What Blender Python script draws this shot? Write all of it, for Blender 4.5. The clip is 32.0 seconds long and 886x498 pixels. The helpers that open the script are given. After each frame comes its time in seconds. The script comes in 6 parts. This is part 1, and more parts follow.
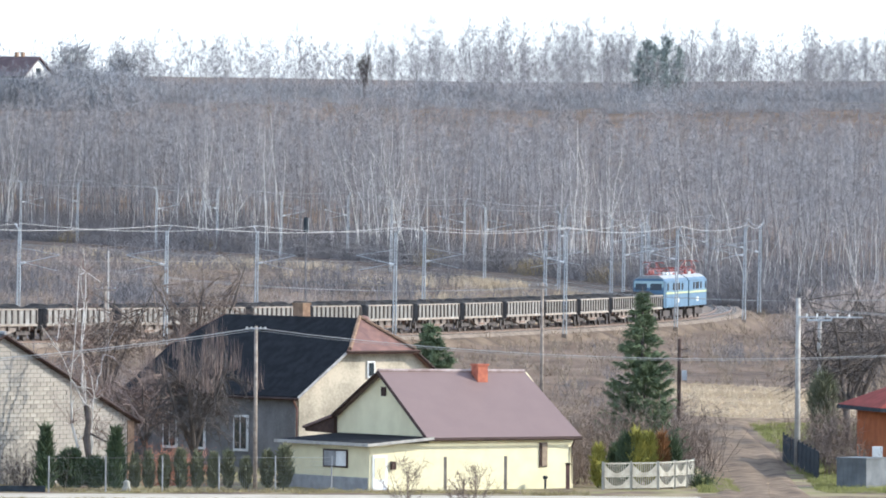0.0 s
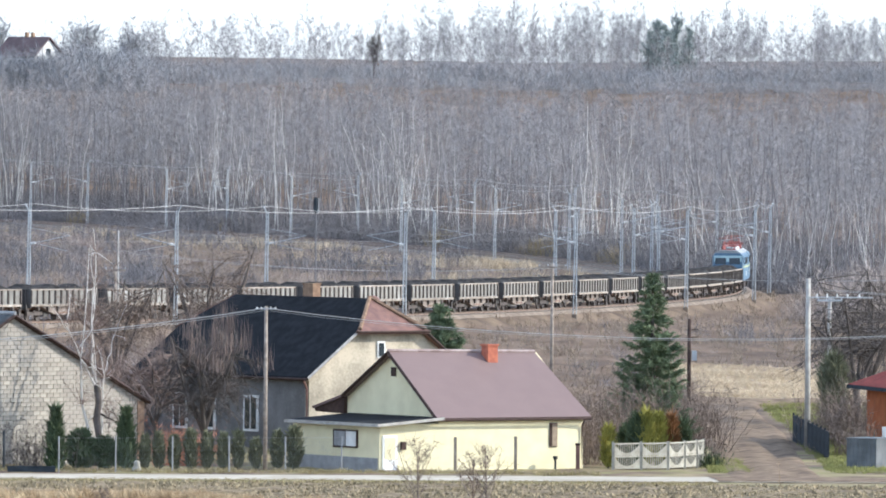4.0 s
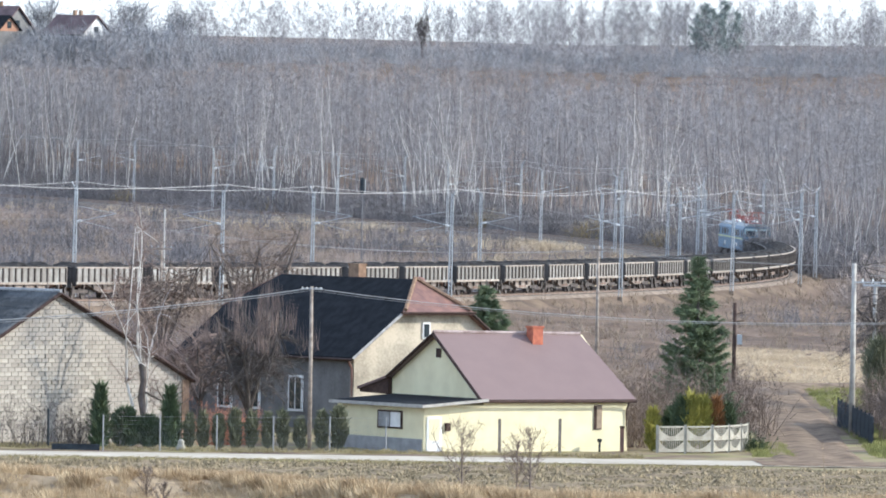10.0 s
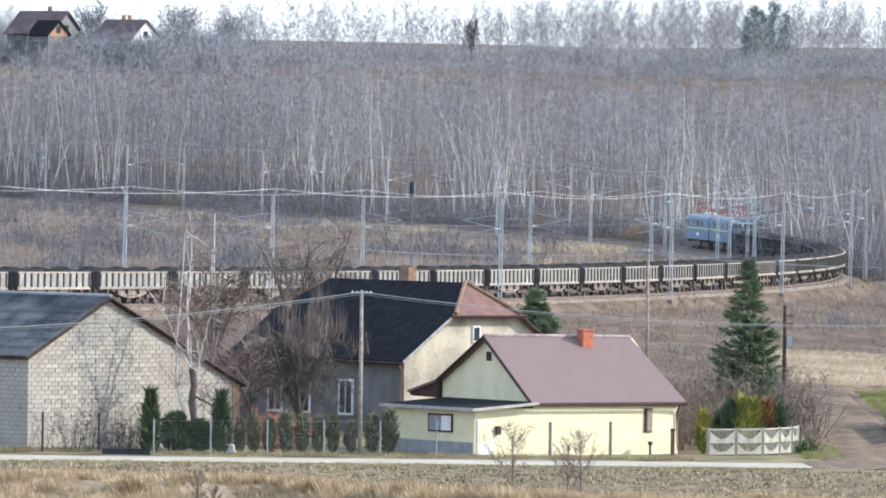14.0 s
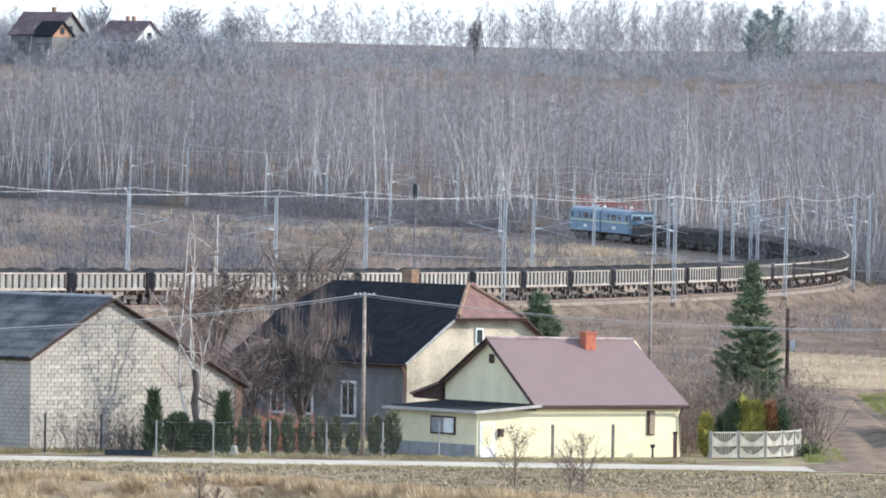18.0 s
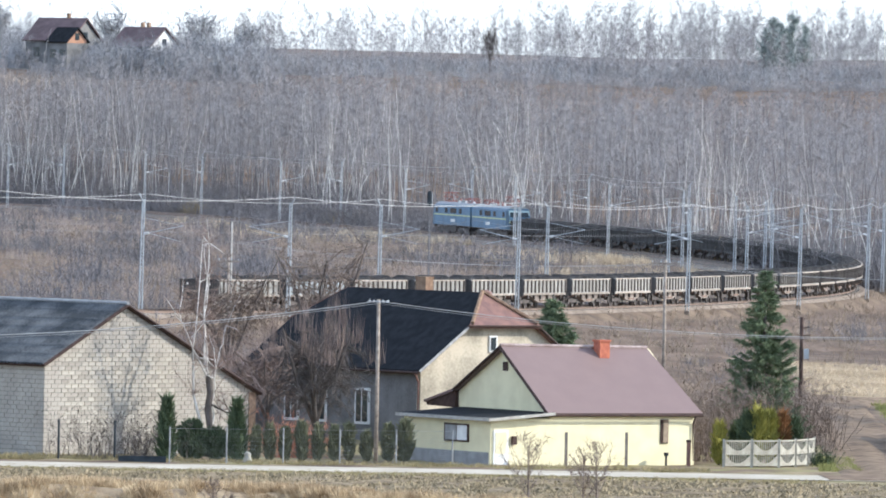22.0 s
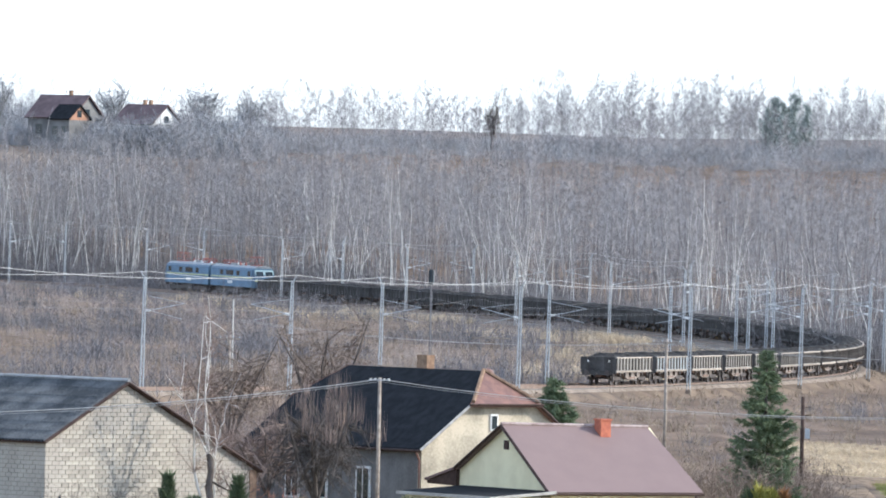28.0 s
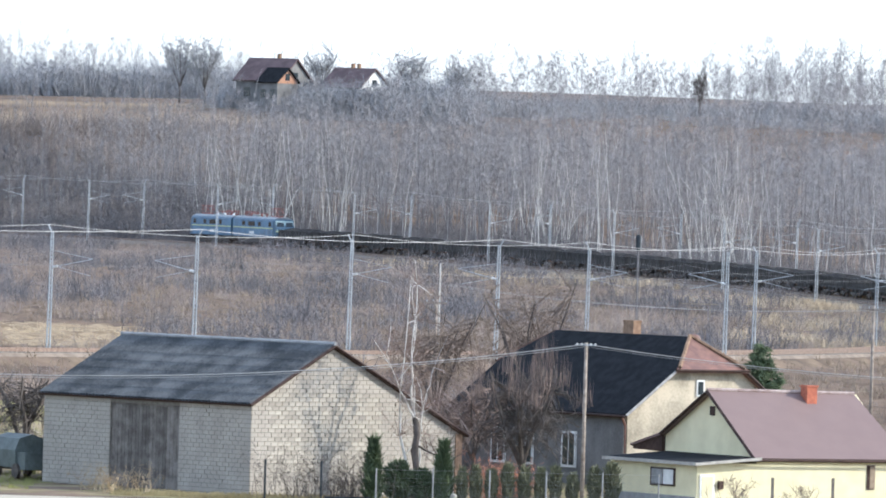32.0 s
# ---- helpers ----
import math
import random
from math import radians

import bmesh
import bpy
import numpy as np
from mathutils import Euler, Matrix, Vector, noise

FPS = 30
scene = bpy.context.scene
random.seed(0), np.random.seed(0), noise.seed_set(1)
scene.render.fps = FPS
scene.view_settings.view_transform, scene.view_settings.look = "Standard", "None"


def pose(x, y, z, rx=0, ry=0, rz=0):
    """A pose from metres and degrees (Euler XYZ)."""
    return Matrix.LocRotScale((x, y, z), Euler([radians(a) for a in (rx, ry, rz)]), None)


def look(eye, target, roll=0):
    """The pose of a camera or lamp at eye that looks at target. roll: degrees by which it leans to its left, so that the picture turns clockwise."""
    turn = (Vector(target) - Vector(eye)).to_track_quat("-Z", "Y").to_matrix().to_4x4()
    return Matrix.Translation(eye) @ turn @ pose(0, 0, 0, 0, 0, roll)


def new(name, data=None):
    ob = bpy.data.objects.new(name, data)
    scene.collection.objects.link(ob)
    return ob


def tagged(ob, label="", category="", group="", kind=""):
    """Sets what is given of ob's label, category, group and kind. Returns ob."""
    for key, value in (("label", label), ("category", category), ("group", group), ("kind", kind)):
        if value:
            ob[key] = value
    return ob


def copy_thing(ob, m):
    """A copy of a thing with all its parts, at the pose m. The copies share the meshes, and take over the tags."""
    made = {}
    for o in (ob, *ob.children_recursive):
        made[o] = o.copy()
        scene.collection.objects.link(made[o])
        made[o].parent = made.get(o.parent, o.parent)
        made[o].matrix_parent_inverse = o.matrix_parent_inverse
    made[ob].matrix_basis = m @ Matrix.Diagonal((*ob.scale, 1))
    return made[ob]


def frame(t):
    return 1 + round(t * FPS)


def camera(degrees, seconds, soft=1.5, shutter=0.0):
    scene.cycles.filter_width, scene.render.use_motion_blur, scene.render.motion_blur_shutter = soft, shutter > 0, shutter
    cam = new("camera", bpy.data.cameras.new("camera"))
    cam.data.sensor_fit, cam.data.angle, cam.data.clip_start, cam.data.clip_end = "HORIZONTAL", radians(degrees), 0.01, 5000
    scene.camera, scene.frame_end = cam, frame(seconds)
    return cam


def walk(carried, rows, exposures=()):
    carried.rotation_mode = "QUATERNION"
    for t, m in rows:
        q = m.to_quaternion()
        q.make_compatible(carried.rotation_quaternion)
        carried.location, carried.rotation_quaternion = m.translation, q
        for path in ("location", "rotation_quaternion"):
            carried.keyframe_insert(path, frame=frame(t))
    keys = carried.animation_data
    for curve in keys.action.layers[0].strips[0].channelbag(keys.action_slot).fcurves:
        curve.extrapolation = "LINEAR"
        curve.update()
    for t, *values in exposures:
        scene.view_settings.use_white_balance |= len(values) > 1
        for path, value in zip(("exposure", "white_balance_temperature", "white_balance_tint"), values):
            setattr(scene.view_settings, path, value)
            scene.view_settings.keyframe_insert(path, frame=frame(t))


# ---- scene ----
cam = camera(4.971, 32.0, soft=1.85)
EYE = Vector((0.0, 0.0, 14.26))
PATH = [
    (0, 0.879, -1.036, 0.43), (0.5, 0.781, -1.152, 0.17), (1, 0.683, -1.134, 0.36), (1.5, 0.752, -1.151, 0.32),
    (2, 0.616, -1.216, 0.35), (2.5, 0.628, -1.239, 0.32), (3, 0.653, -1.228, 0.37), (3.5, 0.742, -1.224, 0.40),
    (5.5, 0.784, -1.265, 0.48), (6, 0.784, -1.259, 0.43), (6.5, 0.768, -1.247, 0.55), (7, 0.736, -1.127, 0.64),
    (7.5, 0.671, -1.090, 0.79), (8, 0.620, -1.118, 0.79), (8.5, 0.551, -1.165, 0.88), (9, 0.480, -1.246, 1.08),
    (9.5, 0.400, -1.345, 1.01), (10, 0.333, -1.418, 0.94), (10.5, 0.286, -1.451, 0.92), (11, 0.252, -1.453, 0.95),
    (11.5, 0.221, -1.459, 0.98), (12, 0.175, -1.476, 1.10), (12.5, 0.065, -1.515, 0.76), (13, -0.059, -1.491, 0.71),
    (13.5, -0.125, -1.432, 0.58), (14, -0.156, -1.391, 0.73), (14.5, -0.173, -1.379, 0.83),
    (16.5, -0.120, -1.351, 0.90), (17, -0.135, -1.341, 1.04), (17.5, -0.164, -1.367, 0.93), (18, -0.187, -1.370, 0.92),
    (18.5, -0.173, -1.354, 0.91), (19, -0.195, -1.339, 1.07), (19.5, -0.221, -1.348, 1.10), (20, -0.257, -1.350, 1.07),
    (20.5, -0.264, -1.354, 1.04), (21, -0.267, -1.337, 1.01), (21.5, -0.286, -1.306, 1.10), (22, -0.327, -1.300, 1.12),
    (22.5, -0.368, -1.307, 1.09), (23, -0.397, -1.296, 1.03), (23.5, -0.370, -1.278, 1.07), (24, -0.353, -1.274, 1.14),
    (24.5, -0.354, -1.280, 1.11), (26.5, -0.315, -1.236, 1.14), (27, -0.326, -0.886, 1.10),
    (27.5, -0.284, -0.638, 1.14), (28, -0.358, -0.532, 1.33), (28.5, -0.658, -0.576, 1.42), (29, -1.023, -0.670, 1.45),
    (29.5, -1.296, -0.759, 1.49), (30, -1.520, -0.788, 1.55), (30.5, -1.718, -0.852, 1.64), (31, -1.935, -0.901, 1.65),
    (31.5, -2.173, -0.938, 1.60), (32, -2.378, -0.930, 1.67),
]
walk(cam, [(t, look(EYE, EYE + Vector((dx, 100.0, dz)), roll)) for t, dx, dz, roll in PATH],
     exposures=[(0.0, 0.79, 5680, 10), (32.0, 0.79, 5680, 10)])

# ---- world and sun ----
SUN_EL, SUN_AZ = radians(27.0), radians(4.0)     # azimuth from +x towards +y
world = bpy.data.worlds.new("world")
scene.world = world
world.use_nodes = True
_nt = world.node_tree
_bg = _nt.nodes["Background"]
_sky = _nt.nodes.new("ShaderNodeTexSky")
_sky.sky_type, _sky.sun_disc = "NISHITA", False
_sky.sun_elevation, _sky.sun_rotation = SUN_EL, radians(90) - SUN_AZ
_sky.air_density, _sky.dust_density, _sky.ozone_density = 1.0, 0.6, 1.0
_haze = _nt.nodes.new("ShaderNodeMixRGB")            # a milky, hazy sky
_haze.inputs[0].default_value = 0.45
_haze.inputs[2].default_value = (7.2, 7.9, 8.8, 1.0)
_nt.links.new(_sky.outputs[0], _haze.inputs[1])
_nt.links.new(_haze.outputs[0], _bg.inputs[0])
_bg.inputs[1].default_value = 0.148
sun = new("sun", bpy.data.lights.new("sun", "SUN"))
sun.data.energy, sun.data.angle, sun.data.color = 3.9, radians(0.6), (1.0, 0.89, 0.71)
_sd = Vector((math.cos(SUN_EL) * math.cos(SUN_AZ), math.cos(SUN_EL) * math.sin(SUN_AZ), math.sin(SUN_EL)))
sun.matrix_world = look(Vector((200, 500, 150)) + _sd * 300, Vector((200, 500, 150)))


# ---- materials ----
def mat(name, color, color2=None, scale=4.0, rough=0.85, metal=0.0, bump=0.2, fine=30.0, spread=0.5, random_by=0.0, detail=5.0):
    """A surface of two mixed colours at a coarse and a fine scale, with relief."""
    m = bpy.data.materials.new(name)
    m.use_nodes = True
    nt = m.node_tree
    n, l = nt.nodes, nt.links
    b = n["Principled BSDF"]
    b.inputs["Roughness"].default_value, b.inputs["Metallic"].default_value = rough, metal
    b.inputs["Specular IOR Level"].default_value = 0.5 if rough < 0.7 else 0.08      # rough, dusty surfaces have no sheen
    if color2 is None:
        color2 = tuple(c * 0.72 for c in color)
    geo = n.new("ShaderNodeTexCoord")
    n1, n2 = n.new("ShaderNodeTexNoise"), n.new("ShaderNodeTexNoise")
    n1.inputs["Scale"].default_value, n1.inputs["Detail"].default_value = scale, detail
    n2.inputs["Scale"].default_value, n2.inputs["Detail"].default_value = fine, 3.0
    add = n.new("ShaderNodeMath")
    add.operation = "MULTIPLY_ADD"
    add.inputs[1].default_value = 0.35
    ramp = n.new("ShaderNodeValToRGB")
    ramp.color_ramp.elements[0].position, ramp.color_ramp.elements[1].position = 0.68 - 0.3 * spread, 0.68 + 0.3 * spread
    ramp.color_ramp.elements[0].color, ramp.color_ramp.elements[1].color = (*color2, 1), (*color, 1)
    for nn in (n1, n2):
        l.new(geo.outputs["Object"], nn.inputs["Vector"])
    l.new(n2.outputs["Fac"], add.inputs[0])
    l.new(n1.outputs["Fac"], add.inputs[2])
    l.new(add.outputs[0], ramp.inputs[0])
    out = ramp.outputs[0]
    if random_by:
        info = n.new("ShaderNodeObjectInfo")
        hsv = n.new("ShaderNodeHueSaturation")
        mr = n.new("ShaderNodeMapRange")
        mr.inputs[3].default_value, mr.inputs[4].default_value = 1 - random_by, 1 + random_by
        l.new(info.outputs["Random"], mr.inputs[0])
        l.new(mr.outputs[0], hsv.inputs["Value"])
        l.new(out, hsv.inputs["Color"])
        out = hsv.outputs[0]
    l.new(out, b.inputs["Base Color"])
    if bump:
        bp = n.new("ShaderNodeBump")
        bp.inputs["Strength"].default_value, bp.inputs["Distance"].default_value = bump, 0.05
        l.new(add.outputs[0], bp.inputs["Height"])
        l.new(bp.outputs[0], b.inputs["Normal"])
    return m


M = {
    "hazel": mat("hazel_twigs", (0.28, 0.215, 0.185), (0.18, 0.135, 0.118), 0.6, 0.95, bump=0.0, fine=3),
    "willow": mat("willow_twigs", (0.42, 0.33, 0.17), (0.28, 0.21, 0.11), 0.4, 0.95, bump=0.0, fine=2),
    "lawn": mat("lawn_grass", (0.30, 0.30, 0.11), (0.19, 0.195, 0.075), 0.4, 0.9, bump=0.0, fine=3),
    "ridge_tile": mat("worn_ridge_capping", (0.40, 0.33, 0.31), (0.24, 0.18, 0.165), 1.4, 0.85, fine=5, bump=0.05),
    "shrub_red": mat("red_leaved_shrub", (0.5, 0.235, 0.15), (0.33, 0.155, 0.105), 2.0, 0.9, bump=0.0, fine=8),
    "ballast": mat("ballast", (0.25, 0.205, 0.165), (0.16, 0.13, 0.105), 0.6, 0.95, fine=12, bump=0.6),
    "rail": mat("rail_steel", (0.30, 0.22, 0.17), (0.18, 0.12, 0.09), 3, 0.5, 0.6),
    "sleeper": mat("sleeper", (0.30, 0.28, 0.26), (0.19, 0.17, 0.15), 3),
    "galv": mat("galvanised_steel", (0.50, 0.52, 0.53), (0.36, 0.38, 0.39), 2, 0.55, 0.3, bump=0.05),
    "wire": mat("wire", (0.50, 0.49, 0.47), (0.40, 0.39, 0.37), 2, 0.5, 0.4, bump=0.0),
    "wood_pole": mat("weathered_wood", (0.36, 0.31, 0.26), (0.22, 0.18, 0.15), 5, 0.9, fine=40),
    "concrete": mat("concrete", (0.46, 0.44, 0.40), (0.32, 0.30, 0.275), 2.5, 0.9),
    "wagon_pale": mat("pale_wagon_paint", (0.31, 0.31, 0.295), (0.205, 0.195, 0.18), 0.9, 0.75, fine=7, random_by=0.2),
    "wagon_blue": mat("blue_grey_wagon_paint", (0.28, 0.32, 0.34), (0.2, 0.215, 0.225), 0.9, 0.75, fine=7, random_by=0.2),
    "wagon_tan": mat("stained_tan_wagon_paint", (0.29, 0.26, 0.225), (0.185, 0.15, 0.125), 0.9, 0.8, fine=7, random_by=0.2),
    "wagon_rib": mat("dirty_wagon_ribs", (0.135, 0.12, 0.11), (0.08, 0.07, 0.063), 1.5, 0.8, fine=7, random_by=0.25),
    "wagon_light": mat("wagon_frame_paint", (0.37, 0.335, 0.295), (0.25, 0.21, 0.175), 1.5, 0.75, fine=8, random_by=0.2),
    "wagon_rust": mat("wagon_rust", (0.24, 0.15, 0.11), (0.12, 0.08, 0.065), 1.5, 0.9, random_by=0.2),
    "wagon_chute": mat("rust_streaked_wagon_paint", (0.26, 0.23, 0.205), (0.145, 0.12, 0.105), 1.6, 0.85, fine=7, random_by=0.25),
    "wheel": mat("wheel_steel", (0.12, 0.10, 0.09), (0.06, 0.05, 0.045), 3, 0.6, 0.5),
    "coal": mat("coal", (0.05, 0.045, 0.042), (0.02, 0.02, 0.02), 2.5, 0.7, bump=0.9, fine=9),
    "loco_blue": mat("locomotive_blue", (0.055, 0.12, 0.19), (0.04, 0.085, 0.135), 1.0, 0.45, bump=0.02),
    "loco_light": mat("locomotive_light_blue", (0.12, 0.21, 0.31), (0.085, 0.15, 0.225), 1.0, 0.5, bump=0.02),
    "loco_stripe": mat("locomotive_stripe", (0.52, 0.56, 0.3), (0.42, 0.46, 0.25), 1.0, 0.5, bump=0.0),
    "loco_white": mat("locomotive_white", (0.78, 0.78, 0.76), (0.6, 0.6, 0.58), 1.0, 0.5, bump=0.0),
    "loco_roof": mat("locomotive_roof", (0.34, 0.35, 0.35), (0.22, 0.23, 0.23), 1.0, 0.6, bump=0.05),
    "dark_glass": mat("dark_glass", (0.03, 0.04, 0.05), (0.02, 0.03, 0.035), 1.0, 0.08, bump=0.0),
    "red": mat("red_paint", (0.32, 0.075, 0.06), (0.22, 0.055, 0.045), 2.0, 0.5, bump=0.0),
    "lamp": mat("lamp_lens", (0.9, 0.88, 0.8), (0.8, 0.78, 0.7), 2.0, 0.3, bump=0.0),
    "twig": mat("bare_twigs", (0.38, 0.345, 0.33), (0.26, 0.235, 0.225), 0.3, 0.9, bump=0.0, fine=1.5),
    "birch": mat("birch_bark", (0.50, 0.475, 0.46), (0.27, 0.255, 0.25), 0.8, 0.85, bump=0.1, fine=4.0),
    "birch_edge": mat("white_birch_bark", (0.74, 0.71, 0.66), (0.48, 0.45, 0.41), 0.7, 0.85, bump=0.1, fine=3.0),
    # greyer than the near twigs, for the haze over the ridge
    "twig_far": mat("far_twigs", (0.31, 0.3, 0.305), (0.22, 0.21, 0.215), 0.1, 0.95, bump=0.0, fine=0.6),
    "hedge": mat("hedge_thuja_leaves", (0.175, 0.18, 0.115), (0.1, 0.105, 0.068), 1.5, 0.85, bump=0.0, fine=8),
    "thuja_brown": mat("brown_thuja_leaves", (0.25, 0.12, 0.05), (0.14, 0.08, 0.04), 1.5, 0.85, bump=0.0, fine=8),
    "birch_twig": mat("birch_twigs", (0.27, 0.195, 0.165), (0.175, 0.125, 0.105), 0.5, 0.9, bump=0.0, fine=3),
    "cable": mat("insulated_cable", (0.42, 0.41, 0.39), (0.34, 0.33, 0.31), 2, 0.6, bump=0.0),
    "tarp": mat("tarpaulin", (0.11, 0.13, 0.125), (0.07, 0.085, 0.08), 1.5, 0.6, bump=0.3, fine=6),
    "bark_twig": mat("dark_undergrowth", (0.24, 0.225, 0.225), (0.155, 0.145, 0.145), 0.2, 0.95, bump=0.0, fine=1.0),
    "line_wire": mat("contact_wire", (0.16, 0.15, 0.15), (0.10, 0.10, 0.10), 2, 0.6, bump=0.0),
    "clod": mat("soil_clods", (0.32, 0.26, 0.165), (0.135, 0.107, 0.065), 1.3, 0.95, bump=0.0, fine=4),
    # needle green paled towards blue-grey: distance haze put into the colour
    "conifer_haze": mat("hazed_conifer_needles", (0.26, 0.3, 0.285), (0.185, 0.215, 0.205), 0.3, 0.9, bump=0.0, fine=2),
    # dark paint carrying the shade of the wagons' left sides and ends
    "wagon_shade": mat("shaded_wagon_paint", (0.10, 0.095, 0.09), (0.055, 0.05, 0.048), 1.0, 0.8, fine=7, random_by=0.2),
    # grey plaster, darkened for the shade on walls turned from the sun
    "shade_plaster": mat("shaded_grey_plaster", (0.225, 0.22, 0.215), (0.145, 0.142, 0.138), 0.6, 0.95, fine=6, bump=0.3),
    "weed": mat("dry_weeds", (0.35, 0.285, 0.215), (0.215, 0.17, 0.13), 0.12, 0.95, bump=0.0, fine=0.9),
    "grass_green": mat("winter_grass", (0.37, 0.315, 0.175), (0.24, 0.2, 0.105), 0.5, 0.9, bump=0.0, fine=4),
    "niche": mat("brown_shutter", (0.33, 0.26, 0.19), (0.24, 0.185, 0.135), 3, 0.8),
    "loco_pale": mat("locomotive_pale_front", (0.33, 0.44, 0.45), (0.26, 0.36, 0.37), 1.0, 0.5, bump=0.02),
    "sapling": mat("sapling_bark", (0.24, 0.19, 0.16), (0.14, 0.11, 0.09), 1.5, 0.95, bump=0.0, fine=6),
    "bark": mat("dark_bark", (0.15, 0.13, 0.12), (0.08, 0.07, 0.062), 1.5, 0.95, bump=0.4, fine=10),
    "brush": mat("bare_brush", (0.42, 0.355, 0.315), (0.23, 0.195, 0.175), 0.05, 0.95, bump=0.0, fine=0.8),
    "needle": mat("spruce_needles", (0.17, 0.21, 0.12), (0.085, 0.115, 0.066), 0.7, 0.8, bump=0.0, fine=5),
    "thuja": mat("thuja_leaves", (0.1, 0.13, 0.07), (0.055, 0.075, 0.045), 1.5, 0.8, bump=0.0, fine=8),
    "thuja_gold": mat("golden_thuja_leaves", (0.34, 0.31, 0.075), (0.15, 0.155, 0.045), 1.5, 0.8, bump=0.0, fine=8),
    "straw": mat("dry_grass", (0.64, 0.51, 0.33), (0.27, 0.19, 0.11), 0.7, 0.9, bump=0.0, fine=3),
    "block": mat("lime_blocks", (0.43, 0.395, 0.34), (0.33, 0.3, 0.255), 1.2, 0.9, random_by=0.18, fine=20),
    "block_far": mat("lime_block_courses", (0.43, 0.395, 0.345), (0.33, 0.3, 0.26), 0.9, 0.9, fine=9, spread=0.8),
    "shed_sheet": mat("dull_metal_sheet", (0.17, 0.18, 0.19), (0.11, 0.12, 0.125), 1.2, 0.7, bump=0.05),
    "fence_concrete": mat("weathered_fence_concrete", (0.42, 0.40, 0.34), (0.29, 0.27, 0.225), 1.6, 0.9, fine=14),
    "hill_brick": mat("pale_orange_brick", (0.42, 0.24, 0.16), (0.33, 0.19, 0.13), 1.0, 0.9),
    "wood_twig": mat("birch_wood_twigs", (0.355, 0.335, 0.335), (0.24, 0.227, 0.227), 0.08, 0.9, bump=0.0, fine=1.0),
    "dim_trunk": mat("dim_trunk_bark", (0.24, 0.225, 0.225), (0.15, 0.14, 0.14), 0.8, 0.9, bump=0.0, fine=4.0),
    "straw_pale": mat("pale_flat_grass", (0.64, 0.53, 0.38), (0.46, 0.37, 0.255), 0.15, 0.9, bump=0.0, fine=2),
    # bluish grey takes the place of haze on the hilltop
    "thicket": mat("hazed_thicket_twigs", (0.36, 0.36, 0.37), (0.25, 0.25, 0.26), 0.1, 0.95, bump=0.0, fine=0.6),
    # dark blue-grey that holds the shade of dense scrub
    "thorn": mat("shaded_scrub_twigs", (0.21, 0.2, 0.21), (0.13, 0.125, 0.13), 0.1, 0.95, bump=0.0, fine=0.8),
    "thicket_bark": mat("grey_skyline_bark", (0.24, 0.235, 0.24), (0.16, 0.155, 0.16), 0.8, 0.95, bump=0.0),
    # maroon lightened a little, for the haze at that distance
    "hill_roof": mat("old_dark_maroon_tiles", (0.16, 0.115, 0.115), (0.11, 0.08, 0.08), 0.8, 0.85),
    "mortar": mat("mortar", (0.27, 0.25, 0.225), (0.2, 0.185, 0.165), 4, 0.95),
    "barn_roof": mat("fibre_cement_sheet", (0.15, 0.155, 0.16), (0.06, 0.065, 0.07), 0.6, 0.85, fine=6, bump=0.15),
    "tar": mat("bitumen_roofing", (0.024, 0.025, 0.028), (0.014, 0.015, 0.017), 1.5, 0.95, fine=12, bump=0.3),
    "maroon": mat("maroon_sheet_roof", (0.176, 0.119, 0.109), (0.164, 0.11, 0.101), 0.8, 0.6, fine=6, bump=0.03),
    "rust_tile": mat("brown_hip_sheet", (0.20, 0.10, 0.075), (0.12, 0.06, 0.05), 2.0, 0.6, bump=0.1),
    "yellow": mat("cream_yellow_render", (0.78, 0.71, 0.475), (0.7, 0.63, 0.41), 1.0, 0.9, fine=20, bump=0.1),
    "grey_base": mat("grey_plinth_render", (0.36, 0.36, 0.36), (0.26, 0.26, 0.26), 1.5, 0.9, fine=20, bump=0.1),
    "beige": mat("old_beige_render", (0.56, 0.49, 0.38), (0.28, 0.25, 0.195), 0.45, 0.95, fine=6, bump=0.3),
    "old_plank": mat("weathered_planks", (0.22, 0.20, 0.18), (0.12, 0.105, 0.095), 1.5, 0.9, fine=15, random_by=0.25),
    "brick_red": mat("red_brick", (0.42, 0.15, 0.09), (0.30, 0.10, 0.07), 4, 0.85, random_by=0.2),
    "brick_brown": mat("brown_brick", (0.32, 0.22, 0.15), (0.20, 0.13, 0.09), 4, 0.85, random_by=0.2),
    "white": mat("white_paint", (0.80, 0.80, 0.78), (0.66, 0.66, 0.64), 2, 0.5, bump=0.02),
    "dark_wood": mat("dark_brown_wood", (0.075, 0.05, 0.042), (0.045, 0.03, 0.026), 3, 0.7),
    "asphalt": mat("pale_asphalt", (0.46, 0.415, 0.335), (0.36, 0.32, 0.255), 0.5, 0.9, fine=8),
    "dirt": mat("dirt_track", (0.24, 0.178, 0.122), (0.105, 0.075, 0.054), 0.8, 0.95, fine=3, bump=0.05),
    "orange": mat("orange_render", (0.50, 0.17, 0.07), (0.40, 0.13, 0.055), 1.5, 0.9),
    "red_roof": mat("red_metal_tiles", (0.27, 0.065, 0.05), (0.18, 0.045, 0.035), 1.5, 0.85),
    "fence_dark": mat("dark_fence_paint", (0.05, 0.06, 0.07), (0.03, 0.035, 0.04), 2, 0.85),
}


# ---- mesh helpers ----
def turned_face(q):
    return [q[2], q[1], q[0], q[0]] if q[2] == q[3] else q[::-1]


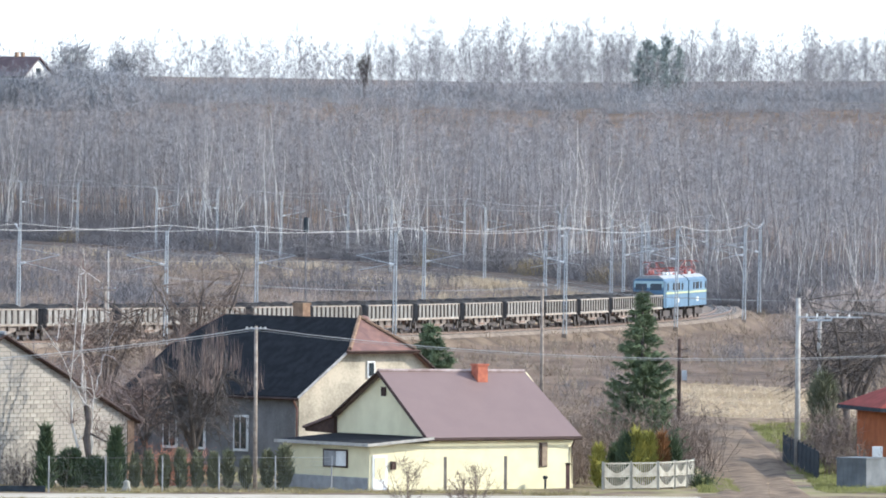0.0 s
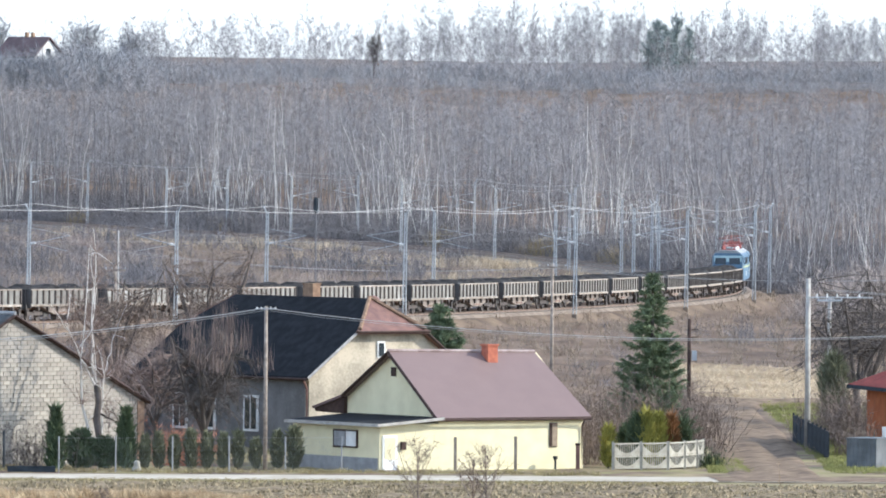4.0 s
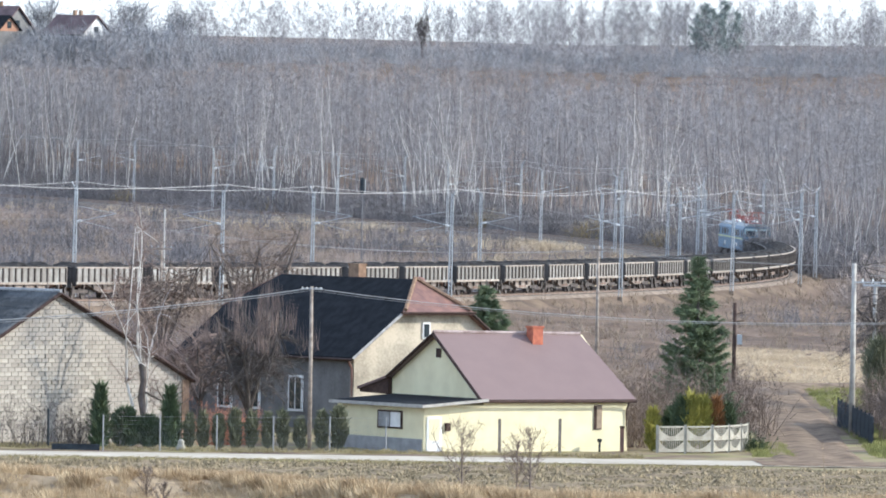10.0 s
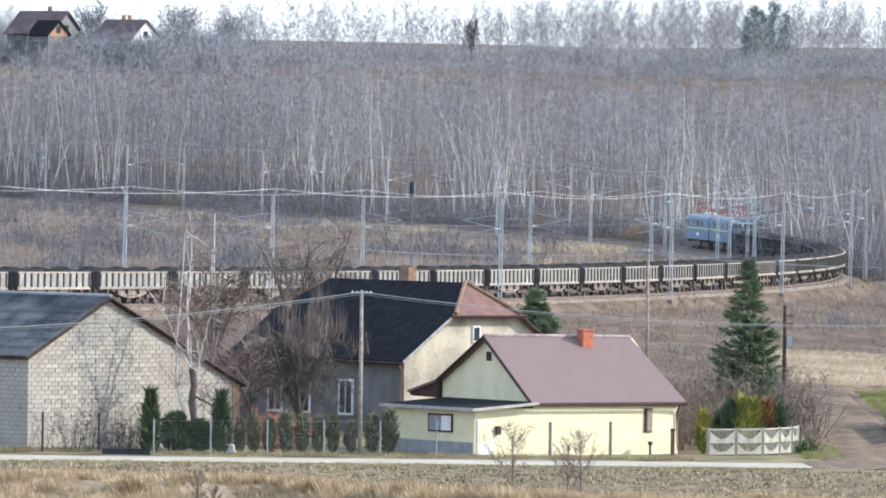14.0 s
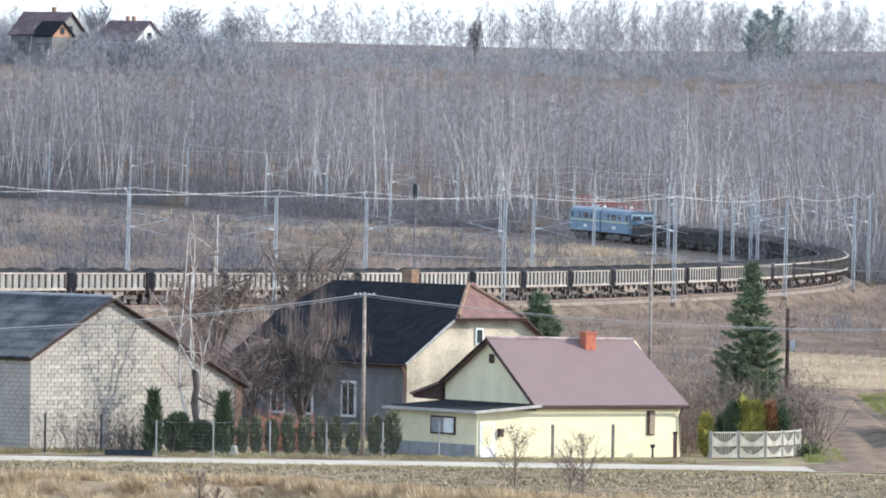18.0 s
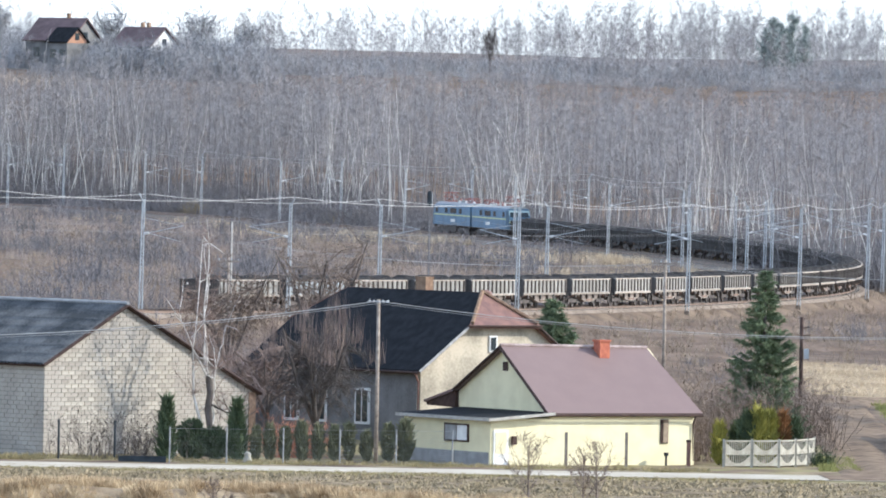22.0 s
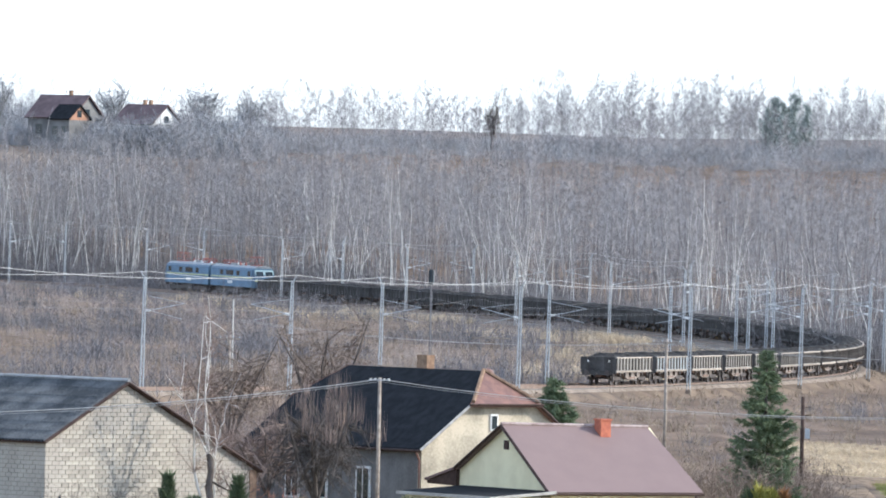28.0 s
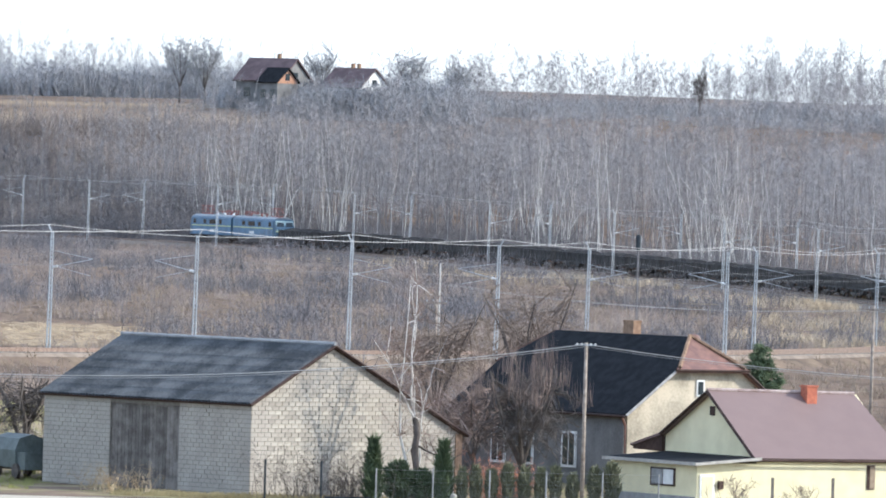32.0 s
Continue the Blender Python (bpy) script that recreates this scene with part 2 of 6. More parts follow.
class Shape:
    """Collects vertices and faces in arrays, and becomes one mesh."""

    def __init__(self):
        self.v, self.f, self.n = [], [], 0

    def add(self, v, f):
        v = np.asarray(v, float)
        f = np.asarray(f, int)
        self.v.append(v)
        self.f.append(f + self.n)
        self.n += len(v)
        return self

    def box(self, c, size, rz=0.0, taper=1.0):
        x, y, z = (s / 2 for s in size)
        v = np.array([(a * x * (taper if k > 0 else 1), b * y * (taper if k > 0 else 1), k * z) for k in (-1, 1) for a, b in ((-1, -1), (1, -1), (1, 1), (-1, 1))])
        co, si = math.cos(rz), math.sin(rz)
        v = np.c_[v[:, 0] * co - v[:, 1] * si, v[:, 0] * si + v[:, 1] * co, v[:, 2]] + np.array(c)
        return self.add(v, [(0, 3, 2, 1), (4, 5, 6, 7), (0, 1, 5, 4), (1, 2, 6, 5), (2, 3, 7, 6), (3, 0, 4, 7)])

    def tube(self, path, radii, n=6, cap=True):
        path = np.asarray(path, float)
        k = len(path)
        radii = np.broadcast_to(np.asarray(radii, float), (k,))
        d = np.gradient(path, axis=0)
        d /= np.linalg.norm(d, axis=1)[:, None] + 1e-12
        ref = np.array((0, 0, 1.0)) if abs(d[0][2]) < 0.9 else np.array((1.0, 0, 0))
        a = np.cross(d, ref)
        a /= np.linalg.norm(a, axis=1)[:, None] + 1e-12
        b = np.cross(d, a)
        ang = np.arange(n) * 2 * math.pi / n
        v = path[:, None, :] + radii[:, None, None] * (np.cos(ang)[None, :, None] * a[:, None, :] + np.sin(ang)[None, :, None] * b[:, None, :])
        i = np.arange(k - 1)[:, None] * n
        j = np.arange(n)[None, :]
        j2 = (j + 1) % n
        f = np.stack([i + j, i + j2, i + n + j2, i + n + j], -1).reshape(-1, 4)
        self.add(v.reshape(-1, 3), f)
        if cap and n > 3:
            for base, rev in ((self.n - n, False), (self.n - k * n, True)):
                ring = list(range(base, base + n))
                for t in range(1, n - 2, 2):
                    q = [ring[0], ring[t], ring[t + 1], ring[min(t + 2, n - 1)]]
                    self.f.append(np.array([turned_face(q) if rev else q]))
        return self

    def spikes(self, p0, p1, r):
        """Many thin three-sided cones from p0 to p1."""
        p0, p1 = np.asarray(p0, float), np.asarray(p1, float)
        n = len(p0)
        r = np.broadcast_to(np.asarray(r, float), (n,))[:, None]
        d = p1 - p0
        d = d / (np.linalg.norm(d, axis=1)[:, None] + 1e-9)
        ref = np.where(abs(d[:, 2:3]) < 0.9, np.array([[0, 0, 1.0]]), np.array([[1.0, 0, 0]]))
        a = np.cross(d, ref)
        a /= np.linalg.norm(a, axis=1)[:, None] + 1e-9
        b = np.cross(d, a)
        v = np.stack([p0 + a * r, p0 + (-0.5 * a + 0.866 * b) * r, p0 + (-0.5 * a - 0.866 * b) * r, p1], 1).reshape(-1, 3)
        i = np.arange(n) * 4
        f = np.concatenate([np.stack([i + q, i + (q + 1) % 3, i + 3, i + 3], -1) for q in range(3)])
        return self.add(v, f)

    def blades(self, p0, p1, r):
        """Many narrow pointed blades from p0 to p1, each turned its own way about its length."""
        p0, p1 = np.asarray(p0, float), np.asarray(p1, float)
        n = len(p0)
        d = p1 - p0
        d = d / (np.linalg.norm(d, axis=1)[:, None] + 1e-9)
        a = np.cross(d, np.random.default_rng(n).normal(0, 1, (n, 3)))
        a *= np.broadcast_to(np.asarray(r, float), (n,))[:, None] / (np.linalg.norm(a, axis=1)[:, None] + 1e-9)
        i = np.arange(n) * 3
        return self.add(np.stack([p0 - a, p0 + a, p1], 1).reshape(-1, 3), np.stack([i, i + 1, i + 2, i + 2], -1))

    def prism(self, poly, x0, x1, axis=0):
        """A polygon (in the two other axes, in order) drawn out along an axis; its ends are fans of quads and triangles."""
        p = np.asarray(poly, float)
        k = len(p)
        vv = []
        for x in (x0, x1):
            c = np.full(k, x)
            vv.append(np.c_[c, p] if axis == 0 else np.c_[p[:, 0], c, p[:, 1]] if axis == 1 else np.c_[p, c])
        fs = [(i, (i + 1) % k, k + (i + 1) % k, k + i) for i in range(k)]
        base = self.n
        self.add(np.concatenate(vv), fs)
        for off, rev in ((0, True), (k, False)):
            for t in range(1, k - 1, 2):
                q = [off, off + t, off + t + 1, off + min(t + 2, k - 1)]
                self.f.append(np.array([turned_face(q) if rev else q]) + base)
        return self

    def mesh(self, name, material, smooth=False):
        v = np.concatenate(self.v)
        f = np.concatenate(self.f)
        me = bpy.data.meshes.new(name)
        tri = f[:, 2] == f[:, 3]
        tot = np.where(tri, 3, 4)
        keep = np.ones(f.shape, bool)
        keep[tri, 3] = False
        loops = f[keep]
        me.vertices.add(len(v))
        me.vertices.foreach_set("co", v.astype(np.float32).ravel())
        me.loops.add(len(loops))
        me.loops.foreach_set("vertex_index", loops.astype(np.int32))
        me.polygons.add(len(f))
        me.polygons.foreach_set("loop_start", np.concatenate([[0], np.cumsum(tot)[:-1]]).astype(np.int32))
        me.polygons.foreach_set("loop_total", tot.astype(np.int32))
        me.polygons.foreach_set("use_smooth", np.full(len(f), bool(smooth)))
        me.update(calc_edges=True)
        me.validate()
        me.materials.append(material)
        return me


def part(name, shape, material, parent=None, label="", smooth=False):
    me = shape if isinstance(shape, bpy.types.Mesh) else shape.mesh(name, material, smooth)
    ob = new(name, me)
    if parent is not None:
        ob.parent = parent
    if label:
        tagged(ob, label)
    return ob


def thing(name, label, category, m=None, group="", kind=""):
    ob = new(name)
    ob.empty_display_size = 0.2
    tagged(ob, label, category, group, kind)
    if m is not None:
        ob.matrix_world = m
    return ob


# ---- the railway line: arc length, heading, height ----
K_S = np.array([-400, -80, 0, 50, 100, 150, 200, 250, 300, 350, 400, 450, 500, 560, 620, 700, 900.0])
K_C = np.array([0.000, -1.003, -1.001, -0.998, -1.214, -1.043, -1.499, -1.629, -1.105, -1.138, -1.358, -1.401, -1.313, -1.378, -1.192, 0.097, 0.000]) / 1000
K_Z = np.array([0.73, 0.73, -0.00, -0.48, -0.87, -1.13, -1.33, -1.53, -1.65, -1.65, -1.53, -1.30, -0.95, -0.43, 0.15, 0.99, 0.99])
TS = np.arange(-400, 901, 2.0)
_k = np.interp(TS, K_S, K_C)
_i0 = int(np.searchsorted(TS, 0.0))
TH = np.concatenate([[0], np.cumsum((_k[1:] + _k[:-1]))])
TH += 0.3870 - TH[_i0]
_dx, _dy = np.sin(TH), np.cos(TH)
TX = np.concatenate([[0], np.cumsum(_dx[1:] + _dx[:-1])])
TY = np.concatenate([[0], np.cumsum(_dy[1:] + _dy[:-1])])
TX += -27.02 - TX[_i0]
TY += 721.46 - TY[_i0]
TZ = np.interp(TS, K_S, K_Z)
_ker = np.hanning(21) / np.hanning(21).sum()
TZ[15:-15] = np.convolve(TZ, _ker, "same")[15:-15]


def line(s, off=0.0, dz=0.0):
    """A place beside the line: off metres to the right of the train's track."""
    x, y, z, h = (np.interp(s, TS, a) for a in (TX, TY, TZ, TH))
    return np.stack([x + np.cos(h) * off, y - np.sin(h) * off, z + dz], -1)


def heading(s):
    return float(np.interp(s, TS, TH))


# ---- ground ----
_top = int(np.argmax(TX))
FLAT = -4.9


def field_edge(x):
    """Where the dry grass ends and the ploughed field begins."""
    return np.interp(x, [-40, -11, -3, 3, 10, 40], [525, 521.5, 512, 503, 500, 496]) + 0.8 * np.sin(x / 1.9) + 0.5 * np.sin(x / 0.8 + 1)


def to_line(x, y):
    """Distance from the middle of the two tracks, and the rail's height there."""
    mid = line(TS, -2.0)
    dist, zr = np.empty(len(x)), np.empty(len(x))
    for a in range(0, len(x), 4000):
        d2 = (x[a:a + 4000, None] - mid[None, :, 0]) ** 2 + (y[a:a + 4000, None] - mid[None, :, 1]) ** 2
        i = d2.argmin(1)
        dist[a:a + 4000], zr[a:a + 4000] = np.sqrt(d2[np.arange(len(i)), i]), TZ[i]
    return dist, zr


def ground_z(x, y):
    x, y = np.atleast_1d(np.asarray(x, float)), np.atleast_1d(np.asarray(y, float))
    x, y = np.broadcast_arrays(x, y)
    shape = x.shape
    x, y = x.ravel(), y.ravel()
    pro = np.interp(y, [-3000, -60, 30, 200, 380, 460, 4000], [12.4, 12.4, 11.2, 3.6, -4.3, FLAT, FLAT])
    xs = np.clip(x, -175, 200)
    yn = np.interp(xs, TX[:_top], TY[:_top])
    zn = np.interp(xs, TX[:_top], TZ[:_top]) - 1.0
    yf = np.interp(xs, TX[_top:][::-1], TY[_top:][::-1])
    zf = np.interp(xs, TX[_top:][::-1], TZ[_top:][::-1]) - 0.8
    right = np.clip((x - 30) / 30, 0, 1)
    t = np.clip((y - 575) / np.maximum(yn - 10 - 575, 20), 0, 1)
    z = pro + (zn - pro) * t * (y > 575)
    t2 = np.clip((y - yn) / np.maximum(yf - yn, 10), 0, 1)
    z = np.where(y > yn, zn + (zf - zn) * t2 - 0.8 * np.sin(math.pi * t2), z)
    hill = np.interp(y, [1150, 1300, 1450, 1540, 1600, 1640, 1800, 2300, 4000], [0, 1, 4, 13, 21.3, 22.8, 24.5, 30, 35]) * np.clip((y - yf - 12) / 60, 0, 1)
    z = np.where(y > yf, zf + hill * (1 + 0.06 * np.sin(x / 90)), z)
    z = z - 1.1 * np.clip((field_edge(x) - 7.5 - y) / 3.0, 0, 1) * np.clip((y - 430) / 30, 0, 1)
    near = (y > 380) & (y < 1700) & (abs(x) < 420)
    dist, zr = np.full(len(x), 999.0), np.zeros(len(x))
    if near.any():
        dist[near], zr[near] = to_line(x[near], y[near])
    z = np.where(dist < 60, np.maximum(z, zr - 0.45 - np.maximum(dist - 5.0, 0) / 1.7), z)
    z = np.where(dist < 5.2, zr - 0.45, z)
    return z.reshape(shape)


def gz(x, y):
    return float(ground_z(x, y)[0])


def build_ground():
    gx = np.unique(np.concatenate([np.linspace(-3000, -200, 12), np.linspace(-200, -90, 28), np.arange(-90, 90, 1.5), np.linspace(90, 200, 28), np.linspace(200, 3000, 12)]))
    gy = np.unique(np.concatenate([np.linspace(-800, 420, 40), np.arange(420, 1020, 1.5), np.arange(1020, 1500, 3.0), np.arange(1500, 1900, 12), np.linspace(1900, 4200, 14)]))
    X, Y = np.meshgrid(gx, gy)
    rng = np.random.default_rng(3)
    Z = ground_z(X, Y)
    dist, _ = to_line(X.ravel(), Y.ravel())
    rough = np.where((Y > 498) & (Y < 542), 0.09, np.where((Y > 575), 0.16, 0.04))
    rough = np.where((dist.reshape(X.shape) < 7) | ((X > 19) & (X < 60) & (Y > 556) & (Y < 775)), 0.0, rough)
    Z = Z + rng.normal(0, 1, Z.shape) * rough * ((Y > 440) & (Y < 1500))
    Z = np.where((Y > 541) & (Y < 556), np.minimum(Z, FLAT - 0.02), Z)
    sh = Shape()
    nx, ny = len(gx), len(gy)
    i = (np.arange(ny - 1)[:, None] * nx + np.arange(nx - 1)[None, :])
    sh.add(np.c_[X.ravel(), Y.ravel(), Z.ravel()], np.stack([i, i + 1, i + nx + 1, i + nx], -1).reshape(-1, 4))
    me = sh.mesh("ground", ground_mat, smooth=True)
    # what covers the soil: ploughed, straw, green, brush
    xv, yv = X.ravel(), Y.ravel()
    wob = 2.0 * np.sin(xv / 7.0) + 1.2 * np.sin(xv / 2.9 + 1)
    plough = ((yv > field_edge(xv)) & (yv < 541)).astype(float)
    straw = (yv < field_edge(xv)).astype(float)
    pale = ((xv > 23 + wob * 0.3) & (xv < 36) & (yv > 684 + wob * 2) & (yv < 752 + wob * 3)) | ((xv < -43) & (yv > 752 + wob * 3) & (yv < 850 + wob * 4)) | ((yv > 1580) & (yv < 1640) & (xv < -60) & (np.sin(yv / 5) > 0))
    straw = np.maximum(straw, pale * 0.8)
    straw = np.maximum(straw, ((dist > 5.0) & (dist < 6.0)) * 0.3)
    green = (((yv > 556) & (yv < 600) & (rng.random(len(xv)) < 0.7)) * 0.75)
    green = np.maximum(green, ((yv > 541) & (yv < 548)) * 0.7)
    green = np.maximum(green, ((xv > 25.5) & (xv < 34) & (yv > 590) & (yv < 676) & (rng.random(len(xv)) < 0.6)) * 0.6)
    green = np.maximum(green, ((xv < -38) & (yv > 575) & (yv < 640)) * 0.9)
    col = me.color_attributes.new("cover", "FLOAT_COLOR", "POINT")
    col.data.foreach_set("color", np.c_[plough, straw, green, np.ones(len(xv))].astype(np.float32).ravel())
    ob = new("ground", me)
    tagged(ob, "winter ground with ploughed field, dry grass and brown scrub soil", "ground", kind="structure")


def make_ground_mat():
    m = mat("ground_cover", (0.185, 0.135, 0.10), (0.095, 0.07, 0.055), 0.22, 0.95, bump=0.7, fine=2.2)
    nt = m.node_tree
    n, l = nt.nodes, nt.links
    b = n["Principled BSDF"]
    at = n.new("ShaderNodeAttribute")
    at.attribute_name = "cover"
    sep = n.new("ShaderNodeSeparateColor")
    l.new(at.outputs["Color"], sep.inputs[0])
    tc = n.new("ShaderNodeTexCoord")
    src = b.inputs["Base Color"].links[0].from_socket
    for k, (c1, c2, sc) in enumerate((((0.25, 0.195, 0.125), (0.12, 0.092, 0.06), 1.6), ((0.36, 0.28, 0.18), (0.19, 0.14, 0.09), 0.8), ((0.24, 0.225, 0.10), (0.31, 0.25, 0.15), 0.5))):
        tex, ramp, mix = n.new("ShaderNodeTexNoise"), n.new("ShaderNodeValToRGB"), n.new("ShaderNodeMixRGB")
        tex.inputs["Scale"].default_value, tex.inputs["Detail"].default_value = sc, 6.0
        l.new(tc.outputs["Object"], tex.inputs["Vector"])
        ramp.color_ramp.elements[0].position, ramp.color_ramp.elements[1].position = 0.38, 0.62
        ramp.color_ramp.elements[0].color, ramp.color_ramp.elements[1].color = (*c2, 1), (*c1, 1)
        l.new(tex.outputs["Fac"], ramp.inputs[0])
        l.new(sep.outputs[k], mix.inputs[0])
        l.new(src, mix.inputs[1])
        l.new(ramp.outputs[0], mix.inputs[2])
        src = mix.outputs[0]
    l.new(src, b.inputs["Base Color"])
    return m


ground_mat = make_ground_mat()
build_ground()


# ---- railway bed, rails, sleepers ----
def sweep(profile, s, off=0.0, dz=0.0):
    """A closed profile of (side, up) points swept along the line."""
    p = np.asarray(profile, float)
    k, n = len(s), len(p)
    v = np.stack([line(s, off + a, dz + b) for a, b in p], 1).reshape(-1, 3)
    i = np.arange(k - 1)[:, None] * n
    j = np.arange(n)[None, :]
    j2 = (j + 1) % n
    return Shape().add(v, np.stack([i + j, i + n + j, i + n + j2, i + j2], -1).reshape(-1, 4))


def build_line():
    s = np.arange(-396, 896, 4.0)
    bed = part("track_bed", sweep([(-6.9, -0.75), (-5.7, -0.2), (1.7, -0.2), (2.5, -0.75), (2.5, -1.3), (-6.9, -1.2)], s), M["ballast"])
    tagged(bed, "pale stone ballast bed of a double railway track", "track bed", kind="structure")
    track = thing("railway_track", "rusty double railway track curving through scrub", "railway track", kind="structure")
    for off in (-0.75, 0.75, -3.25, -4.75):
        part("rail", sweep([(-0.035, -0.17), (-0.035, 0.0), (0.035, 0.0), (0.035, -0.17)], s, off), M["rail"], track)
    sl = Shape()
    for off in (0.0, -4.0):
        for a in np.arange(-80, 740, 0.65):
            c = line(a, off, -0.21)
            sl.box(c, (2.5, 0.26, 0.14), -heading(a))
    ob = part("sleepers", sl, M["sleeper"], track, "weathered concrete sleepers")
    tagged(ob, kind="stuff")


build_line()


# ---- the train ----
SPEED, PITCH, WAGONS = 15.96, 13.69, 38
TAIL = -29.8 - SPEED * 19.0          # arc length of the train's rear end at 0 s


def pose_on_line(s, reach):
    a, b = line(s - reach), line(s + reach)
    d = b - a
    rz = math.degrees(math.atan2(-d[0], d[1]))
    rx = math.degrees(math.atan2(d[2], math.hypot(d[0], d[1])))
    c = (a + b) / 2
    return pose(c[0], c[1], c[2], rx, 0, rz)


def disc(sh, c, r, w, n=14):
    return sh.tube([(c[0] - w / 2, c[1], c[2]), (c[0] + w / 2, c[1], c[2])], r, n)


def make_wagon(paint, label):
    """An open coal wagon, its length along y, its rails at z = 0."""
    w = thing("coal_wagon", label, "freight wagon", group="wagons of the coal train")
    half, top, base = 5.98, 2.30, 1.20
    part("underframe", Shape().box((0, 0, 1.02), (2.3, 12.3, 0.28)).box((0, 0, 0.8), (0.5, 12.4, 0.24)), M["wagon_rust"], w)
    # the left side turns off the sun: its shade is in the colours
    for sx, wall, edge, bar in ((-1, "wagon_shade", "wagon_shade", "wagon_shade"), (1, paint, "wagon_light", "wagon_rib")):
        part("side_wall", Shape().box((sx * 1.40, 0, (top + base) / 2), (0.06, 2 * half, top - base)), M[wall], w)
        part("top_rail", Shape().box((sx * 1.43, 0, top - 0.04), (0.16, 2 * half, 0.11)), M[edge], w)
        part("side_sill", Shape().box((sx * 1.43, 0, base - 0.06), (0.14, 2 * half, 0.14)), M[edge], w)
        rib = Shape().box((0, 0, 0), (0.12, 0.17, top - base - 0.14)).mesh("rib", M[bar])
        for i in range(12):
            ob = part("rib", rib, None, w)
            ob.location = (sx * 1.475, -half + 0.085 + i * (2 * half - 0.17) / 11, (top + base) / 2)
        for y in (-4.6, -2.8, -1.0, 1.0, 2.8, 4.6):
            part("door_latch", Shape().prism([(y - 0.16, 1.06), (y + 0.16, 1.06), (y + 0.10, 0.80), (y - 0.04, 0.72), (y - 0.10, 0.80)], sx * 1.42 - 0.07, sx * 1.42 + 0.07), M["wheel"], w)
        belly = [(-4.2, 1.12), (4.2, 1.12), (3.4, 0.98), (2.4, 0.70), (1.3, 0.50), (0.0, 0.44), (-1.3, 0.50), (-2.4, 0.70), (-3.4, 0.98)]
        part("hopper_chute", Shape().prism(belly, sx * 1.12 - 0.2, sx * 1.12 + 0.2), M["wagon_chute" if sx > 0 else "wagon_shade"], w)
        part("chute_rail", Shape().box((sx * 1.34, 0, 0.62), (0.05, 1.9, 0.08)), M["wagon_rust"], w)
    for sy in (-1, 1):
        # ends painted dark too, for the shade between wagons
        part("end_wall", Shape().box((0, sy * half, 1.62), (2.86, 0.08, 1.36)), M["wagon_shade"], w)
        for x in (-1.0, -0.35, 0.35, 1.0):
            part("end_rib", Shape().box((x, sy * (half + 0.08), 1.62), (0.12, 0.10, 1.30)), M["wagon_shade"], w)
        part("headstock", Shape().box((0, sy * 6.42, 1.02), (2.6, 0.16, 0.36)), M["wagon_shade"], w)
        part("step", Shape().box((1.28, sy * 6.15, 0.62), (0.06, 0.34, 0.55)), M["wheel"], w)
        for sx in (-1, 1):
            part("buffer", Shape().tube([(sx * 0.88, sy * 6.45, 1.02), (sx * 0.88, sy * 6.74, 1.02), (sx * 0.88, sy * 6.75, 1.02), (sx * 0.88, sy * 6.80, 1.02)], [0.09, 0.09, 0.22, 0.22], 10), M["wheel"], w)
        part("coupler", Shape().box((0, sy * 6.62, 0.95), (0.12, 0.4, 0.14)), M["wheel"], w)
        bogie = part("bogie", Shape().box((-1.05, sy * 4.3, 0.56), (0.12, 2.5, 0.26)).box((1.05, sy * 4.3, 0.56), (0.12, 2.5, 0.26)).box((0, sy * 4.3, 0.66), (2.0, 0.4, 0.24)), M["wheel"], w)
        for dy in (-0.9, 0.9):
            for sx in (-1, 1):
                part("wheel", disc(Shape(), (sx * 0.80, sy * 4.3 + dy, 0.44), 0.44, 0.12), M["wheel"], bogie)
    part("brake_gear", Shape().box((0.2, 0, 0.72), (1.5, 5.4, 0.46)).box((0.9, -2.3, 0.55), (0.3, 0.9, 0.4)).box((0.9, 2.3, 0.55), (0.3, 0.9, 0.4)), M["wagon_shade"], w)
    rng = np.random.default_rng(5)
    nx, ny = 8, 46
    X, Y = np.meshgrid(np.linspace(-1.37, 1.37, nx), np.linspace(-5.93, 5.93, ny))
    Z = top - 0.08 + 0.42 * (1 - (X / 1.4) ** 2) * (1 - (Y / 6.4) ** 10) * (0.55 + 0.45 * np.cos(Y * 1.6)) + rng.normal(0, 0.05, X.shape)
    i = (np.arange(ny - 1)[:, None] * nx + np.arange(nx - 1)[None, :])
    part("coal_load", Shape().add(np.c_[X.ravel(), Y.ravel(), Z.ravel()], np.stack([i, i + 1, i + nx + 1, i + nx], -1).reshape(-1, 4)), M["coal"], w, "heaped black coal")
    return w


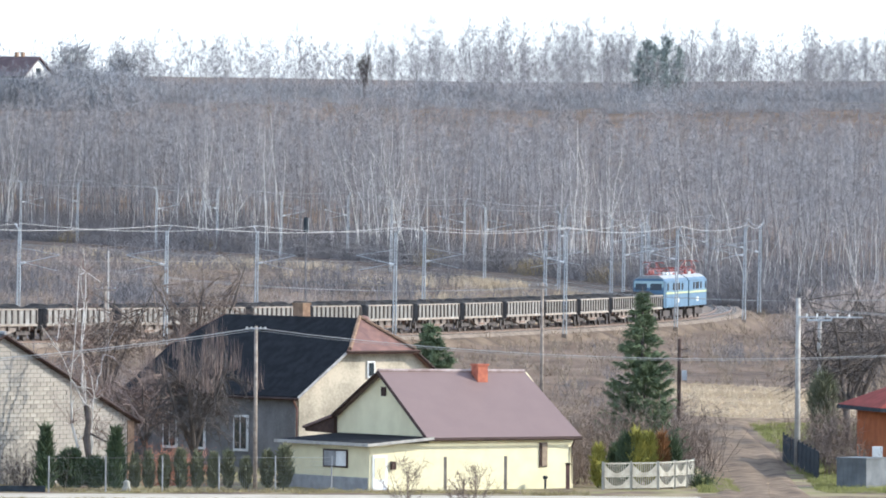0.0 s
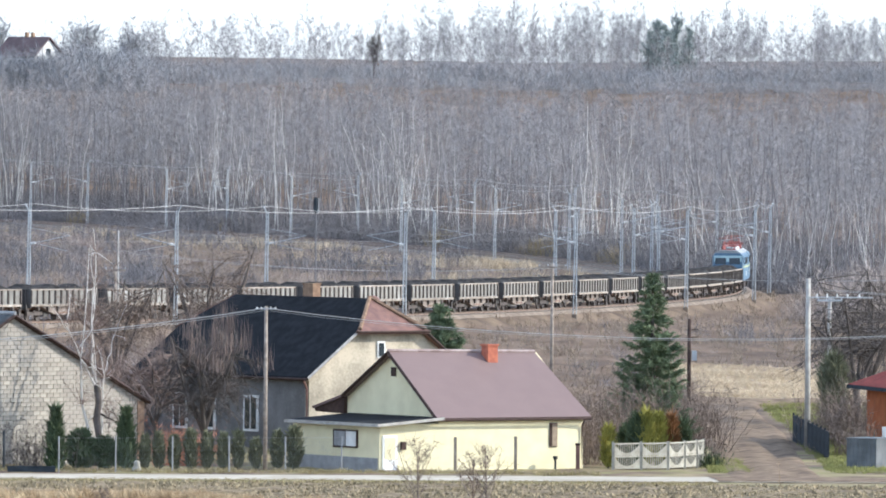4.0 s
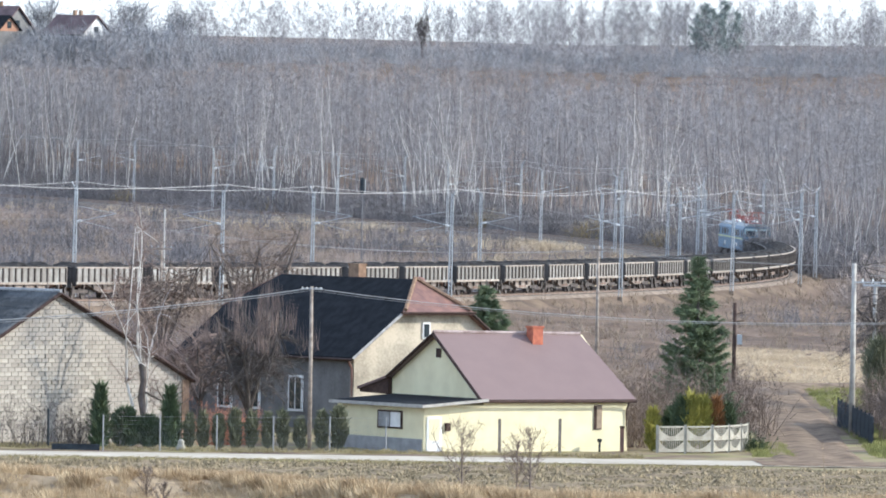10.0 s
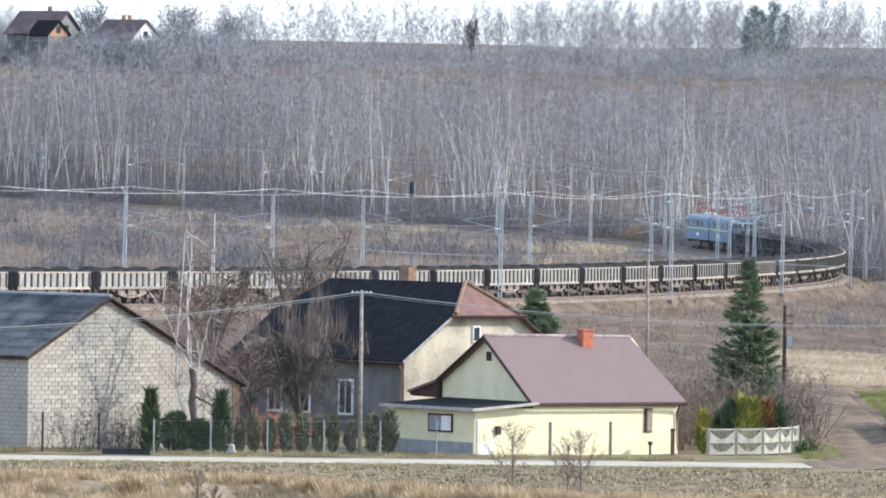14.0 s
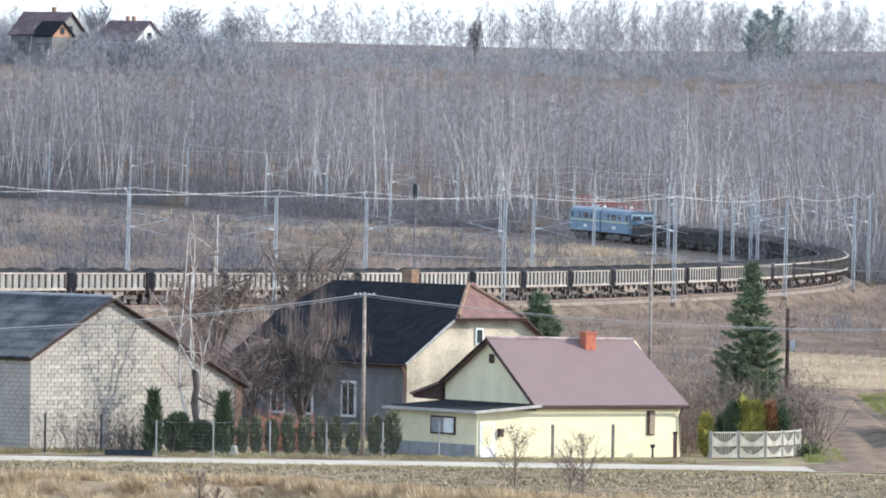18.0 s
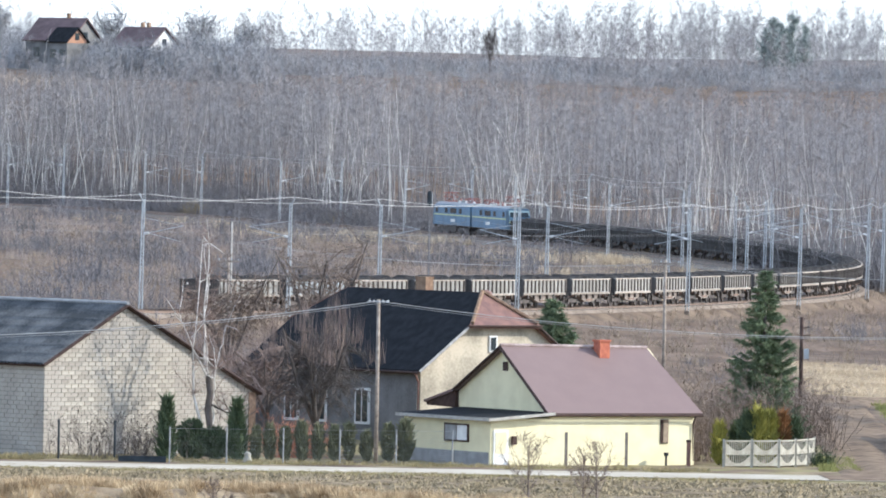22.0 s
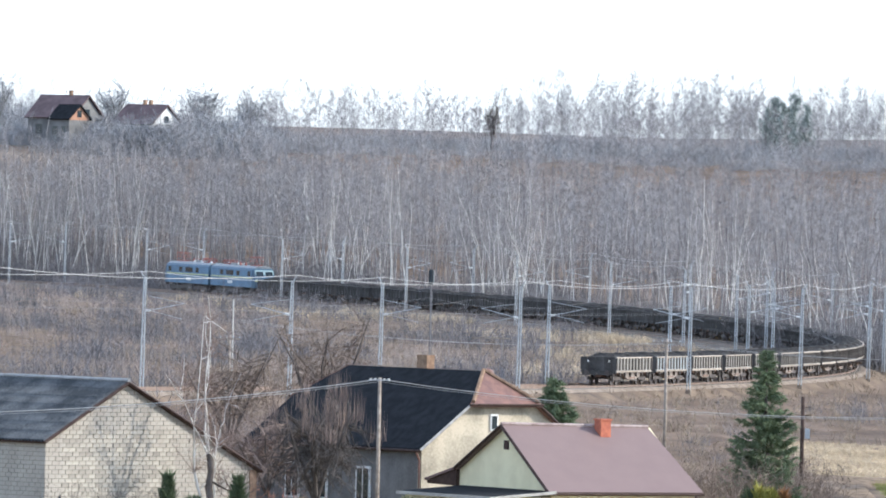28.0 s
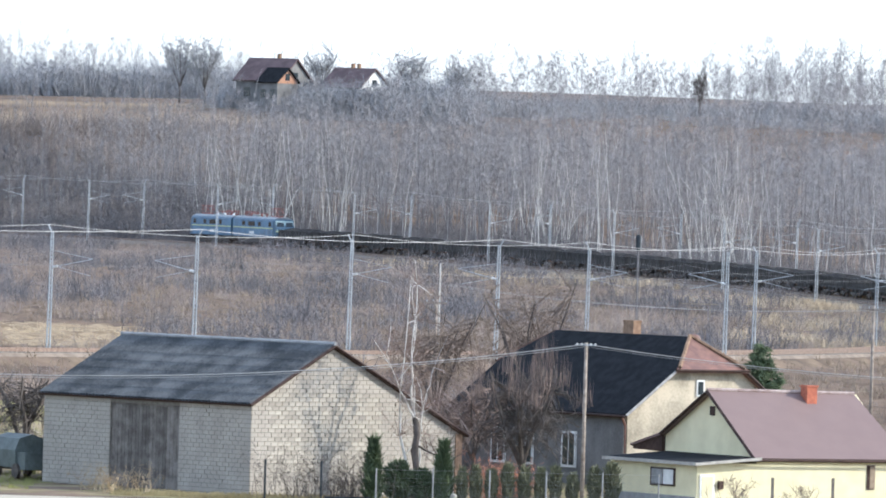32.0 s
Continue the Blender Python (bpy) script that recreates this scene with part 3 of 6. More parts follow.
def make_loco():
    """One section of a double electric locomotive; its cab is towards -y."""
    w = thing("electric_locomotive", "blue electric locomotive section with pale stripe and grey roof", "locomotive", group="sections of the double locomotive")
    half, hw = 7.55, 1.48
    body = Shape()
    body.prism([(-hw, 1.15), (hw, 1.15), (hw, 3.45), (hw - 0.22, 3.72), (-hw + 0.22, 3.72), (-hw, 3.45)], -half + 0.9, half, axis=1)
    part("body", body, M["loco_blue"], w)
    cab = Shape()
    a = [(-hw, 1.15), (hw, 1.15), (hw, 2.4), (hw, 3.45), (hw - 0.22, 3.72), (-hw + 0.22, 3.72), (-hw, 3.45), (-hw, 2.4)]
    front = [(x * 0.93, z) for x, z in a]
    yb, ym = -half + 0.9, -half + 0.05
    v = [(x, yb, z) for x, z in a] + [(x, ym + (0.0 if z < 2.5 else 0.45 * (z - 2.4) / 1.3), z) for x, z in front]
    f = [(i, (i + 1) % 8, 8 + (i + 1) % 8, 8 + i) for i in range(8)] + [(8, 9, 10, 15), (15, 10, 11, 14), (14, 11, 12, 13)]
    part("cab", Shape().add(v, [q[::-1] for q in f]), M["loco_blue"], w)
    part("roof", Shape().prism([(-hw + 0.2, 3.70), (hw - 0.2, 3.70), (0.8, 3.98), (-0.8, 3.98)], -half + 0.7, half - 0.1, axis=1), M["loco_roof"], w, "grey roof")
    face = Shape()
    face.add([(-1.36, -half + 0.02, 2.2), (1.36, -half + 0.02, 2.2), (1.30, -half + 0.40, 3.5), (-1.30, -half + 0.40, 3.5), (-1.36, -half + 0.3, 2.2), (1.36, -half + 0.3, 2.2), (1.30, -half + 0.6, 3.5), (-1.30, -half + 0.6, 3.5)],
             [(0, 1, 2, 3), (4, 7, 6, 5), (0, 4, 5, 1), (1, 5, 6, 2), (2, 6, 7, 3), (3, 7, 4, 0)])
    part("front_panel", face, M["loco_pale"], w, "pale green-white cab front")
    for x in (-0.66, 0.66):
        part("windscreen", Shape().add([(x - 0.52, -half + 0.13, 2.62), (x + 0.52, -half + 0.13, 2.62), (x + 0.5, -half + 0.32, 3.28), (x - 0.5, -half + 0.32, 3.28), (x - 0.52, -half + 0.25, 2.62), (x + 0.52, -half + 0.25, 2.62), (x + 0.5, -half + 0.42, 3.28), (x - 0.5, -half + 0.42, 3.28)],
             [(0, 1, 2, 3), (4, 7, 6, 5), (0, 4, 5, 1), (1, 5, 6, 2), (2, 6, 7, 3), (3, 7, 4, 0)]), M["dark_glass"], w)
    part("front_stripe", Shape().box((0, -half + 0.02, 2.05), (2.74, 0.04, 0.14)), M["loco_stripe"], w)
    for x in (-0.85, 0.85):
        part("headlight", Shape().tube([(x, -half - 0.04, 1.75), (x, -half + 0.06, 1.75)], 0.14, 10), M["lamp"], w)
    for sx in (-1, 1):
        part("light_band", Shape().box((sx * (hw + 0.005), 0.4, 1.75), (0.02, 2 * half - 1.2, 1.1)), M["loco_light"], w)
        part("side_stripe", Shape().box((sx * (hw + 0.012), 0.4, 2.42), (0.03, 2 * half - 1.1, 0.16)), M["loco_stripe"], w)
        part("upper_band", Shape().box((sx * (hw + 0.004), 0.4, 2.95), (0.02, 2 * half - 1.2, 0.9)), M["loco_light"], w)
        for y, wd in ((-1.9, 1.0), (0.9, 2.4), (3.7, 1.0)):
            part("side_window", Shape().box((sx * (hw + 0.02), y, 2.98), (0.04, wd, 0.62)), M["dark_glass"], w)
        part("cab_window", Shape().box((sx * (hw + 0.02), -5.6, 2.98), (0.04, 0.9, 0.62)), M["dark_glass"], w)
        part("number_panel", Shape().box((sx * (hw + 0.02), 0.8, 1.75), (0.03, 1.7, 0.38)), M["loco_white"], w, "white panel")
        part("underframe_box", Shape().box((sx * 1.1, 0, 0.72), (0.5, 3.2, 0.6)), M["wheel"], w)
    for sy in (-1, 1):
        bogie = part("bogie", Shape().box((-1.1, sy * 4.1, 0.62), (0.14, 4.4, 0.5)).box((1.1, sy * 4.1, 0.62), (0.14, 4.4, 0.5)).box((0, sy * 4.1, 0.7), (2.0, 0.6, 0.4)), M["wheel"], w)
        for dy in (-1.5, 1.5):
            for sx in (-1, 1):
                part("wheel", disc(Shape(), (sx * 0.82, sy * 4.1 + dy, 0.62), 0.62, 0.13), M["wheel"], bogie)
        for sx in (-1, 1):
            part("buffer", Shape().tube([(sx * 0.88, sy * 7.5, 1.05), (sx * 0.88, sy * 7.75, 1.05), (sx * 0.88, sy * 7.76, 1.05), (sx * 0.88, sy * 7.82, 1.05)], [0.1, 0.1, 0.24, 0.24], 10), M["wheel"], w)
    for y0, rise, spread in ((-4.6, 1.0, 1.15), (4.4, 0.42, 1.5)):
        panto = Shape()
        for sy in (-1, 1):
            for sx in (-0.55, 0.55):
                panto.tube([(sx, y0 + sy * 0.45, 4.08), (sx * 0.9, y0 + sy * spread, 4.08 + rise * 0.5), (sx * 0.5, y0 + sy * 0.2, 4.08 + rise)], 0.04, 6)
            panto.tube([(-0.5, y0 + sy * spread, 4.08 + rise * 0.5), (0.5, y0 + sy * spread, 4.08 + rise * 0.5)], 0.03, 6)
            panto.tube([(-0.95, y0 + sy * 0.2, 4.06 + rise), (-0.7, y0 + sy * 0.2, 4.14 + rise), (0.7, y0 + sy * 0.2, 4.14 + rise), (0.95, y0 + sy * 0.2, 4.06 + rise)], 0.04, 6)
        panto.box((0, y0, 4.05), (1.3, 1.3, 0.09))
        part("pantograph", panto, M["red"], w, "red raised pantograph" if rise > 1 else "red folded pantograph")
    for y in (0.4, 3.0, 6.0):
        part("insulator", Shape().tube([(0.5, y, 3.95), (0.5, y, 4.05), (0.5, y, 4.25)], [0.16, 0.2, 0.1], 8), M["loco_white"], w)
    part("roof_box", Shape().box((-0.3, 1.2, 4.1), (1.0, 2.4, 0.26)), M["loco_roof"], w)
    for y in (-2.4, -0.6, 2.9):
        part("roof_insulator", Shape().tube([(-0.6, y, 3.95), (-0.6, y, 4.15), (-0.6, y, 4.4)], [0.13, 0.17, 0.08], 8), M["red"], w, "red roof insulator")
    part("roof_bar", Shape().tube([(-0.6, -2.4, 4.42), (-0.6, 2.9, 4.42)], 0.03, 6), M["red"], w)
    return w


def build_train():
    moving = []
    kinds = [make_wagon("wagon_pale", "loaded open coal wagon with pale grey ribbed sides and rusty underframe"),
             make_wagon("wagon_blue", "loaded open coal wagon with pale blue-grey ribbed sides and rusty underframe"),
             make_wagon("wagon_tan", "loaded open coal wagon with rust-stained tan ribbed sides")]
    order = [0, 1] + [(0, 2, 0, 1, 0, 0, 2, 1)[(i * 5 + i // 3) % 8] for i in range(WAGONS - 2)]
    cars, used = [], set()
    for k in order:
        cars.append(copy_thing(kinds[k], Matrix()) if k in used else kinds[k])
        used.add(k)
    for i, c in enumerate(cars):
        moving.append((c, TAIL + PITCH * (i + 0.5), 4.3))
    for sx in (-0.9, 0.9):
        part("tail_lamp", Shape().tube([(sx, -6.0, 1.98), (sx, -6.1, 1.98)], 0.08, 10), M["lamp"], cars[0], "pale round tail signal")
    rear = make_loco()
    fore = copy_thing(rear, Matrix())
    s0 = TAIL + PITCH * WAGONS
    moving.append((rear, s0 + 7.9, 4.1))
    moving.append((fore, s0 + 23.6, -4.1))
    return moving


TRAIN = build_train()


# ---- overhead line ----
def make_mast(side):
    """A lattice-like steel mast on a concrete foot; its arm reaches over the tracks towards +x * side."""
    w = thing("catenary_mast", "slim galvanised steel catenary mast beside the railway", "catenary mast", group="masts along the line")
    part("footing", Shape().box((0, 0, 0.0), (0.5, 0.5, 0.6), taper=0.8), M["ballast"], w)
    post = Shape()
    for a in (-0.11, 0.11):
        post.tube([(a * 1.2, 0, 0.2), (a * 0.7, 0, 8.75)], [0.055, 0.045], 6)
    for i in range(14):
        z = 0.6 + i * 0.56
        post.tube([(-0.12, 0, z), (0.12, 0, z + 0.28)], 0.022, 4).tube([(0.12, 0, z + 0.28), (-0.12, 0, z + 0.56)], 0.022, 4)
    part("post", post, M["galv"], w)
    part("bracket", Shape().tube([(0, 0, 6.2), (side * 3.2, 0, 6.9)], 0.035, 6).tube([(0, 0, 7.4), (side * 3.2, 0, 6.9)], 0.022, 6).tube([(side * 0.6, 0, 6.25), (side * 3.0, 0, 5.75)], 0.022, 5), M["galv"], w)
    part("top_arm", Shape().tube([(0, 0, 8.55), (-side * 0.35, 0, 9.15)], 0.05, 6), M["galv"], w)
    part("insulator", Shape().tube([(side * 0.18, 0, 6.24), (side * 0.5, 0, 6.31)], 0.09, 8), M["loco_white"], w)
    return w


def build_overhead():
    far = [198 + 47.5 * i for i in range(14)]
    near_s = [-190, -138, -86] + [-24.6, 27.8, 79.4, 132.0, 181.8] + [s + 38 for s in far]
    left_s = [-190, -138, -86] + [-25.3, 25.7, 77.7, 126.7, 176.5] + [s + 32 for s in far]
    for proto, off, at_s in ((make_mast(-1), 3.4, near_s), (make_mast(1), -7.4, left_s)):
        for k, s in enumerate(at_s):
            p = line(s, off)
            m = pose(p[0], p[1], p[2] - 0.75, 0, 0.6, -math.degrees(heading(s)))
            if k == 0:
                proto.matrix_world = m
            else:
                copy_thing(proto, m)
    at_s = near_s
    wires = thing("overhead_wires", "thin catenary and contact wires strung over both tracks", "overhead wires")
    for a, b in zip(at_s[:-1], at_s[1:]):
        for off, z0, sag, r in ((3.75, 8.4, 0.5, 0.022), (-7.75, 8.4, 0.5, 0.018), (-4.0, 6.9, 0.8, 0.01), (0.0, 6.9, 0.8, 0.01), (-4.0, 5.7, 0.05, 0.009), (0.0, 5.7, 0.05, 0.009)):
            t = np.linspace(0, 1, 9)
            pa, pb = line(a, off, z0), line(b, off, z0)
            path = pa[None] * (1 - t)[:, None] + pb[None] * t[:, None]
            path[:, 2] -= 4 * sag * t * (1 - t)
            part("wire", Shape().tube(path, r, 5), M["wire" if z0 > 8 else "line_wire"], wires)


build_overhead()


# ---- houses ----
def slab(sh, a, b, c, d, th):
    """A plate with corners a, b, c, d (its top) and a thickness downwards along its normal."""
    a, b, c, d = (np.array(p, float) for p in (a, b, c, d))
    n = np.cross(b - a, d - a)
    n /= np.linalg.norm(n)
    top = np.array([a, b, c, d])
    return sh.add(np.concatenate([top - n * th, top]), [(0, 3, 2, 1), (4, 5, 6, 7), (0, 1, 5, 4), (1, 2, 6, 5), (2, 3, 7, 6), (3, 0, 4, 7)])


def at_ground(x, y, rz=0.0, dz=0.0):
    return pose(x, y, gz(x, y) + dz, 0, 0, rz)


def yellow_house():
    h = thing("yellow_house", "small cream-yellow rendered house with maroon sheet roof", "house", pose(4.25, 563, FLAT, 0, 0, 33))
    L, W, E, R = 9.6, 9.3, 3.02, 6.36
    k = (R - E) / (W / 2)
    EB = 3.85
    w = part("wall", Shape().prism([(0, -0.3), (0.3, -0.3), (0.3, E), (0, E)], 0.3, L - 0.3), M["yellow"], h)
    part("wall", Shape().prism([(W - 0.3, -0.3), (W, -0.3), (W, EB), (W - 0.3, EB)], 0.3, L - 0.3), M["yellow"], h)
    for x in (0, L - 0.3):
        part("gable_wall", Shape().prism([(0, -0.3), (W, -0.3), (W, EB), (W / 2, R), (0, E)], x, x + 0.3), M["yellow"], h)
    o, t = 0.35, 0.14
    roof = Shape()
    slab(roof, (-o, -o, E - o * k + t), (L + o, -o, E - o * k + t), (L + o - 0.5, W / 2, R + t - 0.1), (-o, W / 2, R + t), t)
    part("roof", roof, M["maroon"], h)
    back = Shape()
    slab(back, (-o, W / 2, R + t), (L + o - 0.5, W / 2, R + t - 0.1), (L + o, W, EB + t), (-o, W, EB + t), t)
    slab(back, (-o, W, EB + t), (L + o, W, EB + t), (L + o, W + 3.1, EB - 0.75 + t), (-o, W + 3.1, EB - 0.75 + t), t)
    part("roof", back, M["maroon"], h)
    part("soffit", Shape().prism([(W, EB), (W + 3.0, EB - 0.75), (W + 2.9, EB - 0.9), (W, EB - 0.95)], -0.25, 2.0), M["dark_wood"], h, "dark boarded soffit")
    part("ridge_cap", Shape().tube([(-o, W / 2, R + t + 0.02), (L + o - 0.5, W / 2, R + t - 0.08)], 0.1, 8), M["ridge_tile"], h, "pale worn ridge capping")
    for s in (0, 1):
        y0, y1 = (-o, W / 2) if s == 0 else (W / 2, W)
        z0, z1 = (E - o * k, R) if s == 0 else (R, EB)
        part("verge_board", Shape().tube([(-o - 0.02, y0, z0 + 0.05), (-o - 0.02, y1, z1 + 0.05)], 0.11, 4), M["dark_wood"], h)
    ch = part("chimney", Shape().box((6.1, W / 2 - 0.5, R - 0.15), (0.66, 0.66, 1.2)).box((6.1, W / 2 - 0.5, R + 0.45), (0.76, 0.76, 0.1)), M["brick_red"], h, "red brick chimney")
    part("gutter", Shape().tube([(-o, -o - 0.06, E - o * k + 0.02), (L + o, -o - 0.06, E - o * k + 0.02)], 0.07, 8), M["dark_wood"], h)
    part("drainpipe", Shape().tube([(L - 0.15, -o - 0.05, E - 0.3), (L - 0.1, -0.07, E - 0.7), (L - 0.1, -0.07, 0.0)], 0.05, 8), M["dark_wood"], h)
    part("plinth", Shape().box((L / 2, -0.02, 0.0), (L, 0.05, 0.5)), M["yellow"], h)
    win = part("window", Shape().box((7.6, -0.02, 1.9), (0.5, 0.08, 1.35)), M["dark_wood"], h)
    part("window_shutter", Shape().box((7.68, -0.07, 1.9), (0.34, 0.03, 1.25)), M["niche"], win)
    part("vent", Shape().box((-0.03, W / 2 - 0.1, 5.35), (0.08, 0.45, 0.5)), M["dark_wood"], h)
    # lean-to annex
    a, aw = 3.9, 8.4
    part("annex_wall", Shape().box((-a / 2, 0.12, 1.15), (a, 0.24, 2.9)), M["yellow"], h)
    part("annex_wall", Shape().box((-a + 0.12, 0.25 + aw / 2, 1.15), (0.24, aw, 2.9)), M["yellow"], h)
    part("annex_wall", Shape().box((-a / 2, aw + 0.3, 1.15), (a, 0.24, 2.9)), M["yellow"], h)
    part("annex_plinth", Shape().box((-a - 0.015, 0.25 + aw / 2, 0.25), (0.05, aw + 0.2, 0.95)), M["grey_base"], h, "grey plinth")
    rf = Shape()
    slab(rf, (-a - 0.45, -0.5, 2.62), (0.0, -0.5, 2.95), (0.0, aw + 0.7, 2.95), (-a - 0.45, aw + 0.7, 2.62), 0.1)
    part("annex_roof", rf, M["tar"], h, "flat dark roofing-felt roof")
    part("annex_fascia", Shape().box((-a - 0.47, aw / 2, 2.55), (0.05, aw + 1.2, 0.18)), M["concrete"], h)
    part("annex_fascia", Shape().prism([(-a - 0.45, 2.46), (0, 2.8), (0, 2.96), (-a - 0.45, 2.62)], -0.56, -0.5, axis=1), M["concrete"], h)
    wd = part("annex_window", Shape().box((-a - 0.02, 3.4, 1.72), (0.08, 2.5, 1.0)), M["dark_wood"], h, "dark framed window")
    part("window_pane", Shape().box((-a - 0.07, 3.95, 1.72), (0.03, 1.1, 0.82)), M["grey_base"], wd)
    part("window_pane", Shape().box((-a - 0.07, 2.8, 1.72), (0.03, 1.0, 0.82)), M["white"], wd)
    dr = part("door", Shape().box((-a + 0.65, -0.03, 0.98), (0.95, 0.08, 2.0)), M["white"], h, "white glazed door")
    part("door_pane", Shape().box((-a + 0.65, -0.08, 1.25), (0.7, 0.03, 1.2)), M["yellow"], dr)
    part("letter_box", Shape().box((-a + 1.5, -0.1, 1.4), (0.28, 0.2, 0.45)), M["dark_wood"], h)


def barn():
    h = thing("barn", "white lime-block barn with dark corrugated fibre-cement roof", "barn", pose(-23.7, 563, FLAT, 0, 0, 44))
    W, L, E0, A, R, E1 = 15.8, 17.6, 5.05, 5.85, 8.2, 3.4
    gable = [(0, -0.3), (W, -0.3), (W, E1), (A, R), (0, E0)]
    for y in (0.0, L - 0.3):
        part("gable_wall", Shape().prism(gable, y + 0.02, y + 0.3, axis=1), M["mortar"], h)
    d0, d1 = 6.0, 11.9
    for y0, y1 in ((0.3, d0), (d1, L - 0.3)):
        part("side_wall", Shape().box((0.16, (y0 + y1) / 2, E0 / 2 - 0.15), (0.28, y1 - y0, E0 + 0.3)), M["mortar"], h)
    part("side_wall", Shape().box((0.16, (d0 + d1) / 2, E0 - 0.15), (0.28, d1 - d0, 0.34)), M["mortar"], h)
    part("side_wall", Shape().box((W - 0.16, L / 2, E1 / 2 - 0.15), (0.28, L - 0.6, E1 + 0.3)), M["mortar"], h)
    k0, k1, o = (R - E0) / A, (R - E1) / (W - A), 0.3
    for s in (0, 1):
        x0, z0, x1, z1 = (-o, E0 - o * k0, A, R) if s == 0 else (A, R, W + o, E1 - o * k1)
        sheet = Shape()
        n = 66
        ys = np.linspace(-0.25, L + 0.25, 2 * n + 1)
        wav = 0.07 * np.where(np.arange(2 * n + 1) % 2, 1, -1)
        rows = 7
        for r in range(rows):
            ta, tb = r / rows, (r + 1) / rows + 0.02
            top = 0.16 if s == 0 else 0.16
            for (q0, q1, lift0, lift1) in ((ta, min(tb, 1), 0.06 if s == 0 else 0.03, 0.03 if s == 0 else 0.06),):
                xa, xb = x0 + (x1 - x0) * q0, x0 + (x1 - x0) * q1
                za, zb = z0 + (z1 - z0) * q0 + top + lift0, z0 + (z1 - z0) * q1 + top + lift1
                v = np.concatenate([np.c_[np.full(len(ys), xa), ys, za + wav], np.c_[np.full(len(ys), xb), ys, zb + wav]])
                i = np.arange(len(ys) - 1)
                sheet = Shape()
                sheet.add(v, np.stack([i, i + len(ys), i + len(ys) + 1, i + 1], -1))
                sheet.add(v - (0, 0, 0.03), np.stack([i, i + 1, i + len(ys) + 1, i + len(ys)], -1))
                part("roof_sheet", sheet, M["barn_roof"], h)
        part("verge_board", Shape().tube([(x0, -0.27, z0 + 0.1), (x1, -0.27, z1 + 0.1)], 0.1, 4), M["dark_wood"], h)
        deck = Shape()
        slab(deck, (x0, -0.2, z0 + 0.12), (x1, -0.2, z1 + 0.12), (x1, L + 0.2, z1 + 0.12), (x0, L + 0.2, z0 + 0.12), 0.1)
        part("roof_boarding", deck, M["dark_wood"], h)
    part("ridge_cap", Shape().tube([(A, -0.3, R + 0.24), (A, L + 0.3, R + 0.24)], 0.11, 8), M["grey_base"], h, "grey ridge capping")
    door = part("barn_door", Shape().box((0.2, (d0 + d1) / 2, 2.3), (0.08, d1 - d0, 4.9)), M["old_plank"], h, "weathered grey plank double door")
    for i in range(20):
        part("plank", Shape().box((0.13, d0 + 0.15 + i * (d1 - d0) / 20, 2.25), (0.05, (d1 - d0) / 20 - 0.02, 4.75)), M["old_plank"], door)
    part("brick_pier", Shape().box((W - 0.2, -0.03, 1.6), (0.5, 0.12, 3.7)), M["brick_brown"], h, "brown brick corner pier")
    blocks(h, gable, d0, d1, L, E0)


def clip(poly, ring):
    """A convex polygon cut to a convex ring (both anticlockwise)."""
    for (ax, ay), (bx, by) in zip(ring, ring[1:] + ring[:1]):
        out = []
        for (px, py), (qx, qy) in zip(poly, poly[1:] + poly[:1]):
            sp = (bx - ax) * (py - ay) - (by - ay) * (px - ax)
            sq = (bx - ax) * (qy - ay) - (by - ay) * (qx - ax)
            if sp >= 0:
                out.append((px, py))
            if sp * sq < 0:
                t = sp / (sp - sq)
                out.append((px + (qx - px) * t, py + (qy - py) * t))
        poly = out
        if len(poly) < 3:
            return []
    return poly


def blocks(h, gable, d0, d1, L, E0):
    """Lime blocks in running bond on the gable and on both sides of the door."""
    rng = np.random.default_rng(8)
    bl, bh, j = 0.50, 0.245, 0.03
    one = Shape().box((0, 0, 0), (bl - j, 0.05, bh - j)).mesh("block", M["block"])
    side = Shape().box((0, 0, 0), (0.05, bl - j, bh - j)).mesh("block", M["block"])
    rest = Shape()
    count = 0
    for r in range(36):
        z0 = -0.2 + r * bh
        for c in range(-1, 34):
            x0 = c * bl + (bl / 2 if r % 2 else 0)
            quad = [(x0 + j / 2, z0 + j / 2), (x0 + bl - j / 2, z0 + j / 2), (x0 + bl - j / 2, z0 + bh - j / 2), (x0 + j / 2, z0 + bh - j / 2)]
            cut = clip(quad, gable)
            if len(cut) < 3:
                continue
            off = rng.normal(0, 0.006)
            if cut == quad and 6 <= r and 1.0 < x0 < 9.5 and count < 300:
                ob = part("block", one, None, h)
                ob.location = (x0 + bl / 2, 0.0 + off, z0 + bh / 2)
                count += 1
            else:
                rest.prism(cut, -0.025 + off, 0.025 + off, axis=1)
    for y0, y1 in ((0.0, d0), (d1, L)):
        ring = [(y0, -0.2), (y1, -0.2), (y1, E0), (y0, E0)]
        for r in range(22):
            z0 = -0.2 + r * bh
            for c in range(-1, 37):
                x0 = c * bl + (bl / 2 if r % 2 else 0)
                quad = [(x0 + j / 2, z0 + j / 2), (x0 + bl - j / 2, z0 + j / 2), (x0 + bl - j / 2, z0 + bh - j / 2), (x0 + j / 2, z0 + bh - j / 2)]
                cut = clip(quad, ring)
                if len(cut) >= 3:
                    off = rng.normal(0, 0.006)
                    rest.prism(cut, -0.025 + off, 0.025 + off)
    tagged(part("block_course", rest, M["block_far"], h), kind="stuff")


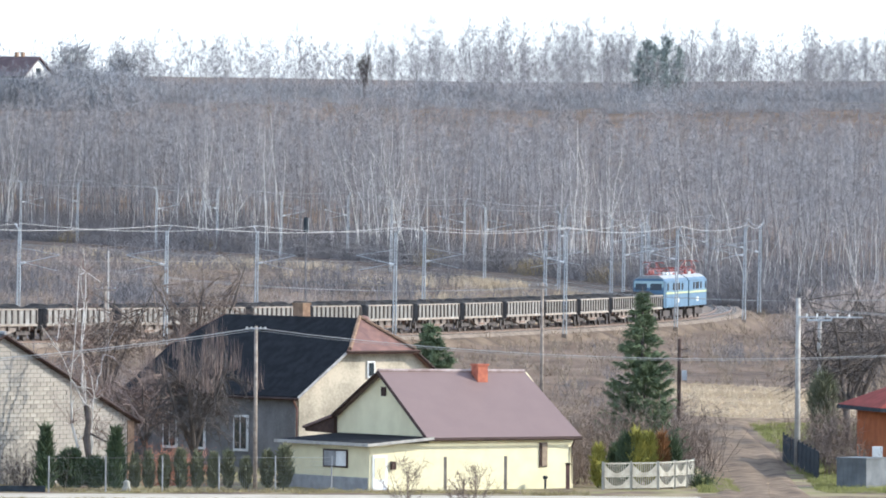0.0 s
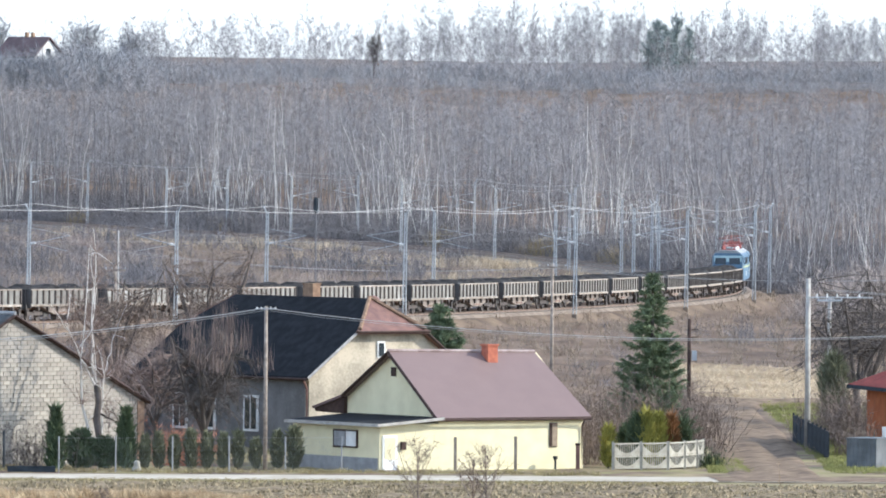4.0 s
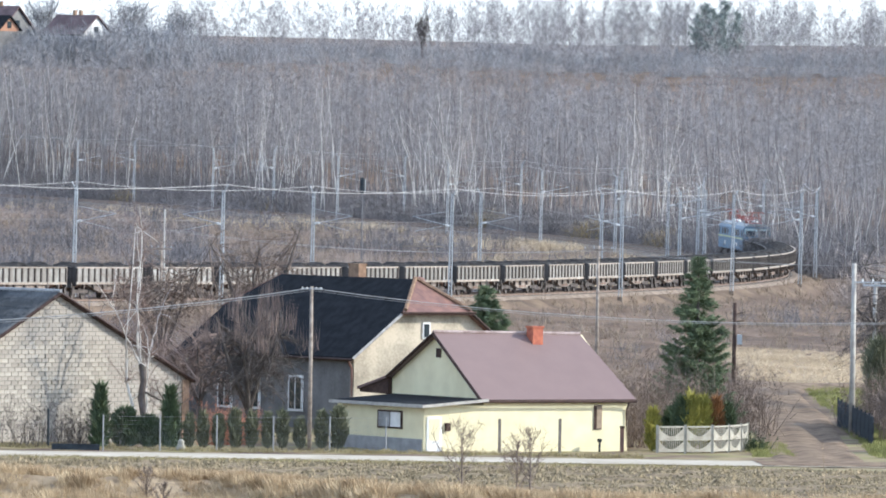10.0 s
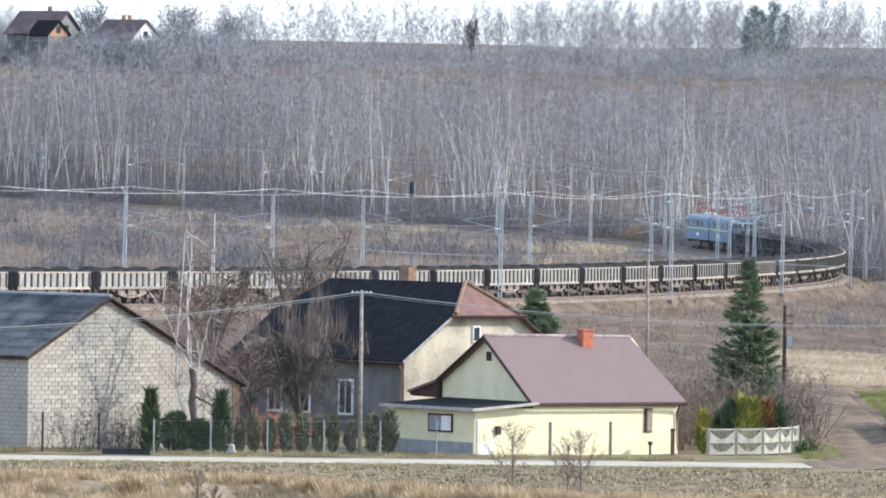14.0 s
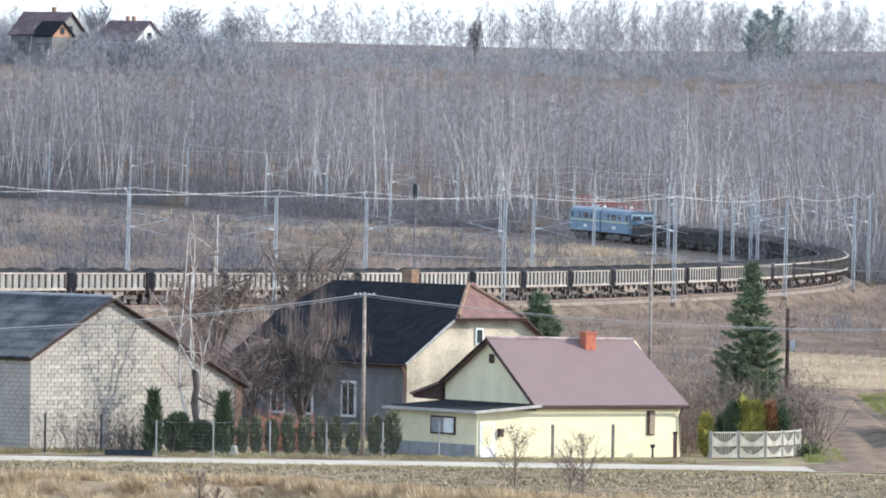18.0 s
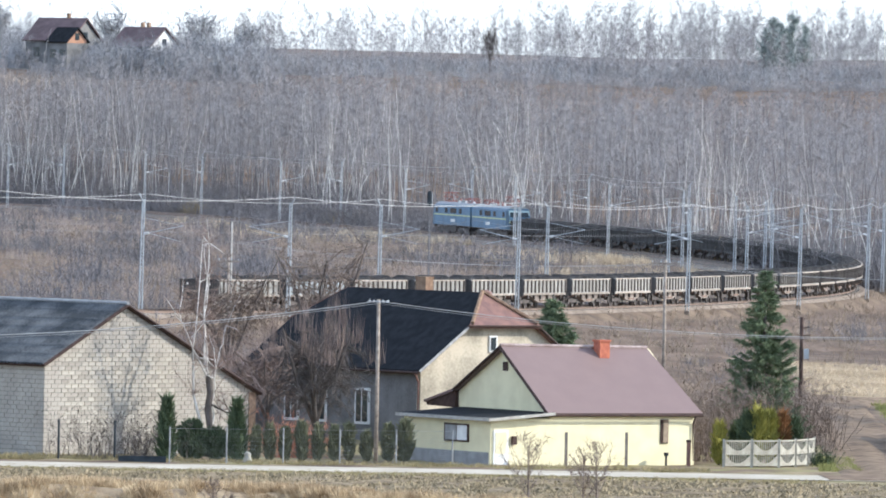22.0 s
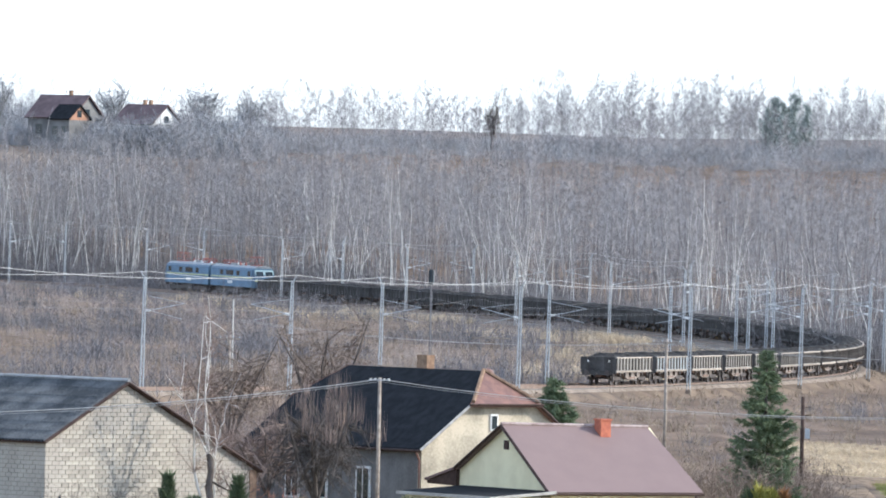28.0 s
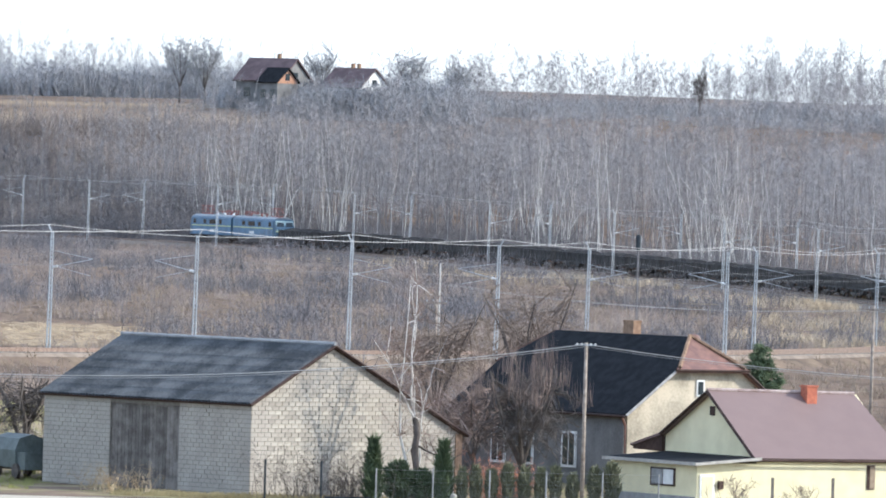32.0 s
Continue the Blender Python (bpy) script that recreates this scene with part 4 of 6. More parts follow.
def dark_house():
    h = thing("dark_roofed_house", "old beige rendered house with black half-hipped roof", "house", pose(-3.05, 585, FLAT, 0, 0, 38))
    W, L, E, R = 11.4, 16.2, 4.7, 8.85
    k = (R - E) / (W / 2)
    c = 3.3
    H1 = E + c * k
    part("gable_wall", Shape().prism([(0, -0.3), (W, -0.3), (W, E), (W - c, H1), (c, H1), (0, E)], 0, 0.35, axis=1), M["beige"], h)
    part("gable_wall", Shape().prism([(0, -0.3), (W, -0.3), (W, E), (W - c, H1), (c, H1), (0, E)], L - 0.35, L, axis=1), M["beige"], h)
    # side walls get the darkened plaster as their shade
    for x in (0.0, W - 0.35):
        part("side_wall", Shape().box((x + 0.175, L / 2, E / 2 - 0.15), (0.35, L - 0.7, E + 0.3)), M["shade_plaster"], h)
    o, t, hb = 0.4, 0.18, 1.7
    for s in (0, 1):
        X = (lambda x: x) if s == 0 else (lambda x: W - x)
        pts = [(X(-o), -o, E - o * k + t), (X(-o), L + o, E - o * k + t), (X(c), L + o, H1 + t), (X(W / 2), L - hb, R + t), (X(W / 2), hb, R + t), (X(c), -o, H1 + t)]
        pts = np.array(pts)
        if s == 1:
            pts = pts[::-1]
        v = np.concatenate([pts, pts - (0, 0, t)])
        f = [(0, 5, 4, 3)[::-1], (0, 3, 2, 1)[::-1], (6, 11, 10, 9), (6, 9, 8, 7)] + [(i, (i + 1) % 6, 6 + (i + 1) % 6, 6 + i)[::-1] for i in range(6)]
        part("roof", Shape().add(v, [q[::-1] for q in f]), M["tar"] if s == 0 else M["rust_tile"], h, "black bitumen roof slope" if s == 0 else "brown roof slope")
    for s in (0, 1):
        Y = (lambda y: y) if s == 0 else (lambda y: L - y)
        tri = np.array([(c - 0.25, Y(-o - 0.12), H1 + t - 0.12), (W - c + 0.25, Y(-o - 0.12), H1 + t - 0.12), (W / 2, Y(hb), R + t + 0.03)])
        v = np.concatenate([tri, tri - (0, 0, 0.16)])
        part("hip", Shape().add(v, [(0, 1, 2, 2), (3, 5, 4, 4), (0, 3, 4, 1), (1, 4, 5, 2), (2, 5, 3, 0)]), M["rust_tile"], h, "rust-brown half hip")
        part("hip_gutter", Shape().tube([(c - 0.3, Y(-o - 0.16), H1 + 0.03), (W - c + 0.3, Y(-o - 0.16), H1 + 0.03)], 0.07, 6), M["dark_wood"], h)
    for x in (c, W - c):
        part("hip_edge", Shape().tube([(x, -o - 0.1, H1 + t + 0.02), (W / 2, hb, R + t + 0.06)], 0.12, 6), M["brick_brown"], h)
    part("verge_board", Shape().tube([(-o, -o - 0.02, E - o * k + 0.08), (c, -o - 0.02, H1 + 0.08)], 0.09, 4), M["concrete"], h)
    part("verge_board", Shape().tube([(W + o, -o - 0.02, E - o * k + 0.08), (W - c, -o - 0.02, H1 + 0.08)], 0.09, 4), M["dark_wood"], h)
    part("gutter", Shape().tube([(-o - 0.06, -o, E - o * k + 0.03), (-o - 0.06, L + o, E - o * k + 0.03)], 0.08, 8), M["dark_wood"], h)
    part("drainpipe", Shape().tube([(-o, 0.0, E - 0.35), (-0.08, 0.1, E - 0.8), (-0.08, 0.1, 0.0)], 0.07, 8), M["rust_tile"], h)
    part("chimney", Shape().box((W / 2 + 0.4, 7.7, R + 0.3), (0.55, 0.95, 1.2)).box((W / 2 + 0.4, 7.7, R + 0.9), (0.62, 1.02, 0.1)), M["brick_brown"], h, "brown brick chimney")
    part("ridge_vent", Shape().tube([(W / 2 + 1.0, 2.6, R - 0.9), (W / 2 + 1.0, 2.6, R - 0.1), (W / 2 + 1.0, 2.6, R + 0.2), (W / 2 + 1.0, 2.6, R + 0.32)], [0.42, 0.42, 0.32, 0.05], 12), M["rust_tile"], h, "rounded brown ridge vent", True)
    w = part("gable_window", Shape().box((5.2, -0.03, 6.1), (0.56, 0.1, 0.95)), M["white"], h, "white framed window")
    part("window_pane", Shape().box((5.2, -0.1, 6.1), (0.36, 0.03, 0.75)), M["dark_glass"], w)
    for y in (5.4, 9.5, 12.2):
        w = part("window", Shape().box((-0.03, y, 2.35), (0.1, 1.4, 2.1)), M["white"], h, "white framed window")
        for dy in (-0.3, 0.3):
            part("window_pane", Shape().box((-0.1, y + dy, 2.35), (0.03, 0.46, 1.8)), M["dark_glass"], w)


yellow_house()
barn()
dark_house()


# ---- roads ----
def strip(name, pts, width, material, label, category, lift=0.02, ruts=False):
    pts = np.array(pts, float)
    d = np.gradient(pts, axis=0)
    d /= np.linalg.norm(d, axis=1)[:, None]
    nrm = np.c_[-d[:, 1], d[:, 0]]
    across = np.array([-0.5, -0.4, -0.3, -0.2, -0.08, 0.08, 0.2, 0.3, 0.4, 0.5])
    rise = np.array([-0.3, 0.0, 0.03, -0.06, 0.06, 0.06, -0.06, 0.03, 0.0, -0.3]) if ruts else np.array([-0.06] + [0] * 8 + [-0.06])
    cols = len(across)
    P = np.stack([pts + nrm * width * q for q in across], 1).reshape(-1, 2)
    ramp = np.repeat(np.clip(np.arange(len(pts)) / 8.0, 0, 1), cols) if ruts else 1.0
    z = ground_z(P[:, 0], P[:, 1]) + (lift + np.tile(rise, len(pts))) * ramp
    i = (np.arange(len(pts) - 1)[:, None] * cols + np.arange(cols - 1)[None])
    ob = part(name, Shape().add(np.c_[P, z], np.stack([i, i + cols, i + cols + 1, i + 1], -1).reshape(-1, 4)), material, smooth=ruts)
    tagged(ob, label, category, kind="structure")


strip("road", [(x, 550.5 + 0.06 * x) for x in np.arange(-160, 161, 4.0)], 6.5, M["asphalt"], "pale worn asphalt village road beside a ploughed field", "road", 0.06)
_d = np.array([(22.6, 550), (22.6, 575), (22.9, 600), (23.3, 622), (23.0, 645), (23.0, 660), (23.8, 670), (27.0, 677), (33.0, 684), (41.0, 692)])
_t = np.linspace(0, 9, 120)
strip("dirt_track", np.c_[np.interp(_t, range(10), _d[:, 0]), np.interp(_t, range(10), _d[:, 1])], 5.6, M["dirt"], "rutted brown dirt track climbing between the plots", "dirt track", 0.12, True)
strip("muddy_road", [(x, 550.5 + 0.06 * x) for x in np.arange(19, 90, 2.0)], 6.2, M["dirt"], "mud-covered end of the village road by the dirt track", "road", 0.085)


# ---- trees and brush ----
def bare_tree(seed, h, spread=0.28, trunk_r=0.14, nb=16, nt=70, droop=0.0, sides=5, twig_r=0.02, low=0.3, twig_l=0.085, sweep_up=0.7):
    """Trunk and twigs of a leafless tree as two shapes."""
    r = np.random.default_rng(seed)
    lean = r.normal(0, 0.03, 2) * h
    zs = np.linspace(0, 1, 7)
    bend = np.cumsum(r.normal(0, 0.008 * h, (7, 2)), 0)
    path = np.c_[lean[0] * zs ** 1.5 + bend[:, 0] * zs, lean[1] * zs ** 1.5 + bend[:, 1] * zs, zs * h]
    trunk = Shape().tube(path, trunk_r * (1 - zs * 0.88), sides, cap=False)
    tw = Shape()
    ends = []
    for i in range(nb):
        q = low + (0.95 - low) * (i + r.random()) / nb
        p0 = np.array([np.interp(q, zs, path[:, j]) for j in range(3)])
        a = r.random() * 6.283
        ln = h * spread * (1.15 - q) * (0.6 + 0.7 * r.random())
        up = sweep_up * (1 + r.random())
        dvec = np.array((math.cos(a), math.sin(a), up))
        dvec /= np.linalg.norm(dvec)
        p1 = p0 + dvec * ln * 0.5
        p2 = p1 + (dvec + (0, 0, 0.25 - droop)) * ln * 0.5
        r0 = trunk_r * (1 - q * 0.93) * 0.5
        tw.tube([p0, p1, p2], [r0, r0 * 0.6, twig_r * 0.8], 3, cap=False)
        ends.append((p0, p1, p2))
    e = np.array(ends)[r.integers(len(ends), size=nt)]
    q = 0.15 + 0.85 * r.random((nt, 1))
    p0 = e[:, 0] * (1 - q) ** 2 + 2 * e[:, 1] * q * (1 - q) + e[:, 2] * q * q
    dvec = r.normal(0, 1, (nt, 3)) + (0, 0, sweep_up - 2.2 * droop)
    dvec /= np.linalg.norm(dvec, axis=1)[:, None]
    ln = h * twig_l * (0.5 + r.random((nt, 1)))
    p1 = p0 + dvec * ln + np.array((0, 0, -0.6 * droop)) * ln
    tw.blades(p0, p1, twig_r * 1.3)
    return trunk, tw


def flat_arrays(sh):
    return np.concatenate(sh.v), np.concatenate(sh.f)


def scatter(name, material, protos, places, label, category, lean=0.0):
    """Many copies of the same shapes, joined into one mesh. places: x, y, z, turn, scale, proto."""
    out = Shape()
    arr = [flat_arrays(p) for p in protos]
    r = np.random.default_rng(77)
    for x, y, z, a, sc, i in places:
        v, f = arr[int(i)]
        c, s = math.cos(a) * sc, math.sin(a) * sc
        kx, ky = r.normal(0, lean, 2)
        h = v[:, 2] * sc
        out.add(np.c_[v[:, 0] * c - v[:, 1] * s + x + kx * h, v[:, 0] * s + v[:, 1] * c + y + ky * h, h + z], f)
    ob = part(name, out, material)
    tagged(ob, label, category, kind="stuff")
    return ob


def birch(seed, h, r0=0.075, nb=15, nt=300, fork=False, lean=0.05, twig_r=0.008, low=0.34, sides=5, wave=0.012):
    """A slender birch: one or two bowed stems, thin rising branches and many fine hanging twigs."""
    r = np.random.default_rng(seed)
    trunk, tw = Shape(), Shape()
    zs = np.linspace(0, 1, 9)
    stems = []
    side = r.normal(0, lean, 2)
    for k in range(2 if fork else 1):
        d = side if k == 0 else side + r.uniform(-0.2, 0.2, 2)
        q0 = 0.0 if k == 0 else r.uniform(0.0, 0.35)
        bend = np.cumsum(r.normal(0, wave * h, (9, 2)), 0)
        bend -= bend[0]
        bow = r.uniform(0.9, 1.9)
        hh = h * (1 if k == 0 else r.uniform(0.75, 1.0))
        top = np.c_[d[0] * h * zs ** bow + bend[:, 0] * zs, d[1] * h * zs ** bow + bend[:, 1] * zs, zs * hh]
        if k == 1:
            foot = np.array([np.interp(q0, zs, stems[0][:, j]) for j in range(3)])
            top = foot + top * np.array((1, 1, 1 - foot[2] / hh))
        trunk.tube(top, r0 * (1 if k == 0 else 0.8) * 0.85 * (1 - zs) ** 0.55 + 0.010, sides, cap=False)
        stems.append(top)
    ends = []
    for i in range(nb):
        st = stems[i % len(stems)]
        q = low + (0.97 - low) * (i + r.random()) / nb
        p0 = np.array([np.interp(q, zs, st[:, j]) for j in range(3)])
        a = r.random() * 6.283
        ln = h * 0.17 * (1.2 - q) * r.uniform(0.6, 1.4)
        dv = np.array((math.cos(a), math.sin(a), r.uniform(0.7, 2.2)))
        dv /= np.linalg.norm(dv)
        p1 = p0 + dv * ln * 0.55
        p2 = p1 + (dv * 0.9 + (0, 0, r.uniform(-0.5, 0.3))) * ln * 0.5
        tw.tube([p0, p1, p2], [0.022, 0.015, 0.008], 3, cap=False)
        ends.append((p0, p1, p2))
    e = np.array(ends)[r.integers(len(ends), size=nt)]
    q = 0.2 + 0.8 * r.random((nt, 1))
    p0 = e[:, 0] * (1 - q) ** 2 + 2 * e[:, 1] * q * (1 - q) + e[:, 2] * q * q
    dv = r.normal(0, 1, (nt, 3)) + (0, 0, 0.25)
    dv /= np.linalg.norm(dv, axis=1)[:, None]
    p1 = p0 + dv * h * 0.075 * r.uniform(0.4, 1.5, (nt, 1))
    tw.blades(p0, p1, twig_r * 1.3)
    return trunk, tw


def build_woods():
    rng = np.random.default_rng(11)
    protos = [birch(100 + i, 16.0 + (i % 4), 0.055 + 0.012 * (i % 3), 9, 260, sides=4, twig_r=0.013, low=0.3, lean=0.04) for i in range(12)]
    edge = [birch(200 + i, 15.5 + 1.3 * (i % 4), 0.052 + 0.010 * (i % 4), 13, 130, fork=i % 4 == 1, lean=0.07, low=0.42, wave=0.018) for i in range(20)]

    def forest_edge(x):
        yf = float(np.interp(min(x, 36.7), TX[_top:][::-1], TY[_top:][::-1]))
        return yf if x < 36.7 else 1013 - (x - 36) * 0.6

    # the trees of the wood's edge stand singly, in loose groups
    made = {}
    n = 0
    while n < 300:
        x = rng.uniform(-125, 78)
        y = forest_edge(x) + 12 + 48 * rng.random() ** 1.6
        if abs(x / y) > 0.078 or rng.random() > 0.45 + 0.55 * math.sin(x / 5.3 + 2 * math.sin(x / 17.0)) or (x < -66 and rng.random() < 0.4):
            continue
        i, sc = int(rng.integers(20)), rng.uniform(0.62, 1.08) * (1 if x > -60 else max(0.4, 1 + (x + 60) * 0.02))
        if x > 30:
            sc *= 0.72
        m = pose(x, y, gz(x, y) - 0.1, rng.normal(0, 3.0), rng.normal(-1.5, 4.5), rng.uniform(0, 360)) @ Matrix.Scale(sc, 4)
        if i not in made:
            made[i] = thing("birch_tree", "slender leafless white-barked birch at the edge of the wood", "birch tree", group="birches at the wood edge")
            part("trunk", edge[i][0], M["birch" if i % 4 == 3 else "birch_edge"], made[i], smooth=True)
            part("crown", edge[i][1], M["twig"], made[i])
            made[i].matrix_world = m
        else:
            ob = copy_thing(made[i], m)
            ob.matrix_basis = m
        n += 1
    # the wood behind them
    pl = []
    while len(pl) < 1900:
        x, q = rng.uniform(-150, 130), rng.random() ** 1.3
        yf = forest_edge(x)
        y = yf + 22 + q * (max(1475 - yf, 70) if x < 36 else 470)
        if abs(x / y) > 0.085 or (x < -78 - 12 * math.sin(y / 17) and rng.random() < 0.35):
            continue
        sc = rng.uniform(0.82, 1.12) * (1 if y < 1440 else 0.8) * (1 if x > -64 else max(0.45, 1 + (x + 64) * 0.013))
        pl.append((x, y, 0, rng.random() * 6.28, sc, rng.integers(12)))
    # young trees where the slope steepens
    n = 0
    while n < 460:
        x, y = rng.uniform(-58, 138), rng.uniform(1440, 1560)
        if abs(x / y) < 0.085:
            pl.append((x, y, 0, rng.random() * 6.28, rng.uniform(0.38, 0.56), rng.integers(12)))
            n += 1
    pl = np.array(pl)
    pl[:, 2] = ground_z(pl[:, 0], pl[:, 1]) - 0.1
    pale = rng.random(len(pl)) < 0.22
    scatter("birch_wood_trunks", M["birch"], [p[0] for p in protos], pl[pale], "pale birch trunks of a leafless wood", "wood", 0.1)
    scatter("dim_wood_trunks", M["dim_trunk"], [p[0] for p in protos], pl[~pale], "grey-brown trunks of a leafless wood", "wood", 0.07)
    scatter("birch_wood_twigs", M["wood_twig"], [p[1] for p in protos], pl, "brown leafless crowns of a birch wood", "wood", 0.07)
    under = [bush(350 + i, 3.4, 38, 0.022) for i in range(6)]
    pl = []
    while len(pl) < 1700:
        x = rng.uniform(-125, 90)
        y = forest_edge(x) + rng.uniform(10, 60)
        if abs(x / y) < 0.08:
            pl.append((x, y, 0, rng.random() * 6.28, rng.uniform(0.6, 1.5) + 0.6 * max(0, math.sin(x / 6.0 + math.sin(x / 19.0) * 2)), rng.integers(6)))
    while len(pl) < 2250:
        x = rng.uniform(-125, 60)
        y = forest_edge(x) + rng.uniform(9, 13)
        if abs(x / y) < 0.08:
            pl.append((x, y, 0, rng.random() * 6.28, rng.uniform(0.55, 1.1) + 0.5 * max(0, math.sin(x / 4.0)), rng.integers(6)))
    pl = np.array(pl)
    pl[:, 2] = ground_z(pl[:, 0], pl[:, 1]) - 0.1
    scatter("wood_undergrowth", M["bark_twig"], under, pl, "dark leafless undergrowth below the birches", "undergrowth")
    pl = []
    while len(pl) < 1100:
        x, y = rng.uniform(-128, -52), rng.uniform(1380, 1575)
        if abs(x / y) < 0.085 and y > forest_edge(x) + 14:
            pl.append((x, y, 0, rng.random() * 6.28, rng.uniform(0.7, 1.6) * (1 if x < -64 else 0.7), rng.integers(6)))
    pl = np.array(pl)
    pl[:, 2] = ground_z(pl[:, 0], pl[:, 1]) - 0.1
    scatter("slope_scrub", M["brush"], under, pl, "brown leafless scrub on the open hillside", "scrub")
    # brushwood beside the outside of the curve
    pl = []
    while len(pl) < 420:
        x = rng.uniform(35, 82)
        y = rng.uniform(900, 1012)
        if 0.03 < x / y < 0.085 and y < 1010 - (x - 36) * 0.4:
            pl.append((x, y, 0, rng.random() * 6.28, rng.uniform(0.7, 1.7), rng.integers(6)))
    pl = np.array(pl)
    pl = pl[to_line(pl[:, 0], pl[:, 1])[0] > 13]
    pl[:, 2] = ground_z(pl[:, 0], pl[:, 1]) - 0.1
    scatter("curve_brushwood", M["brush"], under, pl, "tall leafless brown brushwood outside the curve", "brushwood")
    for i, (x, h) in enumerate(((29.6, 3.2), (28.2, 2.6), (21.6, 3.0), (20.4, 2.4), (9.8, 3.0), (-18.0, 2.6), (-38.0, 2.8))):
        shrub("willow_bush", "yellow-twigged leafless willow bush before the birches", "bush", x, forest_edge(x) + 9.5, h, 600 + i, 260, "willow", 0.014, group="willows before the wood")
    # young growth on the slope behind
    slope = [bare_tree(540 + i, 8.0 + i % 3, 0.4, 0.06, 10, 120, sides=4, twig_r=0.02, low=0.12, twig_l=0.12) for i in range(6)]
    pl = []
    while len(pl) < 1350:
        x, y = rng.uniform(-46, 140), 1440 + 200 * rng.random() ** 1.25
        if abs(x / y) < 0.085:
            pl.append((x, y, 0, rng.random() * 6.28, rng.uniform(0.55, 1.15), rng.integers(6)))
    pl = np.array(pl)
    pl[:, 2] = ground_z(pl[:, 0], pl[:, 1]) - 0.1
    scatter("slope_growth", M["wood_twig"], [p[1] for p in slope], pl, "grey-brown leafless young growth on the hillside", "wood", 0.06)
    # trees along the ridge, in clumps
    ridge = [bare_tree(500 + i, 11.5 + 1.3 * (i % 4), (0.34, 0.5, 0.42)[i % 3], 0.05, 15, 330, sides=4, twig_r=0.014, low=0.1, twig_l=0.11) for i in range(12)]
    pl = []
    while len(pl) < 1050:
        x, y = rng.uniform(-150, 150), rng.uniform(1650, 1860)
        if abs(x / y) > 0.085:
            continue
        dens = 0.25 + 0.45 * (math.sin(x / 11.0) * 0.5 + 0.5) + (0.7 if x > 14 or x < -72 else 0)
        if rng.random() > dens or (-72 < x < -44 and rng.random() < 0.6):
            continue
        if x < -72 and y < 1700:
            continue
        tall = 0.52 + 0.2 * (math.sin(x / 23.0 + 1) * 0.5 + 0.5) + 0.18 * min(max((x - 8) / 30, 0), 1)
        pl.append((x, y, 0, rng.random() * 6.28, rng.uniform(0.5, 1.2) * tall, rng.integers(12)))
    pl = np.array(pl)
    pl[:, 2] = ground_z(pl[:, 0], pl[:, 1]) - 0.1
    scatter("ridge_trees_trunks", M["thicket_bark"], [p[0] for p in ridge], pl, "distant bare trunks along the ridge", "wood", 0.06)
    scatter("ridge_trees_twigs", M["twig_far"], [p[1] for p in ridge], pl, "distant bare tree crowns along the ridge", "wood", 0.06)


def bush(seed, h, n=46, r0=0.02):
    """Stems and side twigs of a leafless bush as thin spikes."""
    r = np.random.default_rng(seed)
    a, t = r.random(n) * 6.283, r.random(n) * 0.8
    b = np.c_[r.normal(0, 0.28 * h, (n, 2)), np.zeros(n)]
    ln = h * (0.4 + 0.65 * r.random(n))
    e = b + np.c_[np.cos(a) * np.sin(t), np.sin(a) * np.sin(t), np.cos(t)] * ln[:, None]
    sh = Shape().blades(b, e, r0 * 1.3)
    k = r.integers(n, size=3 * n)
    q = r.uniform(0.15, 0.95, (3 * n, 1))
    p = b[k] * (1 - q) + e[k] * q
    w = r.normal(0, 1, (3 * n, 3)) + (0, 0, 0.45)
    w /= np.linalg.norm(w, axis=1)[:, None]
    return sh.blades(p, p + w * h * r.uniform(0.12, 0.38, (3 * n, 1)), r0 * 0.8)


